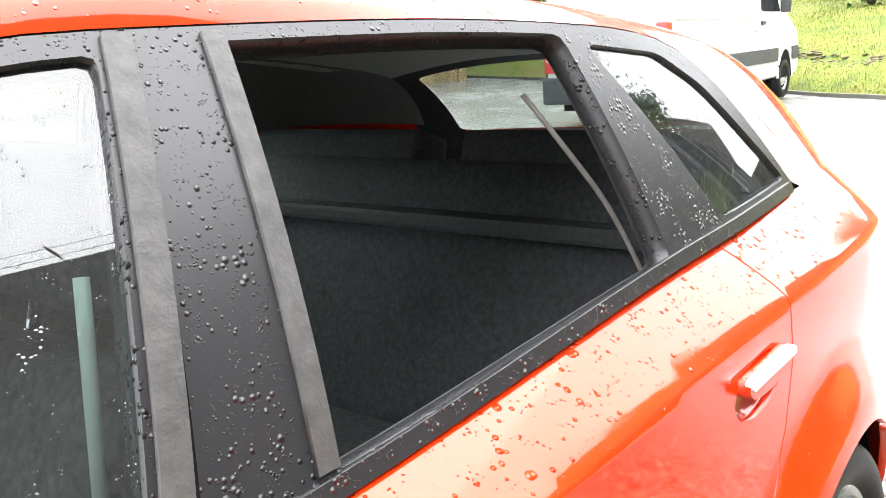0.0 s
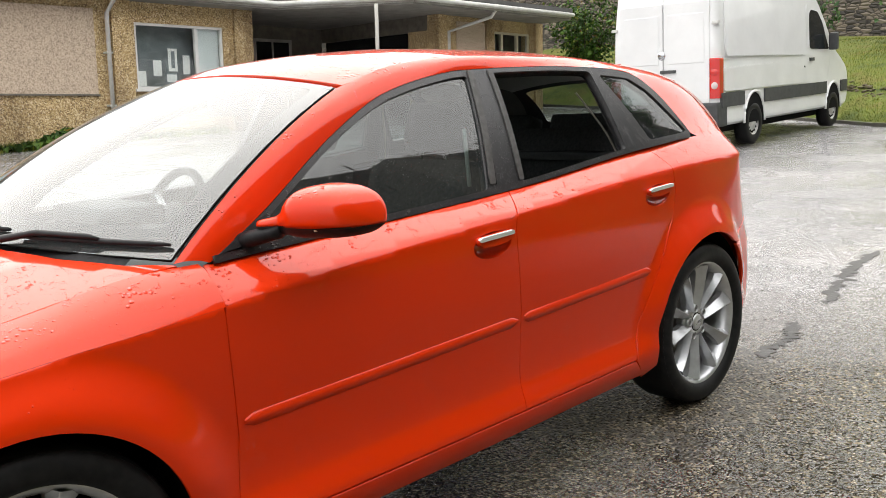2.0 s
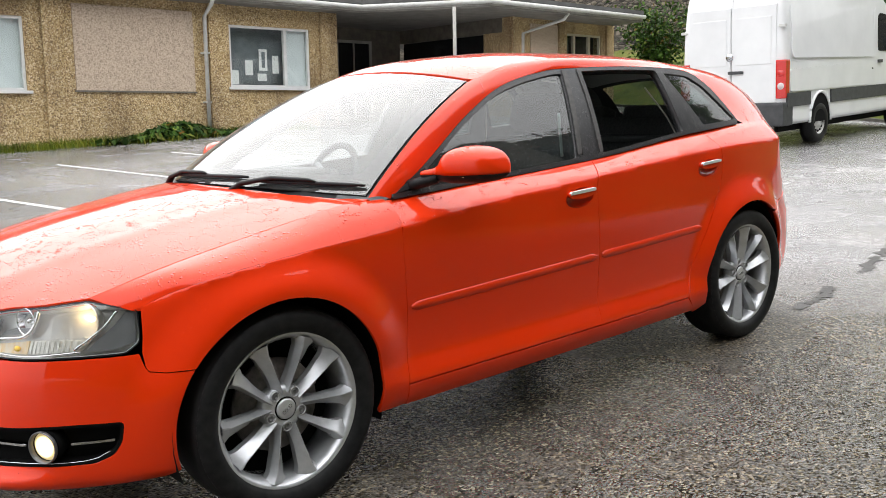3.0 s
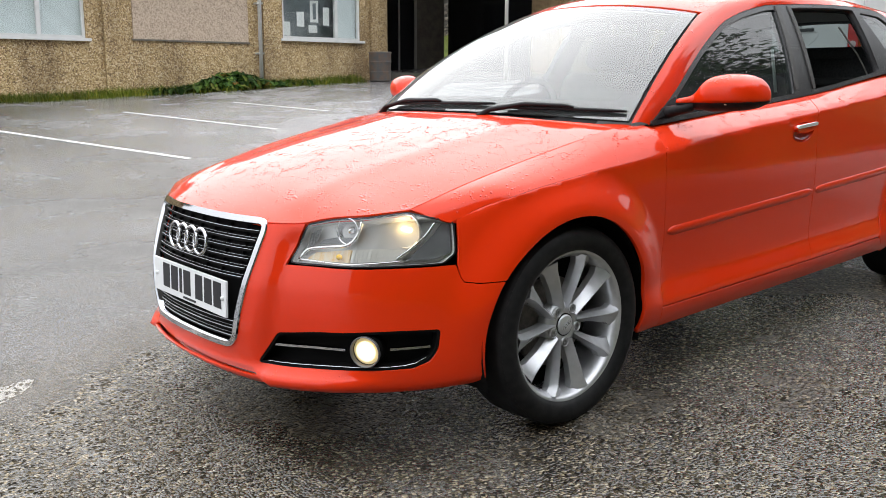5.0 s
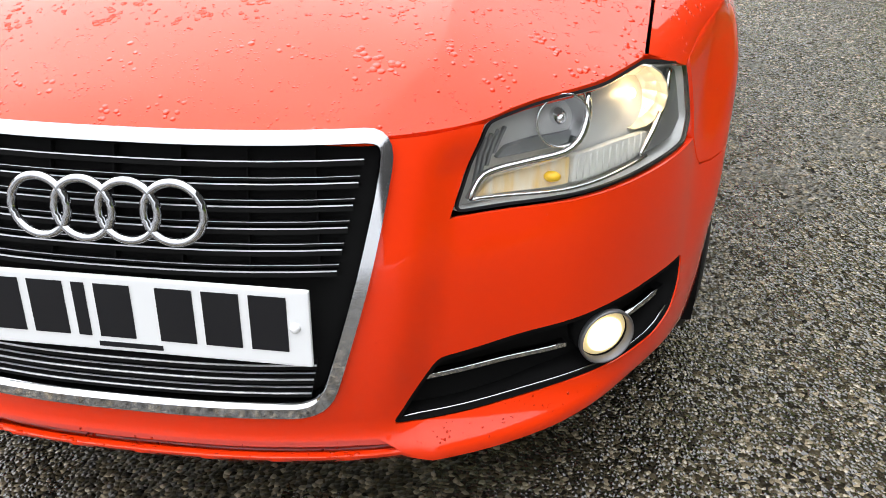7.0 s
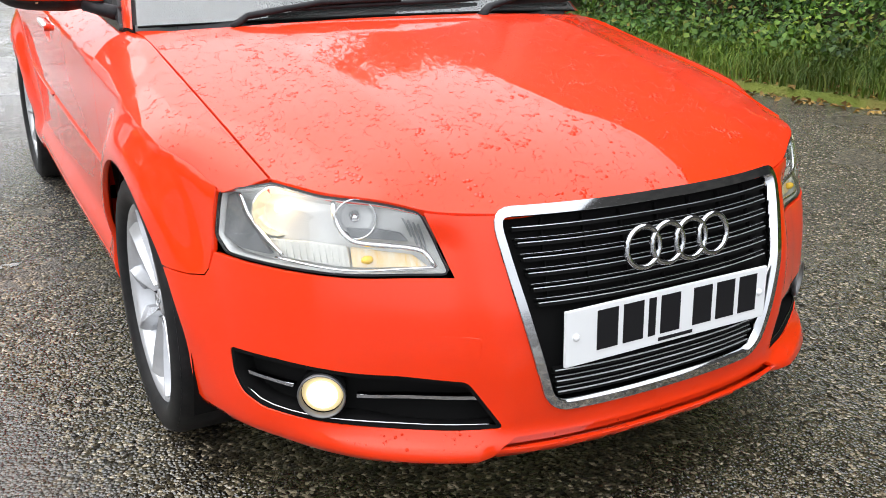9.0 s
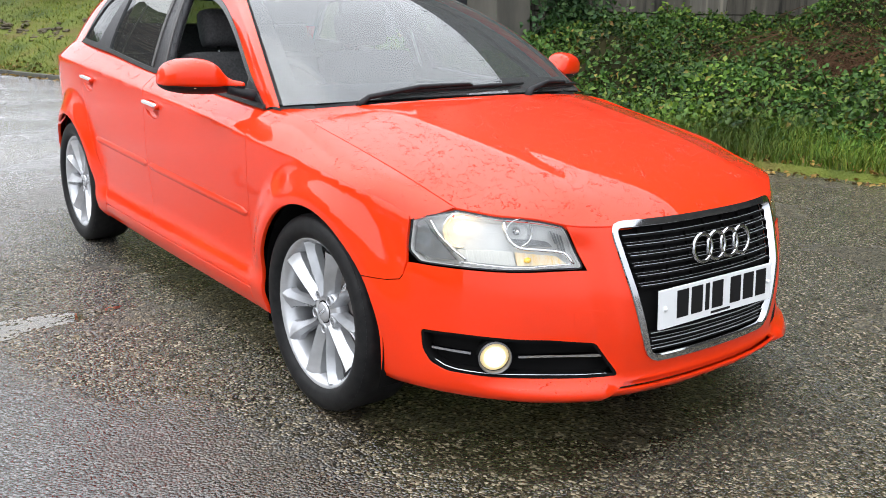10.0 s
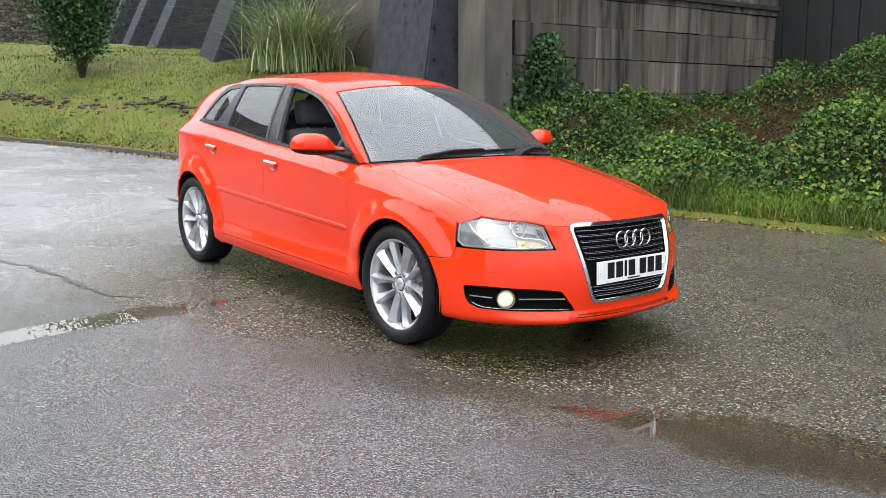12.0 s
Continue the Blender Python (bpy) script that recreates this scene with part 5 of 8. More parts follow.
def tall_tree(x, y, height, radius, seed):
    """A broad tree: trunk, limbs and a ragged crown in clumps."""
    q = np.random.RandomState(seed)
    t = thing("tree", "tall broadleaved tree beyond the high wall", "tree", Matrix.Translation((x, y, 0)), "trees beyond the wall")
    tube("trunk", [(0, 0, -0.3), (0.2, 0.1, height * 0.3), (0.1, 0.3, height * 0.7)], [0.55, 0.42, 0.20], BARK, t, "", 10)
    places = []
    for i in range(26):
        a = 2.4 * i
        z0 = height * q.uniform(0.22, 0.66)
        reach = radius * q.uniform(0.45, 1.0)
        tip = np.array([math.cos(a) * reach, math.sin(a) * reach, min(z0 + height * q.uniform(0.12, 0.32), height * 0.97)])
        tube("limb", [(0.1, 0.1, z0), tuple(tip * np.array([0.5, 0.5, 1]) - np.array([0, 0, 0.6])), tuple(tip)], [0.16, 0.10, 0.03], BARK, t, "", 6)
        for u in (0.55, 0.8, 1.0):
            c = np.array([tip[0] * u, tip[1] * u, z0 + (tip[2] - z0) * u])
            places.append(c + q.normal(size=(300, 3)) * np.array([0.26, 0.26, 0.15]) * radius)
    leaf_mesh("crown", np.vstack(places), (0.0, 0.0, 0.5), 0.34, BUSH_LEAF, "dark green leaves", "", seed + 1, parent=t)
    return t


tall_tree(-27.5, 16.8, 23.0, 4.0, 71)
tall_tree(-32.0, 16.6, 19.5, 2.6, 73)


def site_spot(d, ang):
    """The place d metres from the end of the walk, at a bearing."""
    return 5.08 + d * math.cos(radians(ang)), -3.51 + d * math.sin(radians(ang))


bx, by = site_spot(20.5, 163.0)
shrub("laurel_bush", bx, by, 3.3, 1.25, 12000, 41, "dark green leafy bush with bare forked stems on the grass", 0.088)
bx, by = site_spot(18.3, 150.6)
pz = float(bank_height(bx, by))
pampas = thing("pampas_clump", "arching clump of pale green pampas grass by the wall", "pampas grass", Matrix.Translation((bx, by, pz - 0.05)))
feet = np.random.RandomState(43).normal(0, 0.36, (1300, 3)) * np.array([1, 1, 0.1])
blade_mesh("foliage", feet, 1.75, 1.35, 0.024, PAMPAS, "", "", 44, pampas, 8)
shrub("wall_bush", -24.6, -9.5, 2.6, 1.3, 2600, 47, "green bush at the building's end", 0.16, float(lie(-24.6, -9.5)) + 0.9)
shrub("corner_bush", -20.9, -13.9, 2.6, 1.3, 3600, 57, "leafy green bush beside the building's end", 0.13, None, IVY)
shrub("bank_bush", -22.6, -4.9, 2.6, 1.5, 3600, 49, "green bush below the rubble wall", 0.16)
# ivy on the rubble wall
q = np.random.RandomState(51)
n = 5000
u = q.uniform(0, 1, n)
a_, b_ = CORNER + DIR_L * 34, np.array([-29.0, -9.0])
pp = a_ + (b_ - a_) * (0.55 + 0.30 * u + 0.03 * np.sin(17 * u))[:, None]
tt = q.uniform(0, 1, n) ** 0.8
leaf_mesh("wall_ivy", np.stack([pp[:, 0] + 0.12 + q.normal(0, 0.06, n), pp[:, 1], 2.2 + 3.6 * tt * (0.5 + 0.5 * np.sin(9 * u + 1))], 1), (1.0, 0.2, 0.5), 0.16, IVY, "green ivy hanging on the rubble wall", "ivy", 52)

# low ledge of stones along the bank
q = random.Random(61)
bm = bmesh.new()
for i in range(520):
    s_ = q.uniform(s_of_x(-9.2), s_of_x(-18.6))
    a, b = KERB.at(s_), KERB.at(s_ + 0.4)
    t_ = (b - a) / np.linalg.norm(b - a)
    c = a + np.array([t_[1], -t_[0]]) * (1.18 + 0.10 * math.sin(1.7 * s_) + q.gauss(0, 0.09))
    m_ = Matrix.Translation((c[0], c[1], float(bank_height(c[0], c[1])) - 0.018)) @ Matrix.Rotation(q.uniform(0, 6), 4, "Z") @ Matrix.Diagonal((q.uniform(0.04, 0.15), q.uniform(0.03, 0.09), q.uniform(0.015, 0.05), 1))
    r_ = bmesh.ops.create_icosphere(bm, subdivisions=1, radius=1.0)
    for v_ in r_["verts"]:
        v_.co = m_ @ (v_.co * q.uniform(0.75, 1.1))
tagged(part("ledge_stones", bm, ROCK, None), "low ledge of dark mossy stones in the grass", "stones", kind="stuff")

# ---- markings and water on the asphalt ----
def painted(name, a, b, width, label):
    a, b = np.array(a, float), np.array(b, float)
    n = 24
    t = (b - a) / np.linalg.norm(b - a)
    nr = np.array([-t[1], t[0]]) * width / 2
    v, f = [], []
    for i in range(n + 1):
        c = a + (b - a) * i / n
        for sg in (-1, 1):
            p_ = c + nr * sg
            v.append((p_[0], p_[1], float(lie(*p_)) + 0.004))
    for i in range(n):
        f.append((2 * i, 2 * i + 2, 2 * i + 3, 2 * i + 1))
    return tagged(raw(name, v, f, LINE_PAINT), label, "road marking", "parking bay lines")


for (ax, ay), (bx, by) in BAY_LINES:
    painted("bay_line", (ax, ay), (bx, by), 0.09, "worn white parking bay line on wet asphalt")


def puddle(cx, cy, rx, ry, turn, seed, label, lift=0.0035):
    q = random.Random(seed)
    ph = [q.uniform(0, 6.28) for _ in range(5)]
    ring = []
    for i in range(90):
        a = 2 * math.pi * i / 90
        k = 1 + 0.16 * math.sin(2 * a + ph[0]) + 0.13 * math.sin(3 * a + ph[1]) + 0.08 * math.sin(5 * a + ph[2]) + 0.05 * math.sin(9 * a + ph[3]) + 0.03 * math.sin(17 * a + ph[4])
        x_, y_ = rx * k * math.cos(a), ry * k * math.sin(a)
        c, s_ = math.cos(radians(turn)), math.sin(radians(turn))
        ring.append((cx + x_ * c - y_ * s_, cy + x_ * s_ + y_ * c))
    v = [(x_, y_, float(lie(x_, y_)) + lift) for x_, y_ in ring] + [(cx, cy, float(lie(cx, cy)) + lift)]
    f = [(i, (i + 1) % 90, 90) for i in range(90)]
    ob = raw("puddle", v, f, PUDDLE)
    # shallow at the rim, deepest in the middle
    depth = ob.data.attributes.new("depth", "FLOAT", "POINT")
    depth.data.foreach_set("value", [0.0] * 90 + [1.0])
    return tagged(ob, label, "puddle")


def crack(pts, width, seed):
    """A wet crack in the asphalt, of uneven width."""
    q = random.Random(seed)
    line = smooth_line(pts, 40)
    v, f = [], []
    for i, c in enumerate(line):
        t_ = line[min(i + 1, 39)] - line[max(i - 1, 0)]
        t_ = t_ / np.linalg.norm(t_)
        n_ = np.array([-t_[1], t_[0]])
        c = c + n_ * q.gauss(0, 0.018)
        w_ = width * q.uniform(0.25, 1.0) * min(1, i / 4, (39 - i) / 4)
        for sg in (-1, 1):
            p_ = c + n_ * sg * w_
            v.append((p_[0], p_[1], float(lie(*p_)) + 0.004))
    f = [(2 * i, 2 * i + 2, 2 * i + 3, 2 * i + 1) for i in range(39)]
    return tagged(raw("crack", v, f, WET_CRACK), "dark wet crack in the worn asphalt", "crack", "cracks in the asphalt")


crack([(-1.9, 0.74), (-2.2, 0.73), (-2.6, 0.62)], 0.045, 1)
crack([(-3.0, 0.60), (-3.5, 0.47), (-4.2, 0.33), (-4.7, 0.30)], 0.05, 2)
crack([(-2.6, -2.4), (-1.62, -1.88), (-1.1, -1.80), (-0.62, -1.74), (-0.3, -1.55)], 0.03, 4)
puddle(0.06, -2.05, 0.80, 0.17, 97, 3, "shallow rain puddle reflecting the sky on asphalt")
puddle(3.28, -0.42, 0.80, 0.26, 28, 5, "shallow brown puddle reflecting the car's nose")


# ---- the car ----
car = thing("hatchback_car", "wet bright red five-door hatchback with headlights on", "car", SITE.copy())


def sides():
    return ((1, lambda f: f), (-1, right_of))


def xz(pts):
    """Side places (x, z) as places of the lower body."""
    return [(s_x(x), z) for x, z in pts]


def yz(pts):
    return [(s_y(y, z), z) for y, z in pts]


def arc(cx, cz, r, a0, a1, n=24):
    return [(cx + r * math.cos(radians(a)), cz + r * math.sin(radians(a))) for a in np.linspace(a0, a1, n)]


def arch_angle(i, z):
    cx, cz, r = ARCH[i]
    return math.degrees(math.asin((z - cz) / r))


GRILLE = [(-0.362, 0.707), (0.362, 0.707), (0.274, 0.320), (-0.274, 0.320)]
FOG = [(0.357, 0.290), (0.46, 0.290), (0.59, 0.292), (0.67, 0.292), (0.732, 0.294), (0.757, 0.312), (0.767, 0.345), (0.768, 0.399), (0.71, 0.403), (0.64, 0.402), (0.54, 0.397), (0.418, 0.384)]
grille_out = rounded([(s_y(y, z), z) for y, z in GRILLE], 0.05, 7)
LAMP_LOW = yz([(0.438, 0.591), (0.60, 0.588), (0.757, 0.586)])
s_corner = next(s for s in np.linspace(0.6, 1.3, 400) if band(s, z_top(s))[0] < 1.803)
lamp_top = [(s, z_top(s) - 0.006) for s in np.linspace(s_corner, s_y(0.475, 0.695), 9)]
lamp_l = rounded(LAMP_LOW + [(s_x(1.716), 0.610), (s_x(1.713), 0.694)] + lamp_top, 0.010, 4)
lamp_l = shrunk(dense(lamp_l, 0.02), -0.004)
fog_l = rounded(yz(FOG), 0.012, 4)
fog_r = [(-s, z) for s, z in fog_l]
lip_slot = [(s, 0.2550) for s in np.linspace(-0.375, 0.375, 16)] + [(s, 0.2700) for s in np.linspace(0.345, -0.345, 16)]

DOOR_FRONT = [(0.815, 0.901), (0.828, 0.80), (0.826, 0.71), (0.816, 0.51), (0.826, 0.38), (0.838, 0.287)]
B_GAP = [(-0.245, 0.953), (-0.168, 0.895), (-0.160, 0.85), (-0.176, 0.60), (-0.172, 0.287)]
C_GAP = [(-1.03, 1.024), (-1.055, 0.96), (-1.075, 0.86), (-1.05, 0.76), (-0.985, 0.66), (-0.90, 0.53), (-0.835, 0.42), (-0.79, 0.287)]

# nose: bumper with openings for the grille and the fog lamps
lamp_in_top = lamp_top[-1]
edge = []
for s in np.linspace(0.0, lamp_in_top[0] - 0.007, 12):
    edge.append((s, z_top(s) - 0.001))
low_a = 180 - arch_angle(0, 0.225)
fx, fz, fr = ARCH[0]
front_arc = [(fx + fr * math.cos(radians(a)), fz + fr * math.sin(radians(a))) for a in np.linspace(35.3, -14, 12)]
half_bumper = edge + [(s_y(0.430, 0.584), 0.584), (s_y(0.60, 0.581), 0.581), (s_x(1.718), 0.578), (s_x(1.708), 0.54), (s_x(1.70), 0.527), (s_x(1.66), 0.520)]
half_bumper += xz(front_arc) + [(s_x(1.68), 0.218), (s_x(1.8), 0.215)] + [(s, 0.215) for s in np.linspace(s_x(1.9), 0.03, 10)]
poly = half_bumper + [(-s, z) for s, z in reversed(half_bumper) if s > 0.001]
bumper = panel("front_bumper", poly, band, RED, car, holes=[grille_out, fog_l, fog_r, lip_slot], step=0.020)
panel("lip_slot", lip_slot, raised(band, -0.024), RED, bumper, "shallow recess above the lower lip", step=0.05, gap=-0.004, flange=0)

# bonnet
front_edge = []
for s in np.linspace(0, s_corner, 26):
    p = band(s, z_top(s))
    front_edge.append((float(p[0]), float(p[1])))
side_edge = []
for x in np.linspace(1.76, 0.87, 15):
    side_edge.append((x, float(SHUT_Y(x)) - 0.002))
rear_edge = [(0.885, 0.695), (0.955, 0.64), (1.04, 0.48), (1.085, 0.3), (1.10, 0.12), (1.102, 0)]
half = front_edge + side_edge + rear_edge
poly = half + [(x, -y) for x, y in reversed(half) if y > 0.001]
panel("bonnet", poly, bonnet, RED, car, step=0.02, flange=0.02)

HANDLES = ((0.018, 0.832), (-0.880, 0.872))


def bowl_of(hx, hz):
    return [(s_x(hx - 0.072 - 0.080 * math.cos(a)), hz - 0.016 + 0.006 * (0.072 + 0.080 * math.cos(a)) / 0.144 + 0.037 * math.sin(a)) for a in np.linspace(0, 2 * math.pi, 26, endpoint=False)]


bowls = [bowl_of(*h) for h in HANDLES]
for sgn, side in sides():
    B = side(band)
    # front wing: the flank up to its crease, then the rounded top
    arch_f = [(fx + fr * math.cos(radians(a)), fz + fr * math.sin(radians(a))) for a in np.linspace(35.6, 195, 30)]
    top = [(s_x(x), float(CREASE(x))) for x in np.linspace(1.702, 0.83, 24)]
    wing = top + xz(DOOR_FRONT[1:]) + [(s_x(0.84), 0.215)] + xz([(0.958, 0.215)]) + xz(arch_f)[::-1]
    wing += [(s_x(1.66), 0.520), (s_x(1.70), 0.527), (s_x(1.708), 0.54), (s_x(1.712), 0.578), (s_x(1.706), 0.62)]
    wing_ob = panel("front_wing", wing, B, RED, car, step=0.012, gap=0.001)
    xx = np.linspace(1.725, 0.826, 40)
    low = np.array([band(s_x(x), float(CREASE(x)) - 0.0005) for x in xx])
    xi = np.linspace(1.797, 0.826, 40)
    high = np.stack([xi, SHUT_Y(xi) + 0.002, SHUT_Z(xi) + 0.001], 1)
    swell = np.clip(np.arange(40) / 8, 0, 1) ** 0.8
    wmid = (low + high) / 2 + np.stack([0 * xx, 0.022 * swell, 0.020 * swell], 1)
    fl = np.array([1, sgn, 1])
    strip("wing_top", low * fl, high * fl, wmid * fl, RED, wing_ob, "", 10)
    strip("wing_flange", high * fl, (high + [0, -0.002, -0.03]) * fl, (high + [0, -0.001, -0.015]) * fl, RED, wing_ob, "", 2)
    # doors
    belt_f = [(s_x(x), float(BELT(x)) - 0.002) for x in np.linspace(0.79, -0.23, 12)]
    crease = [(s_x(x), float(CREASE(x))) for x in np.linspace(0.9, -2.0, 60)]
    d1 = panel("front_door", xz(DOOR_FRONT)[::-1] + belt_f + xz(B_GAP), B, RED, car, step=0.016, lines=[crease], holes=[bowls[0]])
    belt_r = [(s_x(x), float(BELT(x)) - 0.002) for x in np.linspace(-0.26, -1.01, 10)]
    d2 = panel("rear_door", xz(B_GAP)[::-1] + belt_r + xz(C_GAP), B, RED, car, step=0.016, lines=[crease], holes=[bowls[1]])
    # sill
    panel("sill", xz([(0.838, 0.284), (-0.79, 0.284), (-0.86, 0.212), (0.838, 0.210)]), B, RED, car, step=0.04)
    # rear quarter
    rx, rz, rr = ARCH[1]
    arch_r = [(rx + rr * math.cos(radians(a)), rz + rr * math.sin(radians(a))) for a in np.linspace(-14, 125, 30)]
    belt_q = [(q_, float(BELT(band(q_, 1.03)[0])) - 0.001) for q_ in np.linspace(s_x(-1.06), TAIL_S, 14)]
    quarter = belt_q + xz([(-1.97, 0.90), (-1.93, 0.70), (-1.78, 0.66), (-1.55, 0.60)]) + xz(arch_r)[::-1] + [(s_x(-0.86), 0.20), (s_x(-0.795), 0.285)] + xz(C_GAP)[::-1][1:]
    panel("rear_quarter", quarter, B, RED, car, step=0.016, lines=[crease])
    lamp_b = panel("tail_lamp", xz([(-1.975, 0.91), (-2.02, 0.72), (-1.945, 0.705), (-1.93, 0.90)]), B, TAIL_RED, car, "red glossy tail lamp lens", off=0.004)
    # side moulding, in two pieces
    for x0, x1, nm, dd in ((0.80, -0.158, "side_moulding", d1), (-0.19, -0.90, "side_moulding", d2)):
        za = lambda x: 0.541 + (0.80 - x) * 0.0295
        mx_ = np.linspace(x0, x1, 40)
        sm_, zm_ = np.array([s_x(x) for x in mx_]), za(mx_)
        hh_ = 0.020 * np.clip(np.minimum(np.arange(40), np.arange(39, -1, -1)) / 1.2 + 0.35, 0, 1)
        fl = np.array([1, sgn, 1])
        lo_, up_e = raised(band, -0.003)(sm_, zm_ - hh_), raised(band, -0.003)(sm_, zm_ + hh_)
        md_ = raised(band, 0.016)(sm_, zm_ + 0.004)
        strip(nm, *((lo_ * fl, up_e * fl, md_ * fl) if sgn > 0 else (up_e * fl, lo_ * fl, md_ * fl)), RED, dd, "", 8)
    # door handles: a bowl with a red grip and a bright strip
    for (hx, hz), dd, bl in zip(HANDLES, (d1, d2), bowls):
        c = np.array(bl).mean(0)

        def dished(s, z, c=c):
            q = ((s - c[0]) / 0.084) ** 2 + ((z - c[1]) / 0.042) ** 2
            return raised(band, 0.0)(s, z) - normals(band, s, z) * (0.028 * np.clip(1 - q, 0, 1) ** 0.6)[..., None]

        panel("handle_bowl", bl, side(dished), RED, dd, "dished recess behind the door handle", step=0.010, gap=-0.001, flange=0)
        at = lambda u, v: (s_x(hx - u), hz + v + 0.006 * u / 0.144)
        grip = [at(-0.003, 0.0), at(0.0, 0.016), at(0.144, 0.016), at(0.148, 0.0), at(0.13, -0.013), at(0.072, -0.018), at(0.015, -0.013)]
        g = panel("door_handle", rounded(grip, 0.012, 4), B, RED, dd, "red pull handle", step=0.010, off=0.016, gap=0, flange=0.020)
        stripe = [at(-0.002, 0.004), at(0.0, 0.0165), at(0.145, 0.0165), at(0.147, 0.004)]
        panel("handle_strip", rounded(stripe, 0.006, 3), B, SKY_METAL, g, "chrome strip along the handle, sky reflection in its pale colour", step=0.02, off=0.021, gap=0, flange=0.012)

# glasshouse sides
DLO = [(0.80, 0.902), (0.66, 0.975), (0.315, 1.172), (0.10, 1.262), (-0.10, 1.305), (-0.25, 1.323), (-0.6, 1.328), (-0.94, 1.316), (-1.11, 1.292), (-1.22, 1.228), (-1.325, 1.122), (-1.392, 1.050)]


dlo_top = [tuple(p) for p in smooth_line(DLO, 44)]
belt_line = [(x, float(BELT(x)) + 0.001) for x in np.linspace(-1.378, 0.79, 24)]
dlo = dlo_top + belt_line
top_z = spline([(x, z) for x, z in dlo_top])


def pane(x0b, x0t, x1b, x1t, inset=0.03, foot=0.028):
    """A window opening: front edge foot and head, rear edge foot and head."""
    lo = [(x, float(BELT(x)) + foot) for x in np.linspace(x1b, x0b, 8)]
    up = []
    for x in np.linspace(x0t, x1t, 16):
        up.append((x, float(top_z(x)) - inset))
    return rounded([p for i, p in enumerate(lo + up)], 0.02, 3)


front_pane = rounded([(0.655, float(BELT(0.655)) + 0.016)] + [(x, float(top_z(x)) - 0.022) for x in np.linspace(0.60, -0.262, 18)] + [(x, float(BELT(x)) + 0.015) for x in np.linspace(-0.158, 0.5, 8)], 0.010, 3)
rear_pane = rounded([(x, float(BELT(x)) + 0.016 - 0.010 * (-x - 0.32)) for x in np.linspace(-0.895, -0.318, 8)] + [(x, float(top_z(x)) - 0.017) for x in np.linspace(-0.376, -0.866, 10)], 0.014, 3)
quarter_pane = rounded([(-1.062, float(BELT(-1.062)) + 0.024), (-0.912, 1.290), (-1.079, 1.272), (-1.17, 1.222), (-1.28, 1.125), (-1.358, 1.060)], 0.018, 4)
for sgn, side in sides():
    U = side(upper)
    frame_ob = panel("window_frame", dlo, U, BLACK_TRIM, car, "black window surround and pillar trim beaded with rain", holes=[front_pane, rear_pane, quarter_pane], step=0.03, flange=0.03)
    if sgn > 0:
        panel("front_side_window", front_pane, U, SIDE_GLASS, car, "closed tinted window beaded with rain", step=0.04, gap=-0.004, flange=0, off=-0.008)
        # the rear window is wound nearly down: a strip of glass stands over the sill
    else:
        panel("rear_side_window", rear_pane, U, SIDE_GLASS, car, "closed tinted window beaded with rain", step=0.04, gap=-0.004, flange=0, off=-0.008)
    panel("quarter_window", quarter_pane, U, SIDE_GLASS, car, "fixed tinted window beaded with rain", step=0.04, gap=-0.004, flange=0, off=-0.006)
    # rubber edges of the two door frames on either side of the pillar
    for xa, xb, wd in ((-0.172, -0.274, 0.026), (-0.305, -0.364, 0.022)):
        panel("frame_rubber", [(xa, 0.975), (xa - wd, 0.976), (xb - wd, 1.318), (xb, 1.318)], U, GREY_RUBBER, car, "grey rubber edge of the door frame", step=0.03, off=0.005, flange=0.006, gap=0)
    # bright-edged weather strip along the belt
    bl = [(x, float(BELT(x)) - 0.004) for x in np.linspace(0.79, -1.365, 40)]
    strip_poly = bl + [(x, z + 0.017) for x, z in reversed(bl)]
    panel("belt_strip", strip_poly, U, BLACK_TRIM, car, "black rubber strip under the windows", step=0.03, off=0.008, flange=0.012, gap=0)
    # B pillar joint between the two doors
    panel("pillar_joint", [(-0.196, 0.972), (-0.202, 0.972), (-0.296, 1.322), (-0.290, 1.322)], U, UNDER, car, "dark gap between the doors", step=0.03, off=0.0025, flange=0, gap=0)
    # roof rail from the windscreen's foot over the doors to the tail
    outer = upper(*np.array(dlo_top).T)
    n = len(outer)
    ks = np.linspace(0, 1, n)
    inner = []
    scr = screen(np.full(30, 1.0), np.linspace(0, 1, 30))
    rf = roof(np.linspace(0.17, -1.62, 40), ROOF_HALF(np.linspace(0.17, -1.62, 40)))
    tl = tail(np.full(16, 1.0), np.linspace(0, 1, 16))
    chain = np.vstack([scr, rf, tl])
    tt = np.concatenate([[0], np.cumsum(np.linalg.norm(np.diff(chain, axis=0), axis=1))])
    key = spline([(0.0, 0.0), (float(np.interp(0.25, ks, ks)) * 0 + 0.31, tt[29]), (0.80, tt[69]), (1.0, tt[-1])])
    inner = np.stack([np.interp(key(ks), tt, chain[:, k]) for k in range(3)], 1)
    m_pt = (outer + inner) / 2
    w = np.linalg.norm(inner - outer, axis=1)[:, None]
    m_pt = m_pt + np.array([0, 0.55, 0.83]) * np.minimum(w, 0.16) * 0.20
    fl = np.array([1, sgn, 1])
    mid_pt = np.array([-0.5, 0.0, 1.0])
    inw = lambda p: p + 0.040 * (mid_pt - p) / np.linalg.norm(mid_pt - p, axis=1)[:, None]
    cut = slice(0, n - 2)
    strip("pillar_trim", inw(outer)[cut] * fl, (inw(inner)[cut] + np.array([0, -0.05, 0])) * fl, inw(m_pt)[cut] * fl, PILLAR_GREY, car, "grey inner pillar trim", 4)
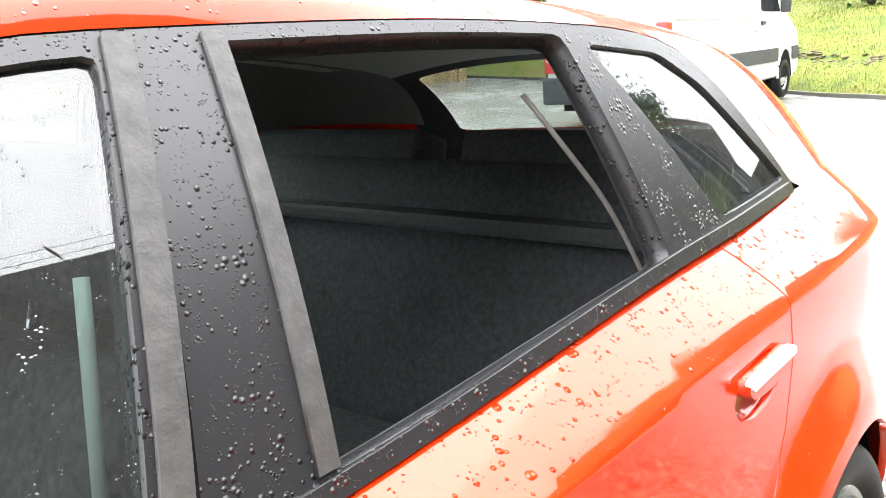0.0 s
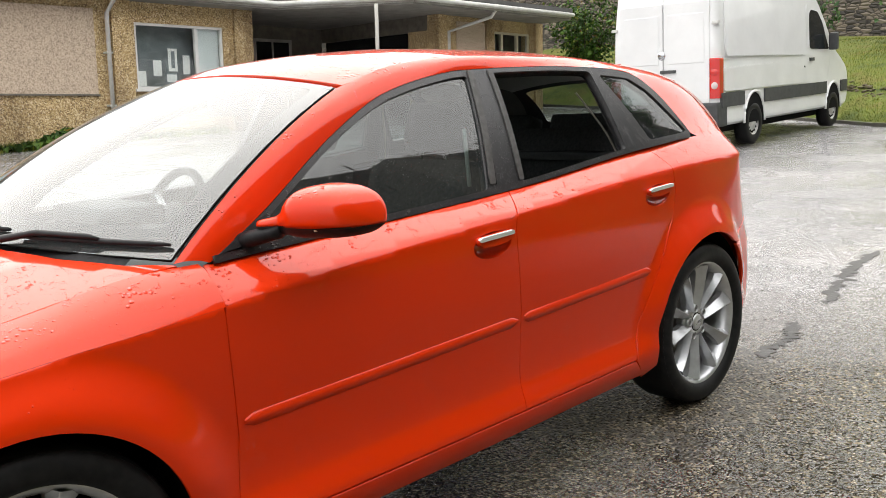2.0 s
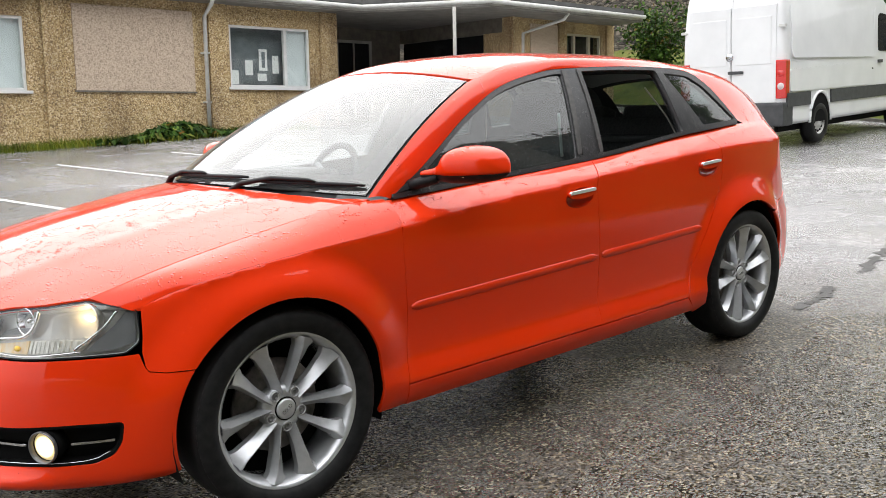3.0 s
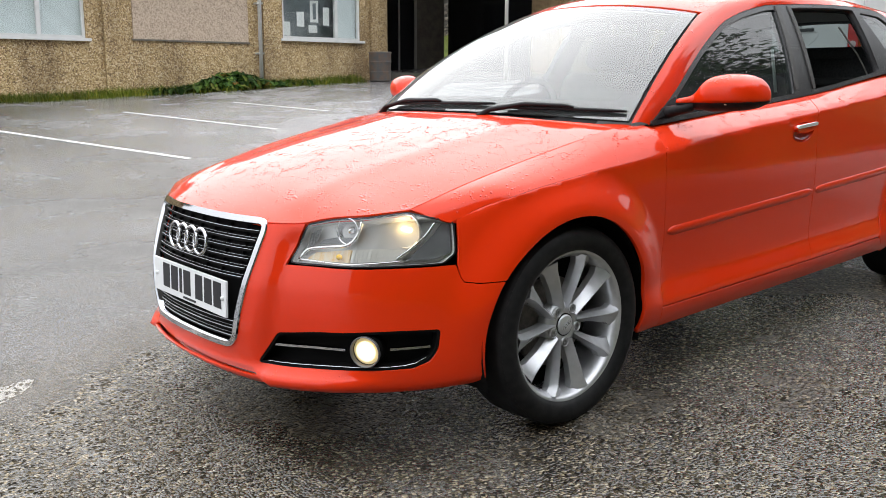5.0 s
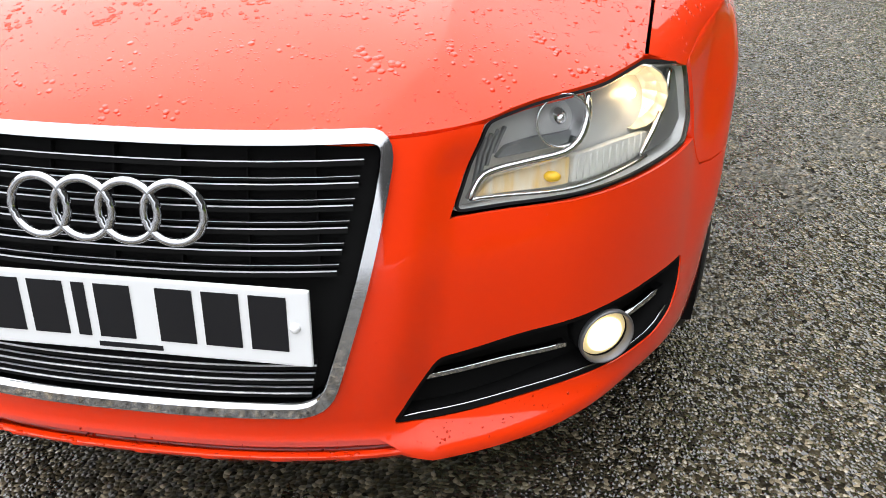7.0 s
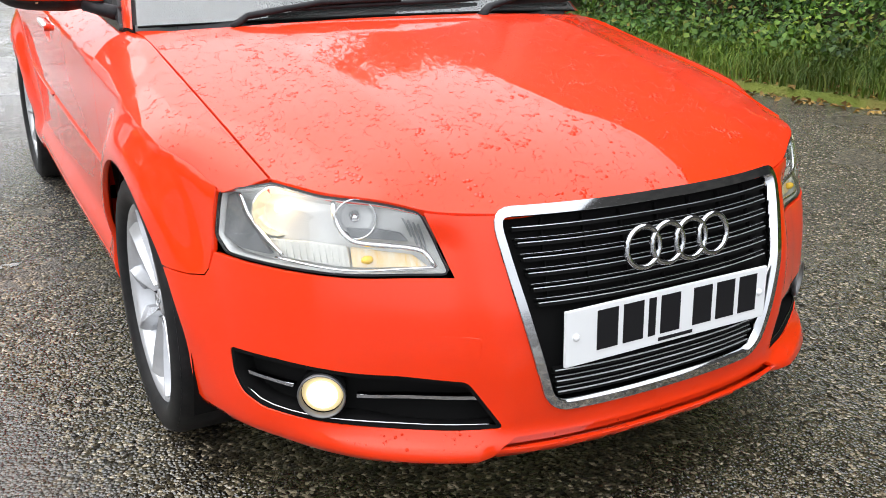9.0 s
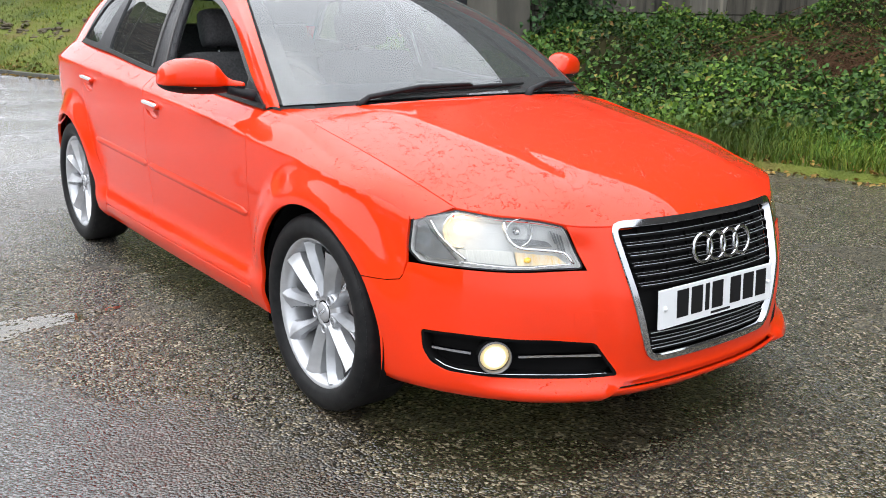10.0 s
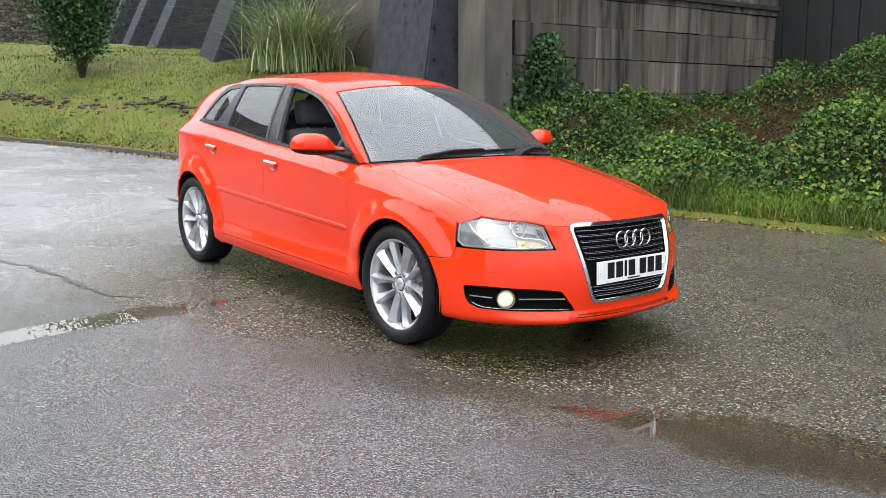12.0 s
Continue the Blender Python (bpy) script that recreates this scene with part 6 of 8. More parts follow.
    panel("frame_lining", dlo_top + [(x, z - 0.075) for x, z in belt_line], side(raised(upper, -0.035)), CABIN, car, "dark inner window frame", holes=[front_pane, rear_pane, quarter_pane], step=0.06, flange=0)
    # the rail runs down into the shoulder of the rear quarter
    kv = np.linspace(0, 1, 13)[:, None, None]
    skin = (1 - kv) ** 2 * outer + 2 * kv * (1 - kv) * m_pt + kv ** 2 * inner
    foot = np.array([band(q_, float(BELT(min(band(q_, 1.03)[0], 0))) - 0.003) for q_ in np.linspace(s_x(DLO[-1][0]), TAIL_S, 13)])
    foot[0] = outer[-1]
    wt = np.clip((np.arange(n) - (n - 13)) / 12, 0, 1) ** 1.4
    skin = skin + (foot - skin[:, -1])[:, None, :] * wt[None, :, None]
    rv = (skin * fl).reshape(-1, 3)
    rf_ = [(j * n + i, j * n + i + 1, (j + 1) * n + i + 1, (j + 1) * n + i) for j in range(12) for i in range(n - 1)]
    if sgn < 0:
        rf_ = [q_[::-1] for q_ in rf_]
    rail = raw("roof_rail", rv, rf_, RED, car, "red roof rail and pillar", True)
    vn = np.array([tuple(q_.vector) for q_ in rail.data.vertex_normals]).reshape(13, n, 3)
    out_w = np.array([0.0, sgn * 0.6, 0.5])
    vn = vn * np.where((vn @ out_w) < 0, -1.0, 1.0)[..., None]
    sq = np.linspace(s_x(DLO[-1][0]), TAIL_S, 13)
    bn = normals(band, sq, np.full(13, 1.02)) * fl
    for k_ in range(6):
        w_ = (1 - k_ / 6) ** 1.5
        vn[:, n - 1 - k_] = vn[:, n - 1 - k_] * (1 - w_) + bn * w_
    vn /= np.linalg.norm(vn, axis=-1)[..., None]
    rail.data.normals_split_custom_set_from_vertices(vn.reshape(-1, 3).tolist())

# windscreen, roof and tailgate
wb = [(u, 0.015) for u in np.linspace(-0.985, 0.985, 20)] + [(u, 0.985) for u in np.linspace(0.985, -0.985, 20)]
win = [(u, 0.12 + 0.02 * abs(u) ** 3) for u in np.linspace(-0.90, 0.90, 20)] + [(u, 0.955) for u in np.linspace(0.90, -0.90, 20)]
win = rounded(win, 0.05, 4)
panel("windscreen", wb, screen, SCREEN_GLASS, car, "clear windscreen reflecting a white sky", step=0.06, gap=0.0, flange=0)
panel("windscreen_border", wb, screen, PRINT_BLACK, car, "black printed border of the windscreen", holes=[win], step=0.05, gap=0.0, flange=0.004, off=-0.004)
rp = []
for u in np.linspace(-1, 1, 21):
    p = screen(u, 1.0)
    rp.append((float(p[0]) - 0.012, float(p[1])))
re = [(float(p[0]) + 0.01, float(p[1])) for p in (tail(u, 0.0) for u in np.linspace(1, -1, 21))]
lf = [(x, float(ROOF_HALF(x)) + 0.002) for x in np.linspace(0.17, -1.60, 24)]
panel("roof", rp + lf + re + [(x, -y) for x, y in reversed(lf)], roof, RED, car, step=0.045, flange=0.012)
tp = [(u, 0.0) for u in np.linspace(-1, 1, 16)] + [(u, 1.0) for u in np.linspace(1, -1, 16)]
tw = rounded([(-0.86, 0.10), (0.86, 0.10), (0.80, 0.86), (-0.80, 0.86)], 0.08, 5)
panel("tailgate", tp, tail, RED, car, holes=[tw], step=0.06, flange=0.0)
panel("tailgate_lining", tp, tail, CABIN, car, "dark tailgate lining", holes=[shrunk(dense(tw, 0.1), 0.02)], step=0.08, flange=0, off=-0.012)
panel("rear_window", tw, tail, REAR_GLASS, car, "tinted rear window", step=0.08, gap=-0.01, flange=0, off=-0.006)
sp = [(s_x(-1.95), 0.70)] + [(s_x(-1.95), 1.0)] + [(s, 1.0) for s in np.linspace(s_x(-2.0), OL, 6)]
tb = [(s_x(-1.72), 0.235)] + xz(arc(*ARCH[1], 190, 128, 14)) + [(s_x(-1.55), 0.592), (s_x(-1.78), 0.65), (s_x(-1.93), 0.69)] + [(s, 0.70) for s in np.linspace(s_x(-2.0), OL - 0.001, 6)] + [(s, 0.22) for s in np.linspace(OL - 0.001, s_x(-1.9), 8)]
for sgn, side in sides():
    panel("rear_bumper_half", tb, side(band), RED, car, step=0.04)
    panel("tailgate_lower_half", [(s_x(-2.0), 0.705), (TAIL_S + 0.002, 1.030), (OL - 0.001, 1.030), (OL - 0.001, 0.705)], side(band), RED, car, step=0.05)

# cover of the towing eye
tow = rounded([(s_y(-0.470, 0.455), 0.430), (s_y(-0.400, 0.455), 0.430), (s_y(-0.398, 0.455), 0.477), (s_y(-0.472, 0.455), 0.477)], 0.006, 4)
panel("towing_cover", tow, band, RED, bumper, "small cover of the towing eye", step=0.02, off=0.0012, gap=0, flange=0.003)

# grille: backing, bright frame, slats
GR = raised(band, -0.030)
grille = panel("grille", shrunk(dense(grille_out, 0.03), -0.004), GR, UNDER, car, "black slatted grille in a chrome frame", step=0.03, flange=0, gap=0)
inner_g = shrunk(dense(grille_out, 0.02), 0.015)
panel("grille_frame", dense(grille_out, 0.02), band, CHROME, grille, "chrome grille surround with raindrops", holes=[inner_g], step=0.010, gap=-0.001, off=0.007, flange=0.03)


def grille_half(z):
    return 0.274 + (z - 0.320) / 0.387 * 0.088 - 0.028


for z, bold in [(z_, 1) for z_ in (0.348, 0.372, 0.396, 0.534, 0.561, 0.588, 0.615, 0.642, 0.669)] + [(z_ + 0.0095, 0) for z_ in (0.348, 0.372, 0.534, 0.561, 0.588, 0.615, 0.642)]:
    w = grille_half(z)
    a, b = s_y(w, z), 0.0030 if bold else 0.0014
    row = [(s, z - b) for s in np.linspace(-a, a, 12)] + [(s, z + b) for s in np.linspace(a, -a, 12)]
    panel("grille_slat", row, band, UNDER, grille, step=0.08, off=-0.008 if bold else -0.013, flange=0.02, gap=0)
    row = [(s, z + b + 0.0002) for s in np.linspace(-a, a, 12)] + [(s, z + b + (0.0017 if bold else 0.0008)) for s in np.linspace(a, -a, 12)]
    panel("slat_edge", row, band, ALLOY, grille, "thin bright slat edge", step=0.08, off=-0.007 if bold else -0.012, flange=0.003, gap=0)

for y in np.arange(-0.27, 0.28, 0.09):
    rib = [(s_y(y, 0.55) if y > 0 else -s_y(-y, 0.55), 0.548), (s_y(abs(y) + 0.0025, 0.55) * (1 if y > 0 else -1), 0.548)]
    rib = sorted({p[0] for p in rib})
    row = [(rib[0], 0.535), (rib[1], 0.535), (rib[1], 0.688), (rib[0], 0.688)]
    panel("grille_rib", row, band, UNDER, grille, step=0.08, off=-0.018, flange=0.01, gap=0)

# badge: four interlaced rings
for i in range(4):
    y = -0.080 + 0.0595 * i
    ring = []
    for a in np.linspace(0, 2 * math.pi, 56, endpoint=False):
        ring.append((2.172, y + 0.0385 * math.cos(a), 0.620 + 0.0385 * math.sin(a)))
        ring[-1] = (2.166 - 0.16 * (ring[-1][2] - 0.620) - 0.2 * ring[-1][1] ** 2, ring[-1][1], ring[-1][2])
    tube("badge_ring", ring, 0.0058, CHROME, grille, "chrome ring", 10, True)

# number plate with plain bars
pm = pose(2.171, 0.004, 0.468, 0, -4.0, 0)
plate = part("number_plate", box(bmesh.new(), (-0.004, -0.26, -0.0555), (0.004, 0.26, 0.0555), pm, 0.003), PLATE_WHITE, car, "white number plate with black bars")
cy = -0.188
for i in range(7):
    w = 0.018 if i == 2 else 0.050
    part("plate_bar", box(bmesh.new(), (0.0041, cy, -0.034), (0.0052, cy + w, 0.045), pm, 0.0), PLATE_BLACK, plate)
    cy += w + (0.013 if i != 3 else 0.035)
part("plate_bar", box(bmesh.new(), (0.0041, -0.035, -0.049), (0.0052, 0.055, -0.042), pm, 0.0), PLATE_BLACK, plate)
for y in (-0.237, 0.24):
    bm = bmesh.new()
    bmesh.ops.create_uvsphere(bm, u_segments=12, v_segments=8, radius=0.0075, matrix=pm @ Matrix.Translation((0.004, y, 0.002)))
    part("plate_screw", bm, PLATE_WHITE, plate, "white screw cap", True)

# headlamps and fog lamps
for sgn, side in sides():
    B = side(band)
    lamp = panel("headlamp", lamp_l, side(raised(band, -0.045)), LAMP_GREY, car, "lit headlamp behind a clear wet lens", step=0.03, flange=0, gap=0)
    # black rim and side walls
    inner_l = shrunk(lamp_l, 0.0035)
    panel("lamp_rim", dense(lamp_l, 0.02), B, PLATE_BLACK, lamp, "black lamp seal", holes=[inner_l], step=0.02, gap=0.0, off=-0.004, flange=0.006)
    panel("lamp_wall", dense(lamp_l, 0.02), B, LAMP_GREY, lamp, "grey lamp side wall", holes=[inner_l], step=0.02, gap=0.0, off=-0.011, flange=0.036)
    panel("lamp_lens", inner_l, B, LAMP_GLASS, lamp, "clear lens", step=0.03, gap=0.0, flange=0, off=-0.003)
    # two round reflectors, the outer one lit by its bulb
    for y, z, r, lit in ((0.697, 0.683, 0.048, True), (0.578, 0.687, 0.037, False)):
        c = band(s_y(y, z), z)
        n = normals(band, np.array([s_y(y, z)]), np.array([z]))[0]
        c = Vector(c - (0.040 if lit else 0.030) * n)
        axis = Vector((0.93, 0.35, 0.05)).normalized()
        mm = Matrix.Translation(c) @ axis.to_track_quat("Z", "Y").to_matrix().to_4x4()
        if sgn < 0:
            mm = Matrix.Diagonal((1, -1, 1, 1)) @ mm
        prof = [(r * 1.05, 0.012), (r, 0.014), (r * 0.97, 0.008), (r * 0.86, -0.008), (r * 0.62, -0.024), (r * 0.34, -0.034), (r * 0.15, -0.037), (0.0005, -0.037)]
        bowl = lathe("lamp_reflector", prof, LIT_BOWL if lit else LAMP_SILVER, lamp, "lit faceted reflector bowl" if lit else "round chrome reflector", 16 if lit else 36, "z", mm)
        if lit:
            bowl.data.polygons.foreach_set("use_smooth", [False] * len(bowl.data.polygons))
        bm = bmesh.new()
        bmesh.ops.create_uvsphere(bm, u_segments=14, v_segments=10, radius=0.0085 if lit else 0.012, matrix=mm @ Matrix.Translation((0, 0, -0.014)) @ Matrix.Diagonal((1, 1, 1.7, 1)))
        part("bulb", bm, BULB if lit else LAMP_SILVER, lamp, "glowing bulb" if lit else "unlit bulb", True)
        if lit:
            beam = bpy.data.lights.new("headlamp_light", "POINT")
            beam.energy, beam.color, beam.shadow_soft_size = LAMP_POWER, (1.0, 0.69, 0.30), 0.012
            filament = new("headlamp_light", beam)
            filament.parent = lamp
            filament.matrix_basis = mm @ Matrix.Translation((0, 0.012, 0.012))
    # cowls round the bowls: a pale one above, a dark shelf under the inner bowl
    shelf = rounded(yz([(0.492, 0.640), (0.590, 0.652), (0.596, 0.668), (0.545, 0.664), (0.505, 0.652)]), 0.003, 3)
    panel("lamp_shelf", shelf, side(raised(band, -0.030)), SHELF_GREY, lamp, "dark grey shelf under the inner reflector", step=0.02, gap=0, flange=0.012)
    for k_ in range(4):
        y_ = 0.462 + 0.008 * k_
        rb = yz([(y_, 0.612 + 0.012 * k_), (y_ + 0.003, 0.612 + 0.012 * k_), (y_ + 0.018, 0.668 + 0.006 * k_), (y_ + 0.015, 0.668 + 0.006 * k_)])
        panel("lamp_rib", rb, side(raised(band, -0.022)), SHELF_GREY, lamp, "", step=0.03, gap=0, flange=0.008)
    fill = [(s_x(1.716), 0.692), (s_x(1.700), 0.692), (s_x(1.700), float(CREASE(1.70)) + 0.008), (s_corner, z_top(s_corner) + 0.004)]
    panel("lamp_surround", fill, side(raised(band, -0.004)), RED, lamp, "red body edge above the lamp", step=0.02, gap=0, flange=0.012)
    # lower strip: indicator behind clear plastic, ribbed clear part, and the bright curved bezels over it
    ind = rounded(yz([(0.468, 0.600), (0.592, 0.597), (0.592, 0.633), (0.490, 0.622)]), 0.004, 3)
    panel("indicator", ind, side(raised(band, -0.026)), PEACH, lamp, "clear indicator reflector, its bulb's orange reflection in the colour", step=0.02, gap=0, flange=0.016)
    bm = bmesh.new()
    bc = Vector(raised(band, -0.020)(s_y(0.565, 0.612), 0.612) * np.array([1, sgn, 1]))
    bmesh.ops.create_uvsphere(bm, u_segments=12, v_segments=8, radius=0.008, matrix=Matrix.Translation(bc) @ Matrix.Diagonal((1, 1.5, 1, 1)))
    part("indicator_bulb", bm, AMBER, lamp, "amber indicator bulb", True)
    rib = rounded(yz([(0.596, 0.597), (0.700, 0.600), (0.712, 0.626), (0.66, 0.634), (0.598, 0.634)]), 0.004, 3)
    panel("clear_strip", rib, side(raised(band, -0.024)), RIBBED, lamp, "ribbed clear lamp strip", step=0.02, gap=0, flange=0.016)
    for k_ in range(11):
        y_ = 0.602 + 0.0095 * k_
        fl_y = yz([(y_, 0.600), (y_ + 0.003, 0.600), (y_ + 0.004, 0.630), (y_ + 0.001, 0.630)])
        panel("flute", fl_y, side(raised(band, -0.021)), RIBBED, lamp, "", step=0.03, gap=0, flange=0.004)
    fl = np.array([1, sgn, 1])
    for line, rad in (([(0.455, 0.600), (0.472, 0.628), (0.53, 0.637), (0.580, 0.643), (0.600, 0.660), (0.607, 0.688), (0.603, 0.716)], 0.0055), ([(0.455, 0.600), (0.50, 0.597), (0.60, 0.592), (0.70, 0.597)], 0.003), ([(0.690, 0.604), (0.712, 0.636), (0.727, 0.675), (0.729, 0.700)], 0.0045)):
        ln_pts = [raised(band, -0.014)(s_y(y, z), z) * fl for y, z in smooth_line(line, 22)]
        tube("lamp_bezel", ln_pts, rad, LAMP_SILVER, lamp, "curved chrome bezel", 8)
    corner = rounded(yz([(0.708, 0.599), (0.746, 0.597)]) + [(s_x(1.722), 0.610), (s_x(1.720), 0.688)] + yz([(0.738, 0.700), (0.736, 0.668), (0.722, 0.632)]), 0.003, 3)
    panel("lamp_corner", corner, side(raised(band, -0.020)), SHELF_GREY, lamp, "dark outer corner of the lamp", step=0.02, gap=0, flange=0.01)
    # fog lamp opening
    fog = panel("fog_lamp", fog_l, side(raised(band, -0.05)), UNDER, car, "lit fog lamp in a black opening with a chrome bar", step=0.03, gap=-0.003, flange=0)
    panel("opening_wall", fog_l, B, PRINT_BLACK, fog, "black opening edge", holes=[shrunk(dense(fog_l, 0.02), 0.006)], step=0.02, gap=-0.0005, off=-0.002, flange=0.05)
    for y0, y1 in ((0.388, 0.600), (0.696, 0.758)):
        zl = lambda y: 0.341 + 0.008 * (y - 0.39) / 0.36
        rail = [(s_y(y, zl(y)), zl(y) - 0.0034) for y in np.linspace(y0, y1, 6)] + [(s_y(y, zl(y)), zl(y) + 0.0034) for y in np.linspace(y1, y0, 6)]
        panel("chrome_bar", rail, side(raised(band, -0.016)), CHROME, fog, "chrome bar", step=0.03, gap=0, flange=0.014)
    ledge = [raised(band, -0.006)(s_y(y, z), z) * fl for y, z in smooth_line([(0.372, 0.296), (0.46, 0.2965), (0.59, 0.2985), (0.68, 0.2985), (0.728, 0.302), (0.752, 0.322)], 20)]
    tube("opening_edge", ledge, 0.0022, CHROME, fog, "thin bright lower edge", 6)
    cz = 0.347
    c = Vector(band(s_y(0.650, cz), cz))
    mm = Matrix.Translation(c + Vector((0.000, 0.000, 0))) @ Vector((0.86, 0.50, 0.0)).normalized().to_track_quat("Z", "Y").to_matrix().to_4x4()
    if sgn < 0:
        mm = Matrix.Diagonal((1, -1, 1, 1)) @ mm
    lathe("fog_ring", [(0.0400, -0.012), (0.0455, -0.004), (0.0460, 0.003), (0.0445, 0.006), (0.0425, 0.005), (0.0400, -0.008)], ALLOY_DARK, fog, "dark silver ring of the fog lamp", 32, "z", mm)
    lathe("fog_housing", [(0.036, -0.05), (0.043, -0.05), (0.0445, -0.005), (0.040, -0.012)], PRINT_BLACK, fog, "black housing behind the ring", 32, "z", mm)
    lathe("fog_lens", [(0.0395, -0.012), (0.034, -0.008), (0.02, -0.005), (0.0005, -0.004)], FOG_GLOW, fog, "glowing fog lamp lens", 32, "z", mm)
    lathe("fog_core", [(0.030, -0.0055), (0.014, -0.003), (0.0005, -0.002)], FOG_CORE, fog, "bright middle of the fog lamp", 24, "z", mm)

# door mirrors: a tall rounded shell, its red foot drawn out towards the door
MIRROR_TOP = spline([(0.755, 0.985), (0.79, 0.994), (0.808, 1.012), (0.832, 1.045), (0.86, 1.060), (0.90, 1.065), (0.94, 1.062), (0.975, 1.050), (0.995, 1.032), (1.008, 1.002), (1.012, 0.982)])
MIRROR_LOW = spline([(0.755, 0.958), (0.80, 0.946), (0.85, 0.938), (0.92, 0.940), (0.975, 0.949), (1.0, 0.962), (1.008, 0.970), (1.012, 0.978)])
MIRROR_DEPTH = spline([(0.755, 0.20), (0.80, 0.45), (0.83, 0.80), (0.87, 0.98), (0.92, 1.0), (0.97, 0.92), (0.995, 0.72), (1.008, 0.42), (1.012, 0.10)])


def mirror_shell(name, sgn, z_from, z_to, swell, material, parent, label):
    """The part of a mirror's housing between two heights, as rings from the door outwards."""
    verts, faces, n = [], [], 32
    ys = np.concatenate([np.linspace(0.755, 0.97, 24), np.linspace(0.976, 1.012, 12)])
    for y in ys:
        lo, hi, deep = float(MIRROR_LOW(y)), float(MIRROR_TOP(y)), float(MIRROR_DEPTH(y)) * swell
        cx = 0.566 - 0.36 * (y - 0.89) + 0.05 * smooth(0.83, 0.76, y)
        for k in range(n):
            a = 2 * math.pi * k / n
            cu, su = math.cos(a), math.sin(a)
            cu, su = math.copysign(abs(cu) ** 0.8, cu), math.copysign(abs(su) ** 0.72, su)
            x = cx + deep * (0.095 if cu > 0 else 0.052) * cu
            z = (lo + hi) / 2 + (hi - lo) / 2 * su
            verts.append((x, sgn * y, min(max(z, z_from), z_to)))
    for i in range(len(ys) - 1):
        for k in range(n):
            q = [i * n + k, i * n + (k + 1) % n, (i + 1) * n + (k + 1) % n, (i + 1) * n + k]
            faces.append(q if sgn > 0 else q[::-1])
    faces += [list(range(n)), list(range((len(ys) - 1) * n, len(ys) * n))]
    bm = bmesh.new()
    vs = [bm.verts.new(c) for c in verts]
    for q in faces:
        bm.faces.new([vs[k] for k in q])
    bmesh.ops.recalc_face_normals(bm, faces=bm.faces[:])
    return part(name, bm, material, parent, label, True)


for sgn, side in sides():
    mir = mirror_shell("door_mirror", sgn, 0.971, 1.2, 1.0, RED, car, "red door mirror with black foot, beaded with rain")
    mirror_shell("mirror_base", sgn, 0.9, 0.973, 0.965, BLACK_PLASTIC, mir, "black lower shell")
    strip_pts = [(0.566 + 0.086 * math.cos(a) - 0.046 * math.sin(a), sgn * (0.890 + 0.106 * math.sin(a)), 0.966) for a in np.linspace(0.25, 0.8, 10)]
    tube("mirror_indicator", strip_pts, 0.0025, PEACH, mir, "thin pale amber indicator strip", 8)
    tube("mirror_arm", [(0.70, sgn * 0.70, 0.930), (0.685, sgn * 0.74, 0.942), (0.645, sgn * 0.80, 0.958)], [0.032, 0.026, 0.022], BLACK_PLASTIC, mir, "black mirror arm", 12, squash=0.75)
    tri = [(0.775, 0.915), (0.66, 0.975), (0.625, 0.985), (0.625, 0.935)]
    panel("mirror_sail", tri, side(upper), BLACK_PLASTIC, mir, "black corner plate", off=0.01, gap=0, step=0.04)

# wipers and cowl
cowl_pts = [(0.985, 0.62, 0.905), (1.04, 0.5, 0.922), (1.08, 0.25, 0.928), (1.09, 0, 0.93), (1.08, -0.25, 0.928), (1.04, -0.5, 0.922), (0.985, -0.62, 0.905)]
a = np.array(cowl_pts) + np.array([0.03, 0, -0.030])
b = np.array(cowl_pts) + np.array([-0.06, 0, 0.022])
strip("cowl_panel", a, b, (a + b) / 2 + np.array([0, 0, -0.015]), BLACK_PLASTIC, car, "black cowl under the windscreen", 3)
for y0, ym, y1 in ((-0.46, -0.06, 0.225), (0.215, 0.50, 0.675)):
    w = thing("wiper", "", "", None)
    w.parent = car
    w.name = "wiper"

    def lay(y, v, lift):
        q = screen(y / 0.70, v)
        return tuple(q + normals(screen, np.array([y / 0.70]), np.array([v]))[0] * lift)

    bl_ = [lay(y, 0.040 + 0.020 * k, 0.010) for k, y in zip(np.linspace(0, 1, 9), np.linspace(y0 + 0.07, y1, 9))]
    tube("wiper_blade", bl_, [0.005] + [0.0085] * 7 + [0.005], BLACK_PLASTIC, w, "black rubber wiper blade", 8, squash=0.8)
    arm = [lay(y0 - 0.02, -0.02, 0.006), lay(y0 + 0.02, 0.012, 0.018), lay((y0 + ym) / 2, 0.045, 0.027), lay(ym, 0.052, 0.024), lay(ym + 0.02, 0.053, 0.016)]
    tube("wiper_arm", arm, [0.016, 0.014, 0.011, 0.009, 0.006], BLACK_PLASTIC, w, "black wiper arm", 8, squash=0.7)

# wheels
TYRE_R, RIM_R = 0.314, 0.242


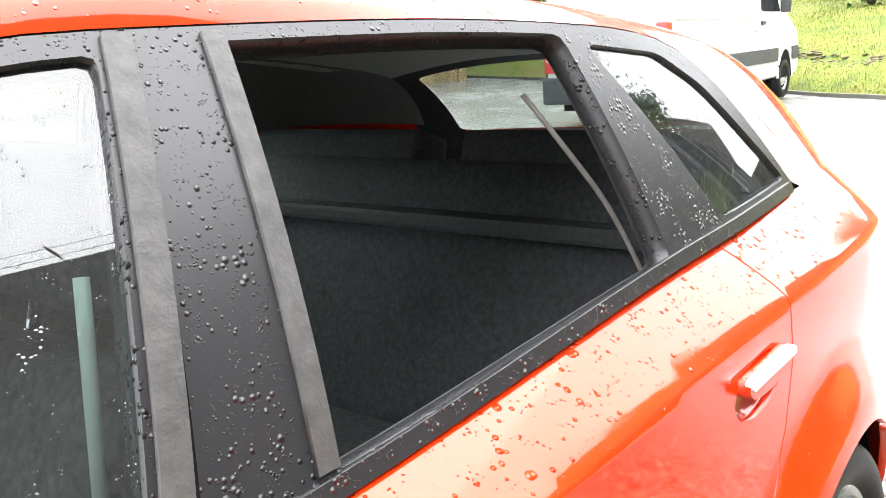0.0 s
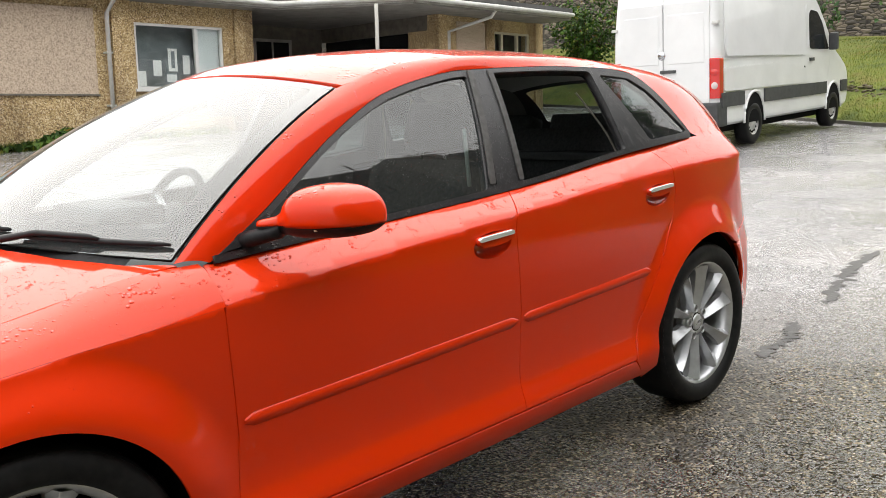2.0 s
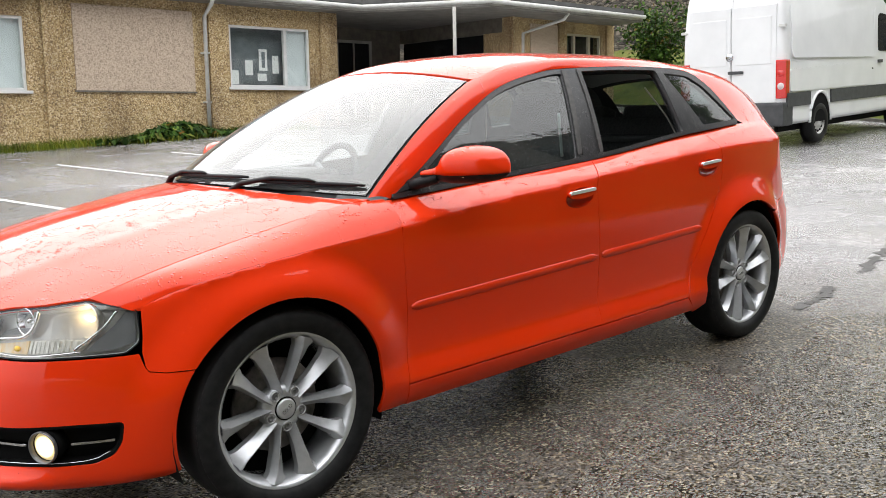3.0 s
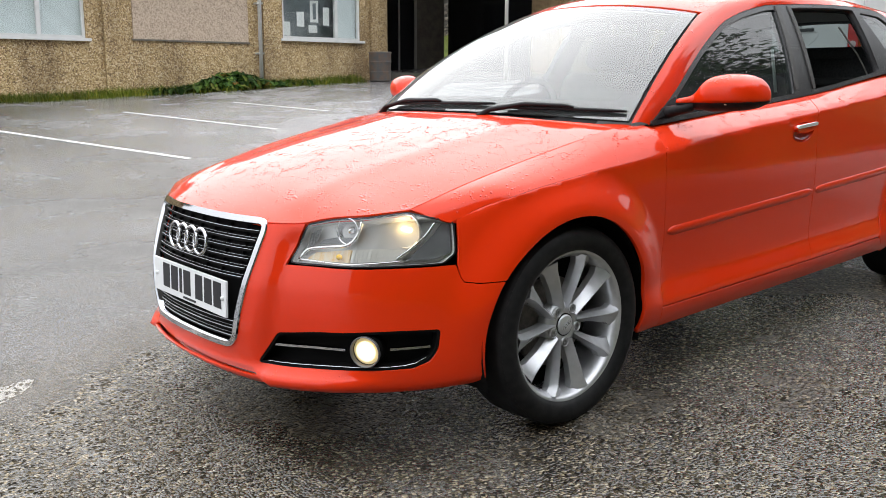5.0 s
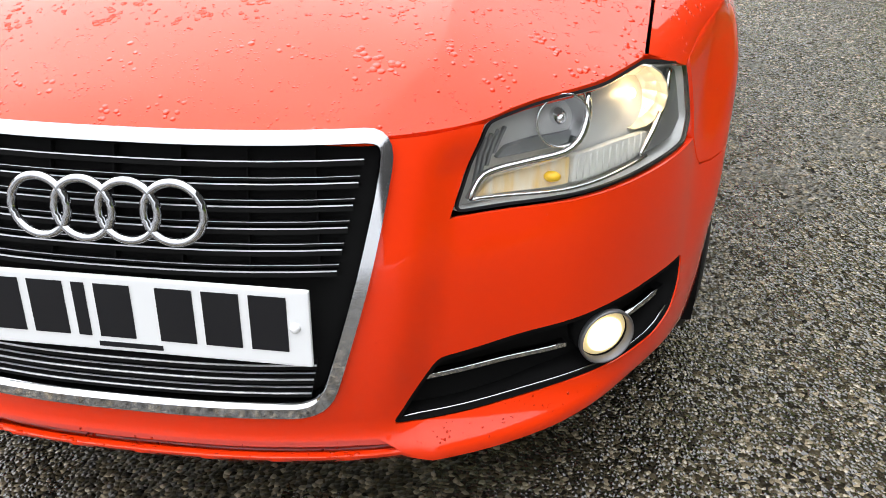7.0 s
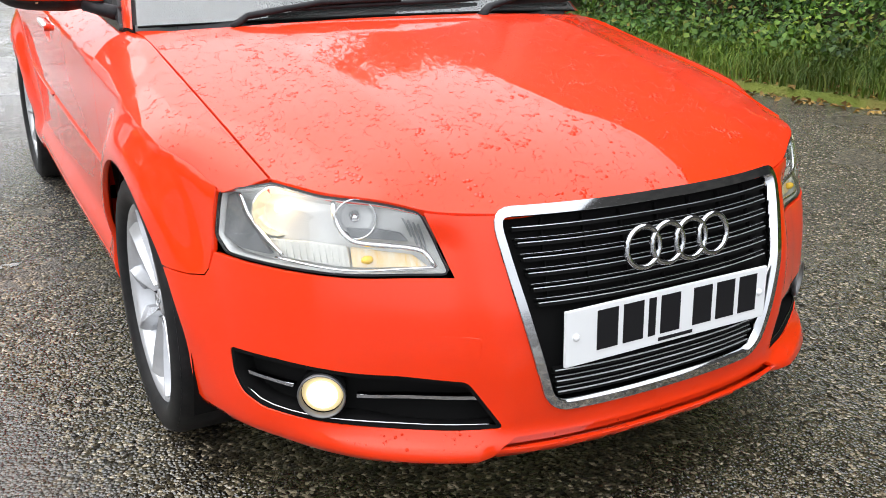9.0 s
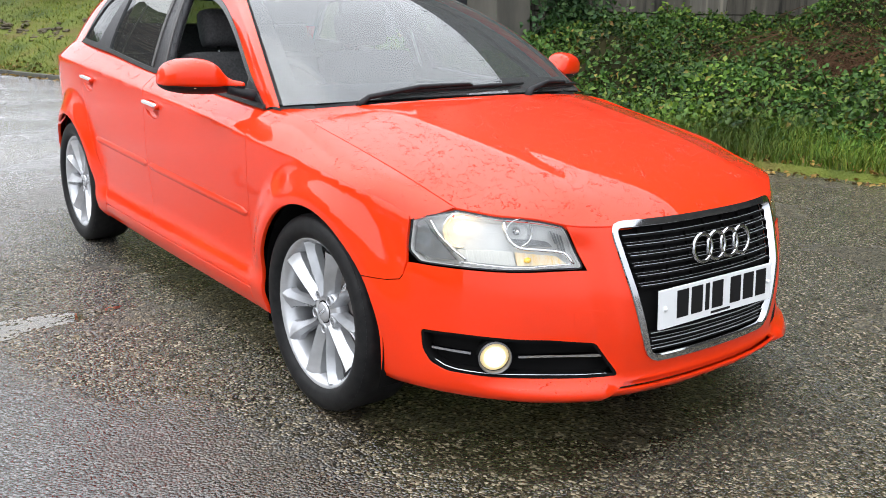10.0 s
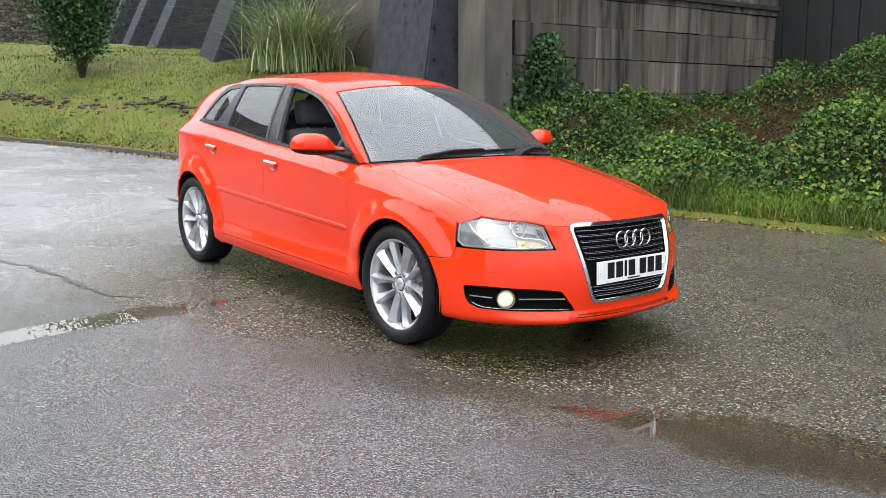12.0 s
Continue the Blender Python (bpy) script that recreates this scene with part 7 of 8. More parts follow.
def wheel_things(cx, cy, sgn):
    w = thing("wheel", "", "", None)
    w.parent = car
    w.matrix_basis = Matrix.Translation((cx, cy, TYRE_R)) @ (Matrix.Rotation(math.pi, 4, "Z") if sgn < 0 else Matrix.Identity(4)) @ Matrix.Rotation(radians(36 if cx > 0 else 10), 4, "Y")
    # y points outwards; the outer sidewall stands at 0.106
    prof = [(RIM_R - 0.006, 0.080), (RIM_R + 0.004, 0.094), (0.262, 0.104), (0.285, 0.106), (0.303, 0.098), (0.312, 0.088), (0.3175, 0.07), (0.318, 0.0), (0.3175, -0.07), (0.310, -0.09), (0.28, -0.106), (RIM_R, -0.09)]
    ty = lathe("tyre", prof, RUBBER, w, "black rubber tyre", 72)
    # tread blocks on the shoulder
    tv, tf = [], []
    for k in range(90):
        a0, a1 = 2 * math.pi * k / 90, 2 * math.pi * (k + 0.62) / 90
        for y_in, y_out, r0, r1 in ((0.068, 0.093, 0.3155, 0.309), (0.036, 0.062, 0.317, 0.3155), (0.0, 0.030, 0.3172, 0.317), (-0.036, -0.006, 0.317, 0.3172), (-0.093, -0.042, 0.309, 0.3165)):
            i = len(tv)
            for aa in (a0, a1):
                for yy, rr in ((y_in, r0), (y_out, r1)):
                    for up in (-0.006, 0.0):
                        tv.append(((rr + up) * math.cos(aa), yy, (rr + up) * math.sin(aa)))
            tf += [(i + 1, i + 3, i + 7, i + 5), (i, i + 1, i + 5, i + 4), (i + 2, i + 6, i + 7, i + 3), (i, i + 2, i + 3, i + 1), (i + 4, i + 5, i + 7, i + 6)]
    tagged(raw("tread", tv, tf, RUBBER, ty, "", False), kind="stuff")
    rim = lathe("rim", [(RIM_R - 0.004, -0.08), (RIM_R - 0.02, -0.06), (RIM_R - 0.026, 0.02), (RIM_R - 0.022, 0.066), (RIM_R - 0.012, 0.078), (RIM_R - 0.003, 0.088), (RIM_R + 0.002, 0.086), (RIM_R + 0.001, 0.076)], ALLOY, w, "silver alloy rim", 72)
    # five pairs of spokes, broad at the rim, each folded along a ridge
    for k in range(5):
        for h in (-1, 1):
            base = 2 * math.pi * k / 5 + math.pi / 2
            rows = []
            for t in np.linspace(0, 1, 13):
                r = 0.052 + (RIM_R - 0.016 - 0.052) * t
                ang = base + h * radians(19.5 * (1 - t) ** 1.5 + 14.5 * (1 - (1 - t) ** 1.5))
                wd = 0.027 + 0.004 * t + 0.016 * smooth(0.35, 0.85, t) + 0.030 * smooth(0.80, 1.0, t)
                y = 0.052 + 0.026 * t ** 1.3 + 0.004 * math.sin(math.pi * t)
                rows.append((r, ang, wd, y, 0.013 - 0.004 * t))
            cols = []
            for r, ang, wd, y, ridge in rows:
                c, s = math.cos(ang), math.sin(ang)
                tx, tz = -s, c
                lean = 0.45 if h > 0 else -0.45
                cols.append([(r * c + tx * dx * wd * 0.5, y + dy, r * s + tz * dx * wd * 0.5) for dx, dy in ((-1.0, -0.040), (-1.0, -0.016), (lean - 0.07, ridge), (lean + 0.07, ridge), (1.0, -0.016), (1.0, -0.040))])
            sv, sf = [], []
            for j in range(6):
                k0 = len(sv)
                for c_ in cols:
                    sv += [c_[j], c_[(j + 1) % 6]]
                sf += [(k0 + 2 * i, k0 + 2 * i + 1, k0 + 2 * i + 3, k0 + 2 * i + 2) for i in range(len(cols) - 1)]
            raw("spoke", sv, sf, ALLOY, rim, "", True)
    lathe("hub", [(0.076, 0.010), (0.076, 0.036), (0.070, 0.048), (0.056, 0.056), (0.040, 0.058), (0.036, 0.054), (0.0005, 0.054)], ALLOY, rim, "hub of the alloy wheel", 40)
    lathe("cap_gap", [(0.0365, 0.0545), (0.0365, 0.0575), (0.0335, 0.0575), (0.0335, 0.0545)], UNDER, rim, "dark ring round the centre cap", 32)
    lathe("centre_cap", [(0.033, 0.050), (0.032, 0.061), (0.026, 0.064), (0.0005, 0.065)], ALLOY, rim, "round centre cap", 32)
    for k in range(4):
        ring_ = [(-0.0135 + 0.009 * k + 0.0055 * math.cos(a_), 0.0655, 0.0055 * math.sin(a_)) for a_ in np.linspace(0, 2 * math.pi, 14, endpoint=False)]
        tube("cap_ring", ring_, 0.0009, CHROME, rim, "small chrome ring", 5, True)
    for k in range(5):
        an = 2 * math.pi * k / 5 + math.pi / 2
        at_ = Matrix.Translation((0.056 * math.cos(an), 0, 0.056 * math.sin(an)))
        lathe("bolt_pocket", [(0.0165, 0.050), (0.0165, 0.0605), (0.0145, 0.0615), (0.0135, 0.0605), (0.0130, 0.050)], ALLOY, rim, "rim of the bolt pocket", 16, "y", at_)
        lathe("wheel_bolt", [(0.0128, 0.056), (0.0085, 0.0565), (0.0085, 0.0595), (0.006, 0.0595), (0.0055, 0.0565), (0.0005, 0.0565)], ALLOY_DARK, rim, "dark recessed wheel bolt", 12, "y", at_)
    lathe("brake_disc", [(0.06, 0.0), (0.145, 0.0), (0.145, -0.022), (0.06, -0.022)], DARK_METAL, w, "grey brake disc", 40)
    boxed("brake_caliper", (-0.14, -0.03, -0.05), (-0.09, 0.02, 0.05), DARK_METAL, w, "dark brake caliper", 0.01)
    lathe("wheel_back", [(RIM_R - 0.02, -0.05), (0.0005, -0.05)], UNDER, w, "dark inner side of the wheel", 32)
    return w


for cx, cy in ((1.289, 0.737), (-1.289, 0.727), (1.289, -0.737), (-1.289, -0.727)):
    wheel_things(cx, cy, 1 if cy > 0 else -1)
# wheel houses and floor
for (ax, az, ar), yo, a_end in zip(ARCH, (0.82, 0.79), (200, 188)):
    for sgn in (1, -1):
        v, f = [], []
        for i, a in enumerate(np.linspace(180 - a_end, a_end, 30)):
            for y in (0.40, yo):
                v.append((ax + (ar + 0.015) * math.cos(radians(a)), sgn * y, az + (ar + 0.015) * math.sin(radians(a))))
        for i in range(29):
            f.append((2 * i, 2 * i + 1, 2 * i + 3, 2 * i + 2))
        for y in (0.40,):
            c = len(v)
            v.append((ax, sgn * 0.40, az))
            f += [(c, 2 * i, 2 * i + 2) for i in range(29)]
        raw("wheel_house", v, f, UNDER, car, "black wheel arch liner", True)
for x0, x1, hw in ((-0.90, 0.92, 0.70), (-1.66, -0.92, 0.40), (0.93, 1.66, 0.40), (1.64, 1.96, 0.42), (-2.0, -1.64, 0.55)):
    boxed("floor_pan", (x0, -hw, 0.165 if abs(x0) < 1 else 0.18), (x1, hw, 0.30), UNDER, car, "dark underbody", 0.01)

# cabin
boxed("firewall", (0.93, -0.70, 0.30), (0.97, 0.70, 0.88), UNDER, car, "dark bulkhead", 0.01)
bm = bmesh.new()
box(bm, (0.42, -0.69, 0.66), (0.90, 0.69, 0.885), None, 0.05)
dash = part("dashboard", bm, CABIN, car, "black dashboard", True)
bm = bmesh.new()
box(bm, (0.40, -0.60, 0.87), (0.62, -0.20, 0.945), None, 0.03)
part("instrument_hood", bm, CABIN, dash, "black instrument hood", True)
wheel_ring = []
sm = pose(0.30, -0.37, 0.86, 0, 65, 0)
for a in np.linspace(0, 2 * math.pi, 36, endpoint=False):
    wheel_ring.append(sm @ Vector((0.185 * math.cos(a), 0.185 * math.sin(a), 0)))
sw = tube("steering_wheel", wheel_ring, 0.016, CABIN, car, "black steering wheel", 10, True)
bm = bmesh.new()
bmesh.ops.create_uvsphere(bm, u_segments=20, v_segments=12, radius=0.07, matrix=sm @ Matrix.Diagonal((1, 1, 0.5, 1)))
part("steering_boss", bm, CABIN, sw, "airbag boss", True)
for a in (0, 150, 210):
    d = sm @ Vector((0.18 * math.cos(radians(a + 90)), 0.18 * math.sin(radians(a + 90)), 0))
    tube("steering_spoke", [sm.translation, d], 0.014, ALLOY, sw, "silver spoke", 8)


def seat(cx, cy, width, back_top, heads, head_rise=0.20, head_half=0.13):
    s = thing("car_seat", "", "", None)
    s.parent = car
    bm = bmesh.new()
    box(bm, (cx - 0.25, cy - width / 2, 0.36), (cx + 0.28, cy + width / 2, 0.56), None, 0.06)
    part("seat_cushion", bm, CLOTH, s, "dark cloth cushion", True)
    bm = bmesh.new()
    mb = Matrix.Translation((cx - 0.22, cy, 0.50)) @ Matrix.Rotation(radians(-18), 4, "Y")
    box(bm, (-0.075, -width / 2, 0), (0.075, width / 2, back_top - 0.50), mb, 0.07)
    part("seat_backrest", bm, CLOTH, s, "dark cloth backrest", True)
    for hy in heads:
        bm = bmesh.new()
        box(bm, (-0.06, hy - head_half, back_top - 0.50 + min(0.03, head_rise - 0.10)), (0.05, hy + head_half, back_top - 0.50 + head_rise), mb, min(0.05, head_rise * 0.4))
        part("headrest", bm, CLOTH, s, "dark headrest", True)
        for q in (-0.06, 0.06):
            tube("headrest_post", [mb @ Vector((0, hy + q, back_top - 0.54)), mb @ Vector((0, hy + q, back_top - 0.45))], 0.006, CHROME, s, "", 6)
    return s


for cy in (0.36, -0.36):
    seat(0.10, cy, 0.50, 1.06, (0.0,))
seat(-0.95, 0.0, 1.26, 1.10, (-0.33, 0.33), 0.06, 0.27)
boxed("parcel_shelf", (-1.62, -0.69, 0.95), (-1.20, 0.69, 0.985), CABIN, car, "dark parcel shelf", 0.01)
boxed("shelf_rear", (-1.93, -0.60, 0.955), (-1.62, 0.60, 0.990), CABIN, car, "dark rear shelf trim", 0.01)
boxed("boot_lining", (-1.97, -0.50, 0.30), (-1.93, 0.50, 0.985), CABIN, car, "dark boot lining", 0.01)
for sgn, side in sides():
    inner_d = [(0.70, 0.32), (0.70, 0.912), (-0.25, 0.968), (-1.05, 1.033), (-1.90, 1.042), (-1.90, 0.70), (-0.95, 0.62), (-0.80, 0.32)]
    panel("door_card", xz(inner_d), side(raised(band, -0.07)), CABIN, car, "dark inner door trim", step=0.08, flange=0, gap=0)
for sgn, side in sides():
    trim = [(s_x(-1.45), 0.90), (s_x(-1.45), 1.036), (TAIL_S - 0.06, 1.0385), (TAIL_S, 1.038), (OL - 0.001, 1.030), (OL - 0.001, 0.90)]
    panel("boot_trim", trim, side(raised(band, -0.014)), CABIN, car, "dark trim inside the tail", step=0.06, gap=0, flange=0)
hl = [(x, float(ROOF_HALF(x)) * 0.985) for x in np.linspace(0.17, -1.66, 16)]
hr = [(float(p[0]) + 0.02, float(p[1])) for p in (tail(u, 0.0) for u in np.linspace(0.97, -0.97, 11))]
panel("headlining", [(x - 0.01, y) for x, y in rp] + hl + hr + [(x, -y) for x, y in reversed(hl)], raised(roof, -0.028), HEADLINING, car, "pale grey headlining", step=0.10, flange=0, gap=0)
# pale trim on the inside of the door pillars
for sgn, side in sides():
    edge_pts = [raised(upper, -0.09)(x, z) * np.array([1, sgn, 1]) for x, z in smooth_line([(-0.865, 1.275), (-0.90, 1.20), (-0.942, 1.11), (-0.97, 1.0)], 16)]
    tube("inner_edge_trim", edge_pts, 0.004, EDGE_TRIM, car, "pale curved edge of the inner trim", 6)
    if sgn > 0:
        tube("inner_pillar_trim", [(-0.178, 0.631, 0.966), (-0.2035, 0.597, 1.10), (-0.211, 0.587, 1.14)], 0.0065, PALE_TRIM, car, "pale strip of pillar trim behind the glass", 8)
bm = bmesh.new()
box(bm, (0.24, -0.11, 1.215), (0.27, 0.11, 1.275), None, 0.012)
part("interior_mirror", bm, CABIN, car, "black interior mirror", True)


# ---- the building ----
BY = -16.1
GZ = 0.86
EAVE = 3.83
building = thing("office_building", "low pebble-dashed building with flat roof and white windows", "building")


def wall_with(name, x0, x1, z0, z1, holes, y, thick, material, parent):
    """A wall facing the car park, with openings (x0, x1, z0, z1) through it."""
    cuts = sorted({x0, x1, *(h[0] for h in holes), *(h[1] for h in holes)})
    for a, b in zip(cuts, cuts[1:]):
        col = [(h[2], h[3]) for h in holes if h[0] <= a and h[1] >= b]
        zs = [z0] + [v for c in sorted(col) for v in c] + [z1]
        for i in range(0, len(zs), 2):
            if zs[i + 1] > zs[i] + 1e-6:
                part(name, box(bmesh.new(), (a, y - thick, zs[i]), (b, y, zs[i + 1])), material, parent)


W_SMALL, W_BIG = (-9.70, -7.52, 1.98, 3.40), (-3.02, 0.9, 1.84, 3.30)
wall_with("wall", -10.45, 7.0, 0.2, EAVE, [W_SMALL, W_BIG], BY, 0.3, PEBBLE, building)
boxed("wall_end", (-10.45, -19.0, 0.2), (-10.15, BY - 0.3, EAVE), PEBBLE, building)
for x0, x1 in ((-3.70, -3.36), (-7.42, -6.98), (-10.47, -9.98)):
    boxed("pilaster", (x0, BY, 0.2), (x1, BY + 0.09, EAVE), PEBBLE, building, "", 0.01)
boxed("cladding_board", (-6.62, BY, 1.86), (-3.98, BY + 0.035, 3.62), BOARD, building, "grey-pink textured board covering a window", 0.004)
# thin dark strip in place of the shadow gap below the board
boxed("board_shadow_strip", (-6.65, BY, 1.825), (-3.95, BY + 0.045, 1.86), PORCH, building, "thin dark strip for the shadow gap under the board")


def window_unit(x0, x1, z0, z1, splits, frame_mat, y, opaque=()):
    w = thing("window", "", "", None)
    w.parent = building
    f = 0.055
    boxed("window_sill", (x0 - 0.08, y - 0.05, z0 - 0.06), (x1 + 0.08, y + 0.10, z0), frame_mat, w, "painted sill", 0.008)
    for a, b in ((x0, x0 + f), (x1 - f, x1)):
        boxed("window_frame", (a, y - 0.12, z0), (b, y - 0.03, z1), frame_mat, w, "", 0.006)
    for a, b in ((z0, z0 + f), (z1 - f, z1)):
        boxed("window_frame", (x0 + f, y - 0.12, a), (x1 - f, y - 0.03, b), frame_mat, w, "", 0.006)
    cuts = [x0] + list(splits) + [x1]
    for m_ in splits:
        boxed("mullion", (m_ - f * 0.7, y - 0.12, z0 + f), (m_ + f * 0.7, y - 0.025, z1 - f), frame_mat, w, "", 0.006)
    for a, b in zip(cuts, cuts[1:]):
        boxed("pane", (a + f * 0.5, y - 0.085, z0 + f * 0.5), (b - f * 0.5, y - 0.075, z1 - f * 0.5), PANE_GLASS, w, "window pane")
    return w


w = window_unit(*W_SMALL, (-9.02,), WHITE_FRAME, BY)
boxed("room_back", (-9.68, BY - 0.46, 1.9), (-7.54, BY - 0.44, 3.45), BLIND_DARK, w, "dim room behind the pane")
boxed("window_blind", (-9.66, BY - 0.17, 2.0), (-9.06, BY - 0.15, 3.36), BLIND, w, "pale blind")
for x0, z0, pw, ph in ((-7.78, 2.05, 0.18, 0.32), (-8.16, 2.27, 0.20, 0.34), (-8.55, 2.38, 0.22, 0.50), (-8.52, 2.14, 0.24, 0.17), (-8.86, 2.32, 0.17, 0.42)):
    boxed("notice", (x0, BY - 0.10, z0), (x0 + pw, BY - 0.094, z0 + ph), PAPER, w, "white paper notice")
boxed("notice_figure", (-8.49, BY - 0.0935, 2.45), (-8.40, BY - 0.092, 2.82), BLIND_DARK, w, "dark print on the notice")
w = window_unit(*W_BIG, (-2.14,), WHITE_FRAME, BY)
boxed("window_blind", (-2.98, BY - 0.17, 1.88), (0.88, BY - 0.15, 3.28), BLIND, w, "pale grey gauze blind")
for sg in (1, -1):
    boxed("sign_arrow_head", (0, -0.005, -0.035), (0.42, 0.005, 0.035), GREEN_SIGN, w, "green arrow", 0.0, Matrix.Translation((-1.30, BY - 0.065, 2.66)) @ Matrix.Rotation(radians(180 - sg * 42), 4, "Y") @ Matrix.Diagonal((-1, 1, 1, 1)))
boxed("sign_arrow_shaft", (-2.0, BY - 0.070, 2.63), (-1.32, BY - 0.062, 2.69), YELLOW_SIGN, w, "yellow-green arrow shaft")

# roof edges
roof_slab = [(-10.9, BY + 0.55), (-12.75, -12.85), (-18.75, -12.85), (-18.75, -26), (8, -26), (8, BY + 0.55)]


def prism(name, poly, z0, z1, material, parent, label=""):
    bm = bmesh.new()
    lo = [bm.verts.new((x, y, z0)) for x, y in poly]
    hi = [bm.verts.new((x, y, z1)) for x, y in poly]
    bm.faces.new(hi)
    bm.faces.new(list(reversed(lo)))
    for i in range(len(poly)):
        j = (i + 1) % len(poly)
        bm.faces.new((lo[i], lo[j], hi[j], hi[i]))
    bmesh.ops.recalc_face_normals(bm, faces=bm.faces[:])
    return part(name, bm, material, parent, label)


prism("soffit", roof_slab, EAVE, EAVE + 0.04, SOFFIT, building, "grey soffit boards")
prism("fascia", [(x * 1.0, y + 0.02) for x, y in roof_slab], EAVE + 0.042, EAVE + 0.20, FASCIA, building, "pale painted fascia")
prism("roof_felt", [(x, y + 0.06) for x, y in roof_slab], EAVE + 0.202, EAVE + 0.30, SLATE_ROOF, building, "dark felt roof edge")
gut = [(8, BY + 0.63, EAVE + 0.13), (-10.85, BY + 0.63, EAVE + 0.13), (-12.72, -12.76, EAVE + 0.13), (-18.75, -12.76, EAVE + 0.13)]
tube("gutter", gut, 0.055, PIPE_GREY, building, "grey rainwater gutter", 10)
# downpipes
tube("downpipe", [(-6.86, BY + 0.60, EAVE + 0.05), (-6.86, BY + 0.50, EAVE - 0.08), (-6.86, BY + 0.14, EAVE - 0.30), (-6.86, BY + 0.14, GZ + 0.05)], 0.045, PIPE_GREY, building, "pale grey downpipe", 12)
tube("downpipe", [(-15.6, -12.85, EAVE + 0.05), (-15.6, -13.0, EAVE - 0.1), (-15.0, -13.92, EAVE - 0.42), (-15.0, -13.92, GZ)], 0.045, PIPE_GREY, building, "pale grey downpipe", 12)
for z in (1.6, 2.7):
    boxed("pipe_bracket", (-6.93, BY, z), (-6.79, BY + 0.17, z + 0.04), PIPE_GREY, building, "pipe bracket")
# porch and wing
boxed("porch_wall", (-14.6, -19.0, 0.2), (-10.45, -18.7, EAVE), PORCH, building, "porch wall with the canopy's shade in its dark colour")
boxed("porch_floor", (-14.6, -18.7, 0.5), (-10.45, -15.9, float(lie(-12.5, -16.2)) + 0.03), KERB_STONE, building, "concrete porch step")
d_ = thing("entrance_door", "", "", None)
d_.parent = building
boxed("door_leaf", (-13.40, -18.71, 1.0), (-12.30, -18.66, 3.40), DARK_PANE, d_, "dark glazed door")
for a, b in ((-13.48, -13.40), (-12.86, -12.82), (-12.30, -12.22)):
    boxed("door_frame", (a, -18.72, 1.0), (b, -18.62, 3.46), FASCIA, d_, "pale door frame", 0.005)
boxed("door_frame", (-13.48, -18.72, 3.40), (-12.22, -18.62, 3.48), FASCIA, d_, "pale door frame", 0.005)
wing_holes = [(-18.35, -16.85, 2.3, 3.52)]
wall_with("wing_wall", -18.9, -14.6, 0.2, EAVE, wing_holes, -14.0, 0.3, PEBBLE, building)
boxed("wing_side", (-14.9, -18.7, 0.2), (-14.6, -14.3, 1.25), PEBBLE, building)
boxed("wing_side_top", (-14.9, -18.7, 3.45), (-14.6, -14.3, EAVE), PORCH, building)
boxed("wing_pier", (-14.92, -15.0, 1.25), (-14.58, -14.3, 3.45), PEBBLE, building)
boxed("wing_glazing", (-14.80, -18.68, 1.25), (-14.74, -15.0, 3.45), DARK_PANE, building, "dark glazed side of the wing")
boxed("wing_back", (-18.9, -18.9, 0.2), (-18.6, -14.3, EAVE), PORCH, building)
boxed("wing_panel", (-16.60, -14.0, 1.5), (-15.35, -13.965, 3.70), BOARD, building, "grey-pink cladding board", 0.004)
for x0 in (-16.75, -18.85, -14.95):
    boxed("pilaster", (x0, -14.0, 0.2), (x0 + 0.32, -13.92, EAVE), PEBBLE, building, "", 0.01)
window_unit(-18.35, -16.85, 2.3, 3.52, (-17.85, -17.20), CREAM_FRAME, -14.0)
boxed("room_back", (-18.3, -15.2, 2.2), (-16.9, -15.18, 3.55), BLIND_DARK, building, "dim room behind the pane")
tube("canopy_post", [(-12.05, -13.35, 0.9), (-12.05, -13.35, EAVE)], 0.045, FASCIA, building, "pale steel canopy post", 12)
# white house behind the flat roof
house = thing("white_house", "pale rendered house behind the flat roof", "house")
boxed("house_wall", (-30, -40, 1.0), (-12, -33, 8.6), HOUSE_WHITE, house)
prism("house_roof", [(-30.5, -40.4), (-11.5, -40.4), (-11.5, -32.5), (-30.5, -32.5)], 8.6, 8.9, SLATE_ROOF, house, "dark roof edge")
for x0 in (-28, -24, -20, -16):
    boxed("house_window", (x0, -33.05, 5.6), (x0 + 1.2, -32.97, 7.0), VAN_GLASS, house, "dark window")
# weeds along the wall's foot
q = np.random.RandomState(61)
n = 9000
x = q.uniform(-9.4, 4.0, n)
y = BY + 0.08 + np.abs(q.normal(0, 0.28, n)) + 0.1 * np.sin(2 * x)
blade_mesh("wall_weeds", np.stack([x, y, lie(x, y)], 1), 0.20, 0.9, 0.016, GRASS_BLADE, "rough grass and weeds along the wall's foot", "grass", 62, None, 3)
n = 900
x = -5.9 + q.normal(0, 0.62, n)
y = BY + 0.35 + np.abs(q.normal(0, 0.18, n))
leaf_mesh("dock_leaves", np.stack([x, y, lie(x, y) + 0.06 + 0.28 * q.uniform(0, 1, n) * np.exp(-((x + 5.9) / 0.8) ** 2)], 1), (0.1, 0.7, 0.8), 0.20, IVY, "broad green dock leaves by the downpipe", "weeds", 63, 0.2, 0.6)
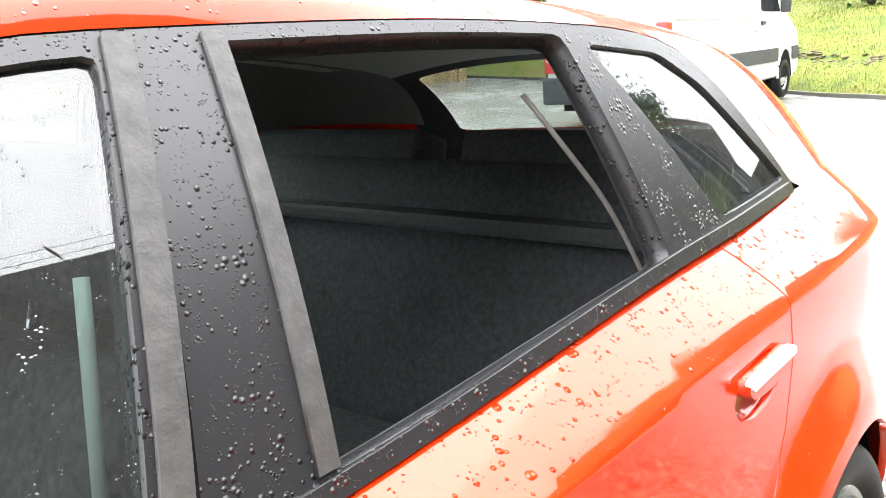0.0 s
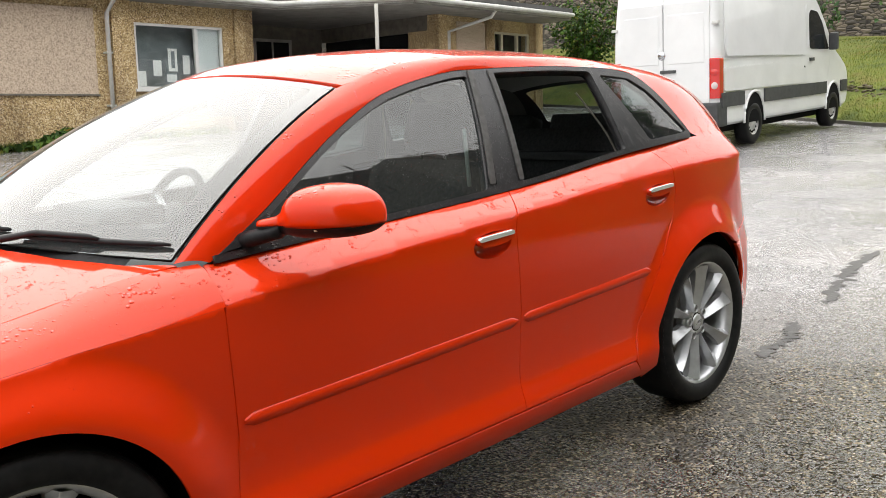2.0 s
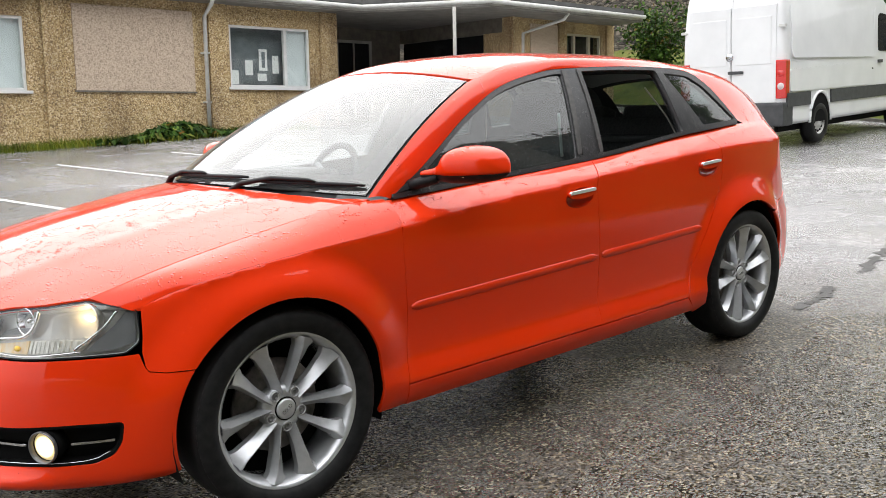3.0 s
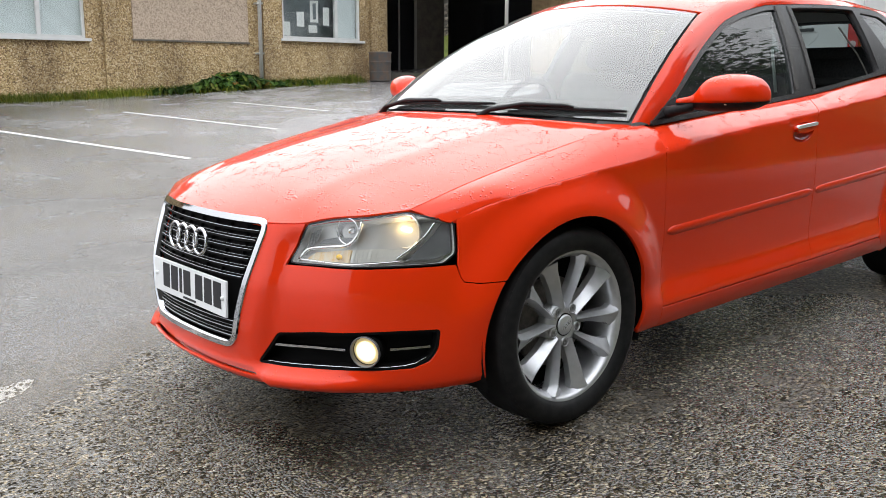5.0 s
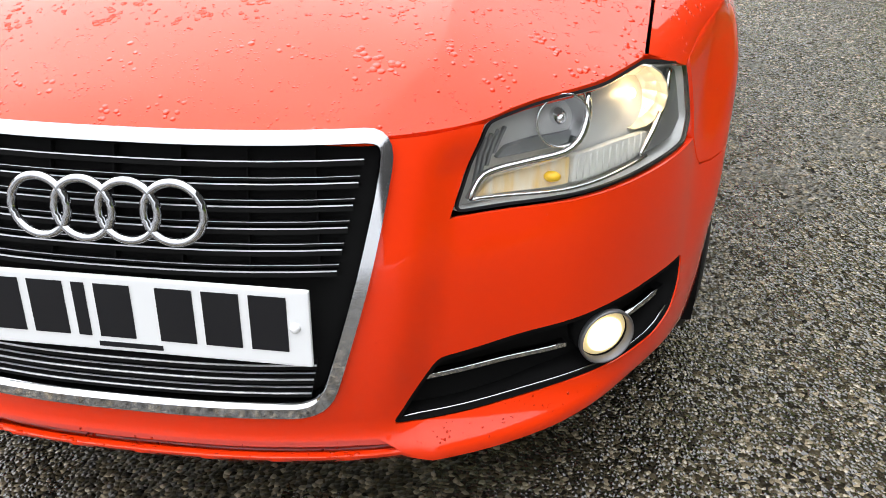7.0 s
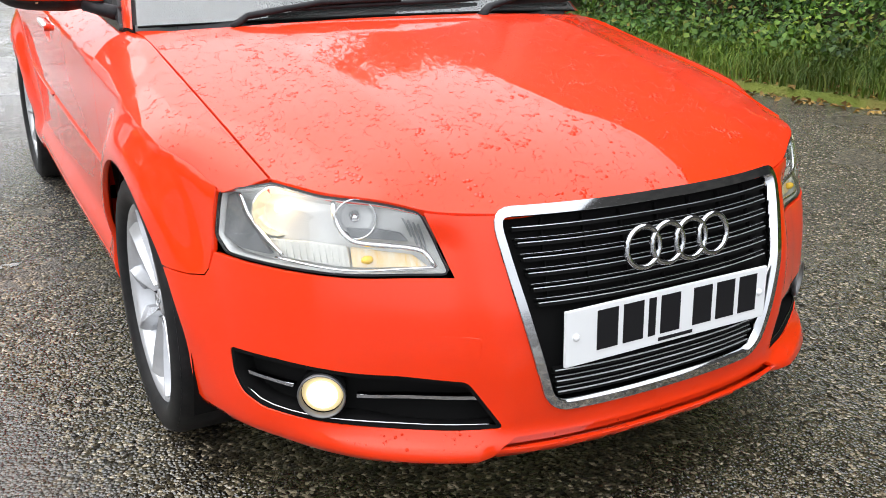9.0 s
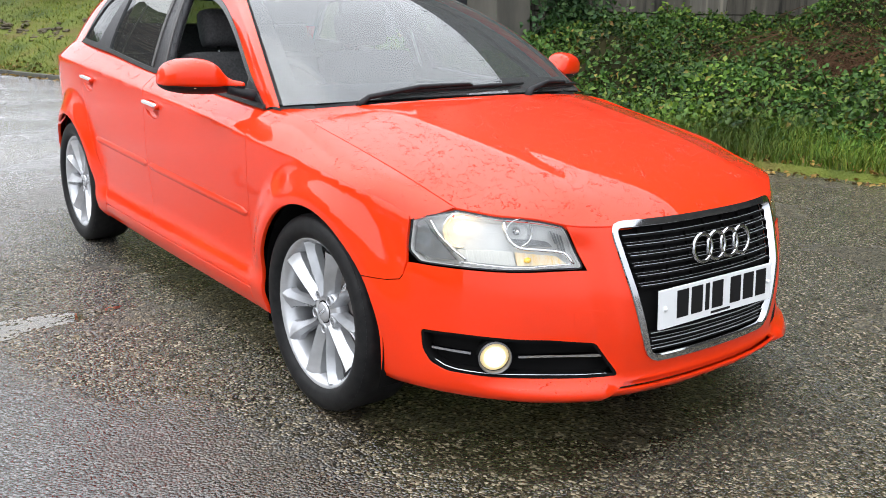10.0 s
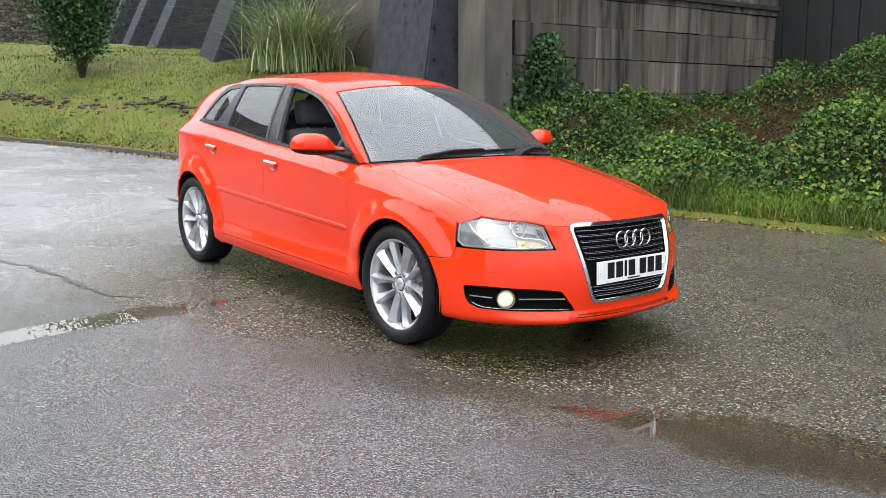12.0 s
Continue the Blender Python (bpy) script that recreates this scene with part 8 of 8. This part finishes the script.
# litter bin by the porch
bn = thing("litter_bin", "rusty grey metal litter bin by the porch", "bin", Matrix.Translation((-9.75, BY + 0.75, float(lie(-9.75, BY + 0.75)))))
lathe("bin_body", [(0.0005, 0.0), (0.24, 0.0), (0.25, 0.02), (0.27, 0.66), (0.285, 0.68), (0.27, 0.70), (0.25, 0.66), (0.23, 0.05), (0.0005, 0.05)], BIN_GREY, bn, "", 28, "z")
for z in (0.2, 0.45):
    lathe("bin_hoop", [(0.258 + 0.03 * z, z), (0.272 + 0.03 * z, z + 0.015), (0.258 + 0.03 * z, z + 0.03)], BIN_GREY, bn, "pressed hoop", 28, "z")

# ---- the van ----
van = thing("delivery_van", "white high-roof panel van with dark lower trim parked by the grass", "van")
PROF = [(-1.22, 0.52), (-1.26, 0.75), (-1.26, 2.0), (-1.20, 2.52), (-1.05, 2.66), (-0.7, 2.71), (1.6, 2.68), (2.55, 2.60), (2.98, 2.42), (3.40, 1.98), (3.80, 1.52), (4.12, 1.36), (4.45, 1.16), (4.54, 0.95), (4.54, 0.55), (4.40, 0.36), (-1.0, 0.36)]
prof = np.array(rounded(PROF, 0.14, 4))
levels = [(-0.95, 0.09), (-0.942, 0.05), (-0.905, 0.015), (-0.84, 0.0), (0.84, 0.0), (0.905, 0.015), (0.942, 0.05), (0.95, 0.09)]
ctr = np.array([1.6, 1.4])
v, f = [], []
m_ = len(prof)
for y, ins in levels:
    shr = np.array(shrunk([tuple(p) for p in prof], ins)) if ins else prof
    for x_, z_ in shr:
        v.append((x_, y * (1 - 0.055 * max(z_ - 1.1, 0) ** 1.3), z_))
for i in range(len(levels) - 1):
    for j in range(m_):
        k = (j + 1) % m_
        f.append((i * m_ + j, i * m_ + k, (i + 1) * m_ + k, (i + 1) * m_ + j))
f.append(tuple(range(m_)))
f.append(tuple(reversed(range((len(levels) - 1) * m_, len(levels) * m_))))
van_body = raw("van_body", v, f, VAN_WHITE, van, "white painted body", True)
van_body.data.set_sharp_from_angle(angle=radians(35))


def van_y(z):
    return 0.95 * (1 - 0.055 * max(z - 1.1, 0) ** 1.3)


for sg in (1, -1):
    def plate_at(name, pts, material, label="", t=0.012, parent=van):
        bm = bmesh.new()
        a = [bm.verts.new((x_, sg * (van_y(z_) - 0.02), z_)) for x_, z_ in pts]
        b = [bm.verts.new((x_, sg * (van_y(z_) + t), z_)) for x_, z_ in pts]
        bm.faces.new(a)
        bm.faces.new(list(reversed(b)))
        for i in range(len(pts)):
            j = (i + 1) % len(pts)
            bm.faces.new((a[i], a[j], b[j], b[i]))
        bmesh.ops.recalc_face_normals(bm, faces=bm.faces[:])
        return part(name, bm, material, parent, label)

    for x0, x1 in ((-1.22, -0.40), (0.40, 3.28), (4.06, 4.42)):
        plate_at("side_trim", [(x0, 0.66), (x1, 0.66), (x1, 0.88), (x0, 0.88)], VAN_GREY, "dark grey side trim", 0.022)
    for cx in (0.0, 3.665):
        rim_pts = [(cx + 0.40 * math.cos(a), 0.36 + 0.50 * math.sin(a)) for a in np.linspace(0, math.pi, 20)]
        plate_at("wheel_arch", rim_pts, UNDER, "dark wheel opening", 0.006)
        arc_v = []
        tube("arch_lip", [(p[0], sg * (van_y(p[1]) + 0.008), p[1]) for p in rim_pts], 0.024, VAN_WHITE, van, "white wheel arch edge", 6)
    win_pts = [(2.50, 1.50), (3.44, 1.48), (3.14, 1.98), (2.92, 2.17), (2.60, 2.20), (2.50, 2.13)]
    plate_at("cab_window", rounded(win_pts, 0.06, 4), VAN_GLASS, "dark cab side window", 0.006)
    # pressed side panels and the sill, a few millimetres proud
    plate_at("side_panel", rounded([(-1.02, 1.44), (2.26, 1.40), (2.26, 2.24), (-1.02, 2.30)], 0.10, 5), VAN_WHITE, "pressed white side panel", 0.010)
    plate_at("side_panel", rounded([(-1.12, 0.90), (2.28, 0.90), (2.28, 1.16), (1.2, 1.30), (-1.12, 1.26)], 0.08, 5), VAN_WHITE, "pressed white side panel", 0.010)
    plate_at("cab_door", rounded([(2.36, 0.60), (3.18, 0.60), (3.40, 1.0), (3.52, 1.40), (3.20, 2.06), (2.95, 2.26), (2.44, 2.30), (2.36, 2.2)], 0.08, 4), VAN_WHITE, "white cab door", 0.004)
    plate_at("door_slide_handle", [(2.46, 1.28), (2.62, 1.28), (2.62, 1.34), (2.46, 1.34)], VAN_GREY, "dark door handle", 0.03)
    plate_at("filler_slot", [(2.20, 0.95), (2.23, 0.95), (2.23, 1.2), (2.20, 1.2)], VAN_GREY, "black slot", 0.004)
    # mirror
    bm = bmesh.new()
    box(bm, (3.28, min(sg * 0.98, sg * 1.15), 1.46), (3.38, max(sg * 0.98, sg * 1.15), 1.78), None, 0.045)
    part("van_mirror", bm, VAN_GREY, van, "tall black door mirror")
    # tail lamp
    lm = boxed("van_tail_lamp", (-1.278, sg * 0.868 - 0.085, 0.80), (-1.13, sg * 0.868 + 0.085, 1.42), TAIL_RED, van, "red and clear tail lamp", 0.02)
    lathe("lamp_round", [(0.0005, -1.284), (0.05, -1.282), (0.06, -1.275), (0.06, -1.26)], LAMP_LENS_W, lm, "round clear lens", 20, "x", Matrix.Translation((0, sg * 0.868, 1.0)))
    lathe("lamp_round", [(0.0005, -1.284), (0.05, -1.282), (0.06, -1.275), (0.06, -1.26)], TAIL_RED, lm, "round red lens", 20, "x", Matrix.Translation((0, sg * 0.868, 1.2)))
    boxed("door_hinge", (-1.275, sg * 0.88 - 0.05, 1.93), (-1.20, sg * 0.88 + 0.06, 1.975), PIPE_GREY, van, "bright door hinge", 0.01)
# rear doors
tube("door_seam", [(-1.262, 0.0, 0.62), (-1.264, 0.0, 2.0), (-1.21, 0.0, 2.52)], 0.008, VAN_SEAM, van, "seam between the rear doors", 5)
for sg in (1, -1):
    rd = boxed("rear_door", (-1.272, min(sg * 0.012, sg * 0.78), 0.74), (-1.2, max(sg * 0.012, sg * 0.78), 2.30), VAN_WHITE, van, "white rear door", 0.012)
    boxed("door_pressing", (-1.279, min(sg * 0.08, sg * 0.70), 1.36), (-1.26, max(sg * 0.08, sg * 0.70), 2.12), VAN_WHITE, rd, "pressed upper panel", 0.012)
lathe("round_emblem", [(0.0005, -1.285), (0.06, -1.285), (0.07, -1.275), (0.07, -1.255)], CHROME, van, "plain round chrome emblem", 24, "x", Matrix.Translation((0, 0.03, 1.50)))
boxed("rear_handle", (-1.30, -0.22, 1.22), (-1.24, 0.05, 1.27), VAN_GREY, van, "dark rear door handle", 0.01)
lathe("rear_lock", [(0.0005, -1.275), (0.03, -1.275), (0.03, -1.25)], VAN_GREY, van, "black lock", 12, "x", Matrix.Translation((0, 0.52, 1.40)))
boxed("rear_bumper", (-1.36, -0.955, 0.36), (-1.00, 0.955, 0.74), VAN_GREY, van, "dark rear bumper", 0.04)
boxed("chassis", (-1.1, -0.75, 0.25), (4.4, 0.75, 0.45), UNDER, van, "dark chassis")
for cx in (0.0, 3.665):
    for sg in (1, -1):
        wv = thing("van_wheel", "", "", None)
        wv.parent = van
        wv.matrix_basis = Matrix.Translation((cx, sg * 0.845, 0.345)) @ (Matrix.Rotation(math.pi, 4, "Z") if sg < 0 else Matrix.Identity(4))
        lathe("van_tyre", [(0.20, 0.10), (0.23, 0.115), (0.31, 0.115), (0.34, 0.09), (0.345, 0.0), (0.34, -0.10), (0.2, -0.11)], RUBBER, wv, "black tyre", 40)
        rm = lathe("van_rim", [(0.215, 0.105), (0.20, 0.085), (0.165, 0.06), (0.10, 0.085), (0.09, 0.10), (0.0005, 0.105)], PIPE_GREY, wv, "grey steel rim", 40)
        for k in range(12):
            an = 2 * math.pi * k / 12
            lathe("rim_hole", [(0.0005, 0.082), (0.02, 0.082), (0.02, 0.06)], UNDER, rm, "dark hole", 8, "y", Matrix.Translation((0.15 * math.cos(an), 0, 0.15 * math.sin(an))))
VR, VF = Vector((-12.33, -4.43 - 0.87)), Vector((-16.0, -4.60 - 0.87))
z0, z1 = float(lie(*VR)), float(lie(*VF))
vang = math.atan2(VF.y - VR.y, VF.x - VR.x)
van.matrix_world = Matrix.Translation((VR.x, VR.y, z0)) @ Matrix.Rotation(vang, 4, "Z") @ Matrix.Rotation(-math.atan2(z1 - z0, (VF - VR).length), 4, "Y")
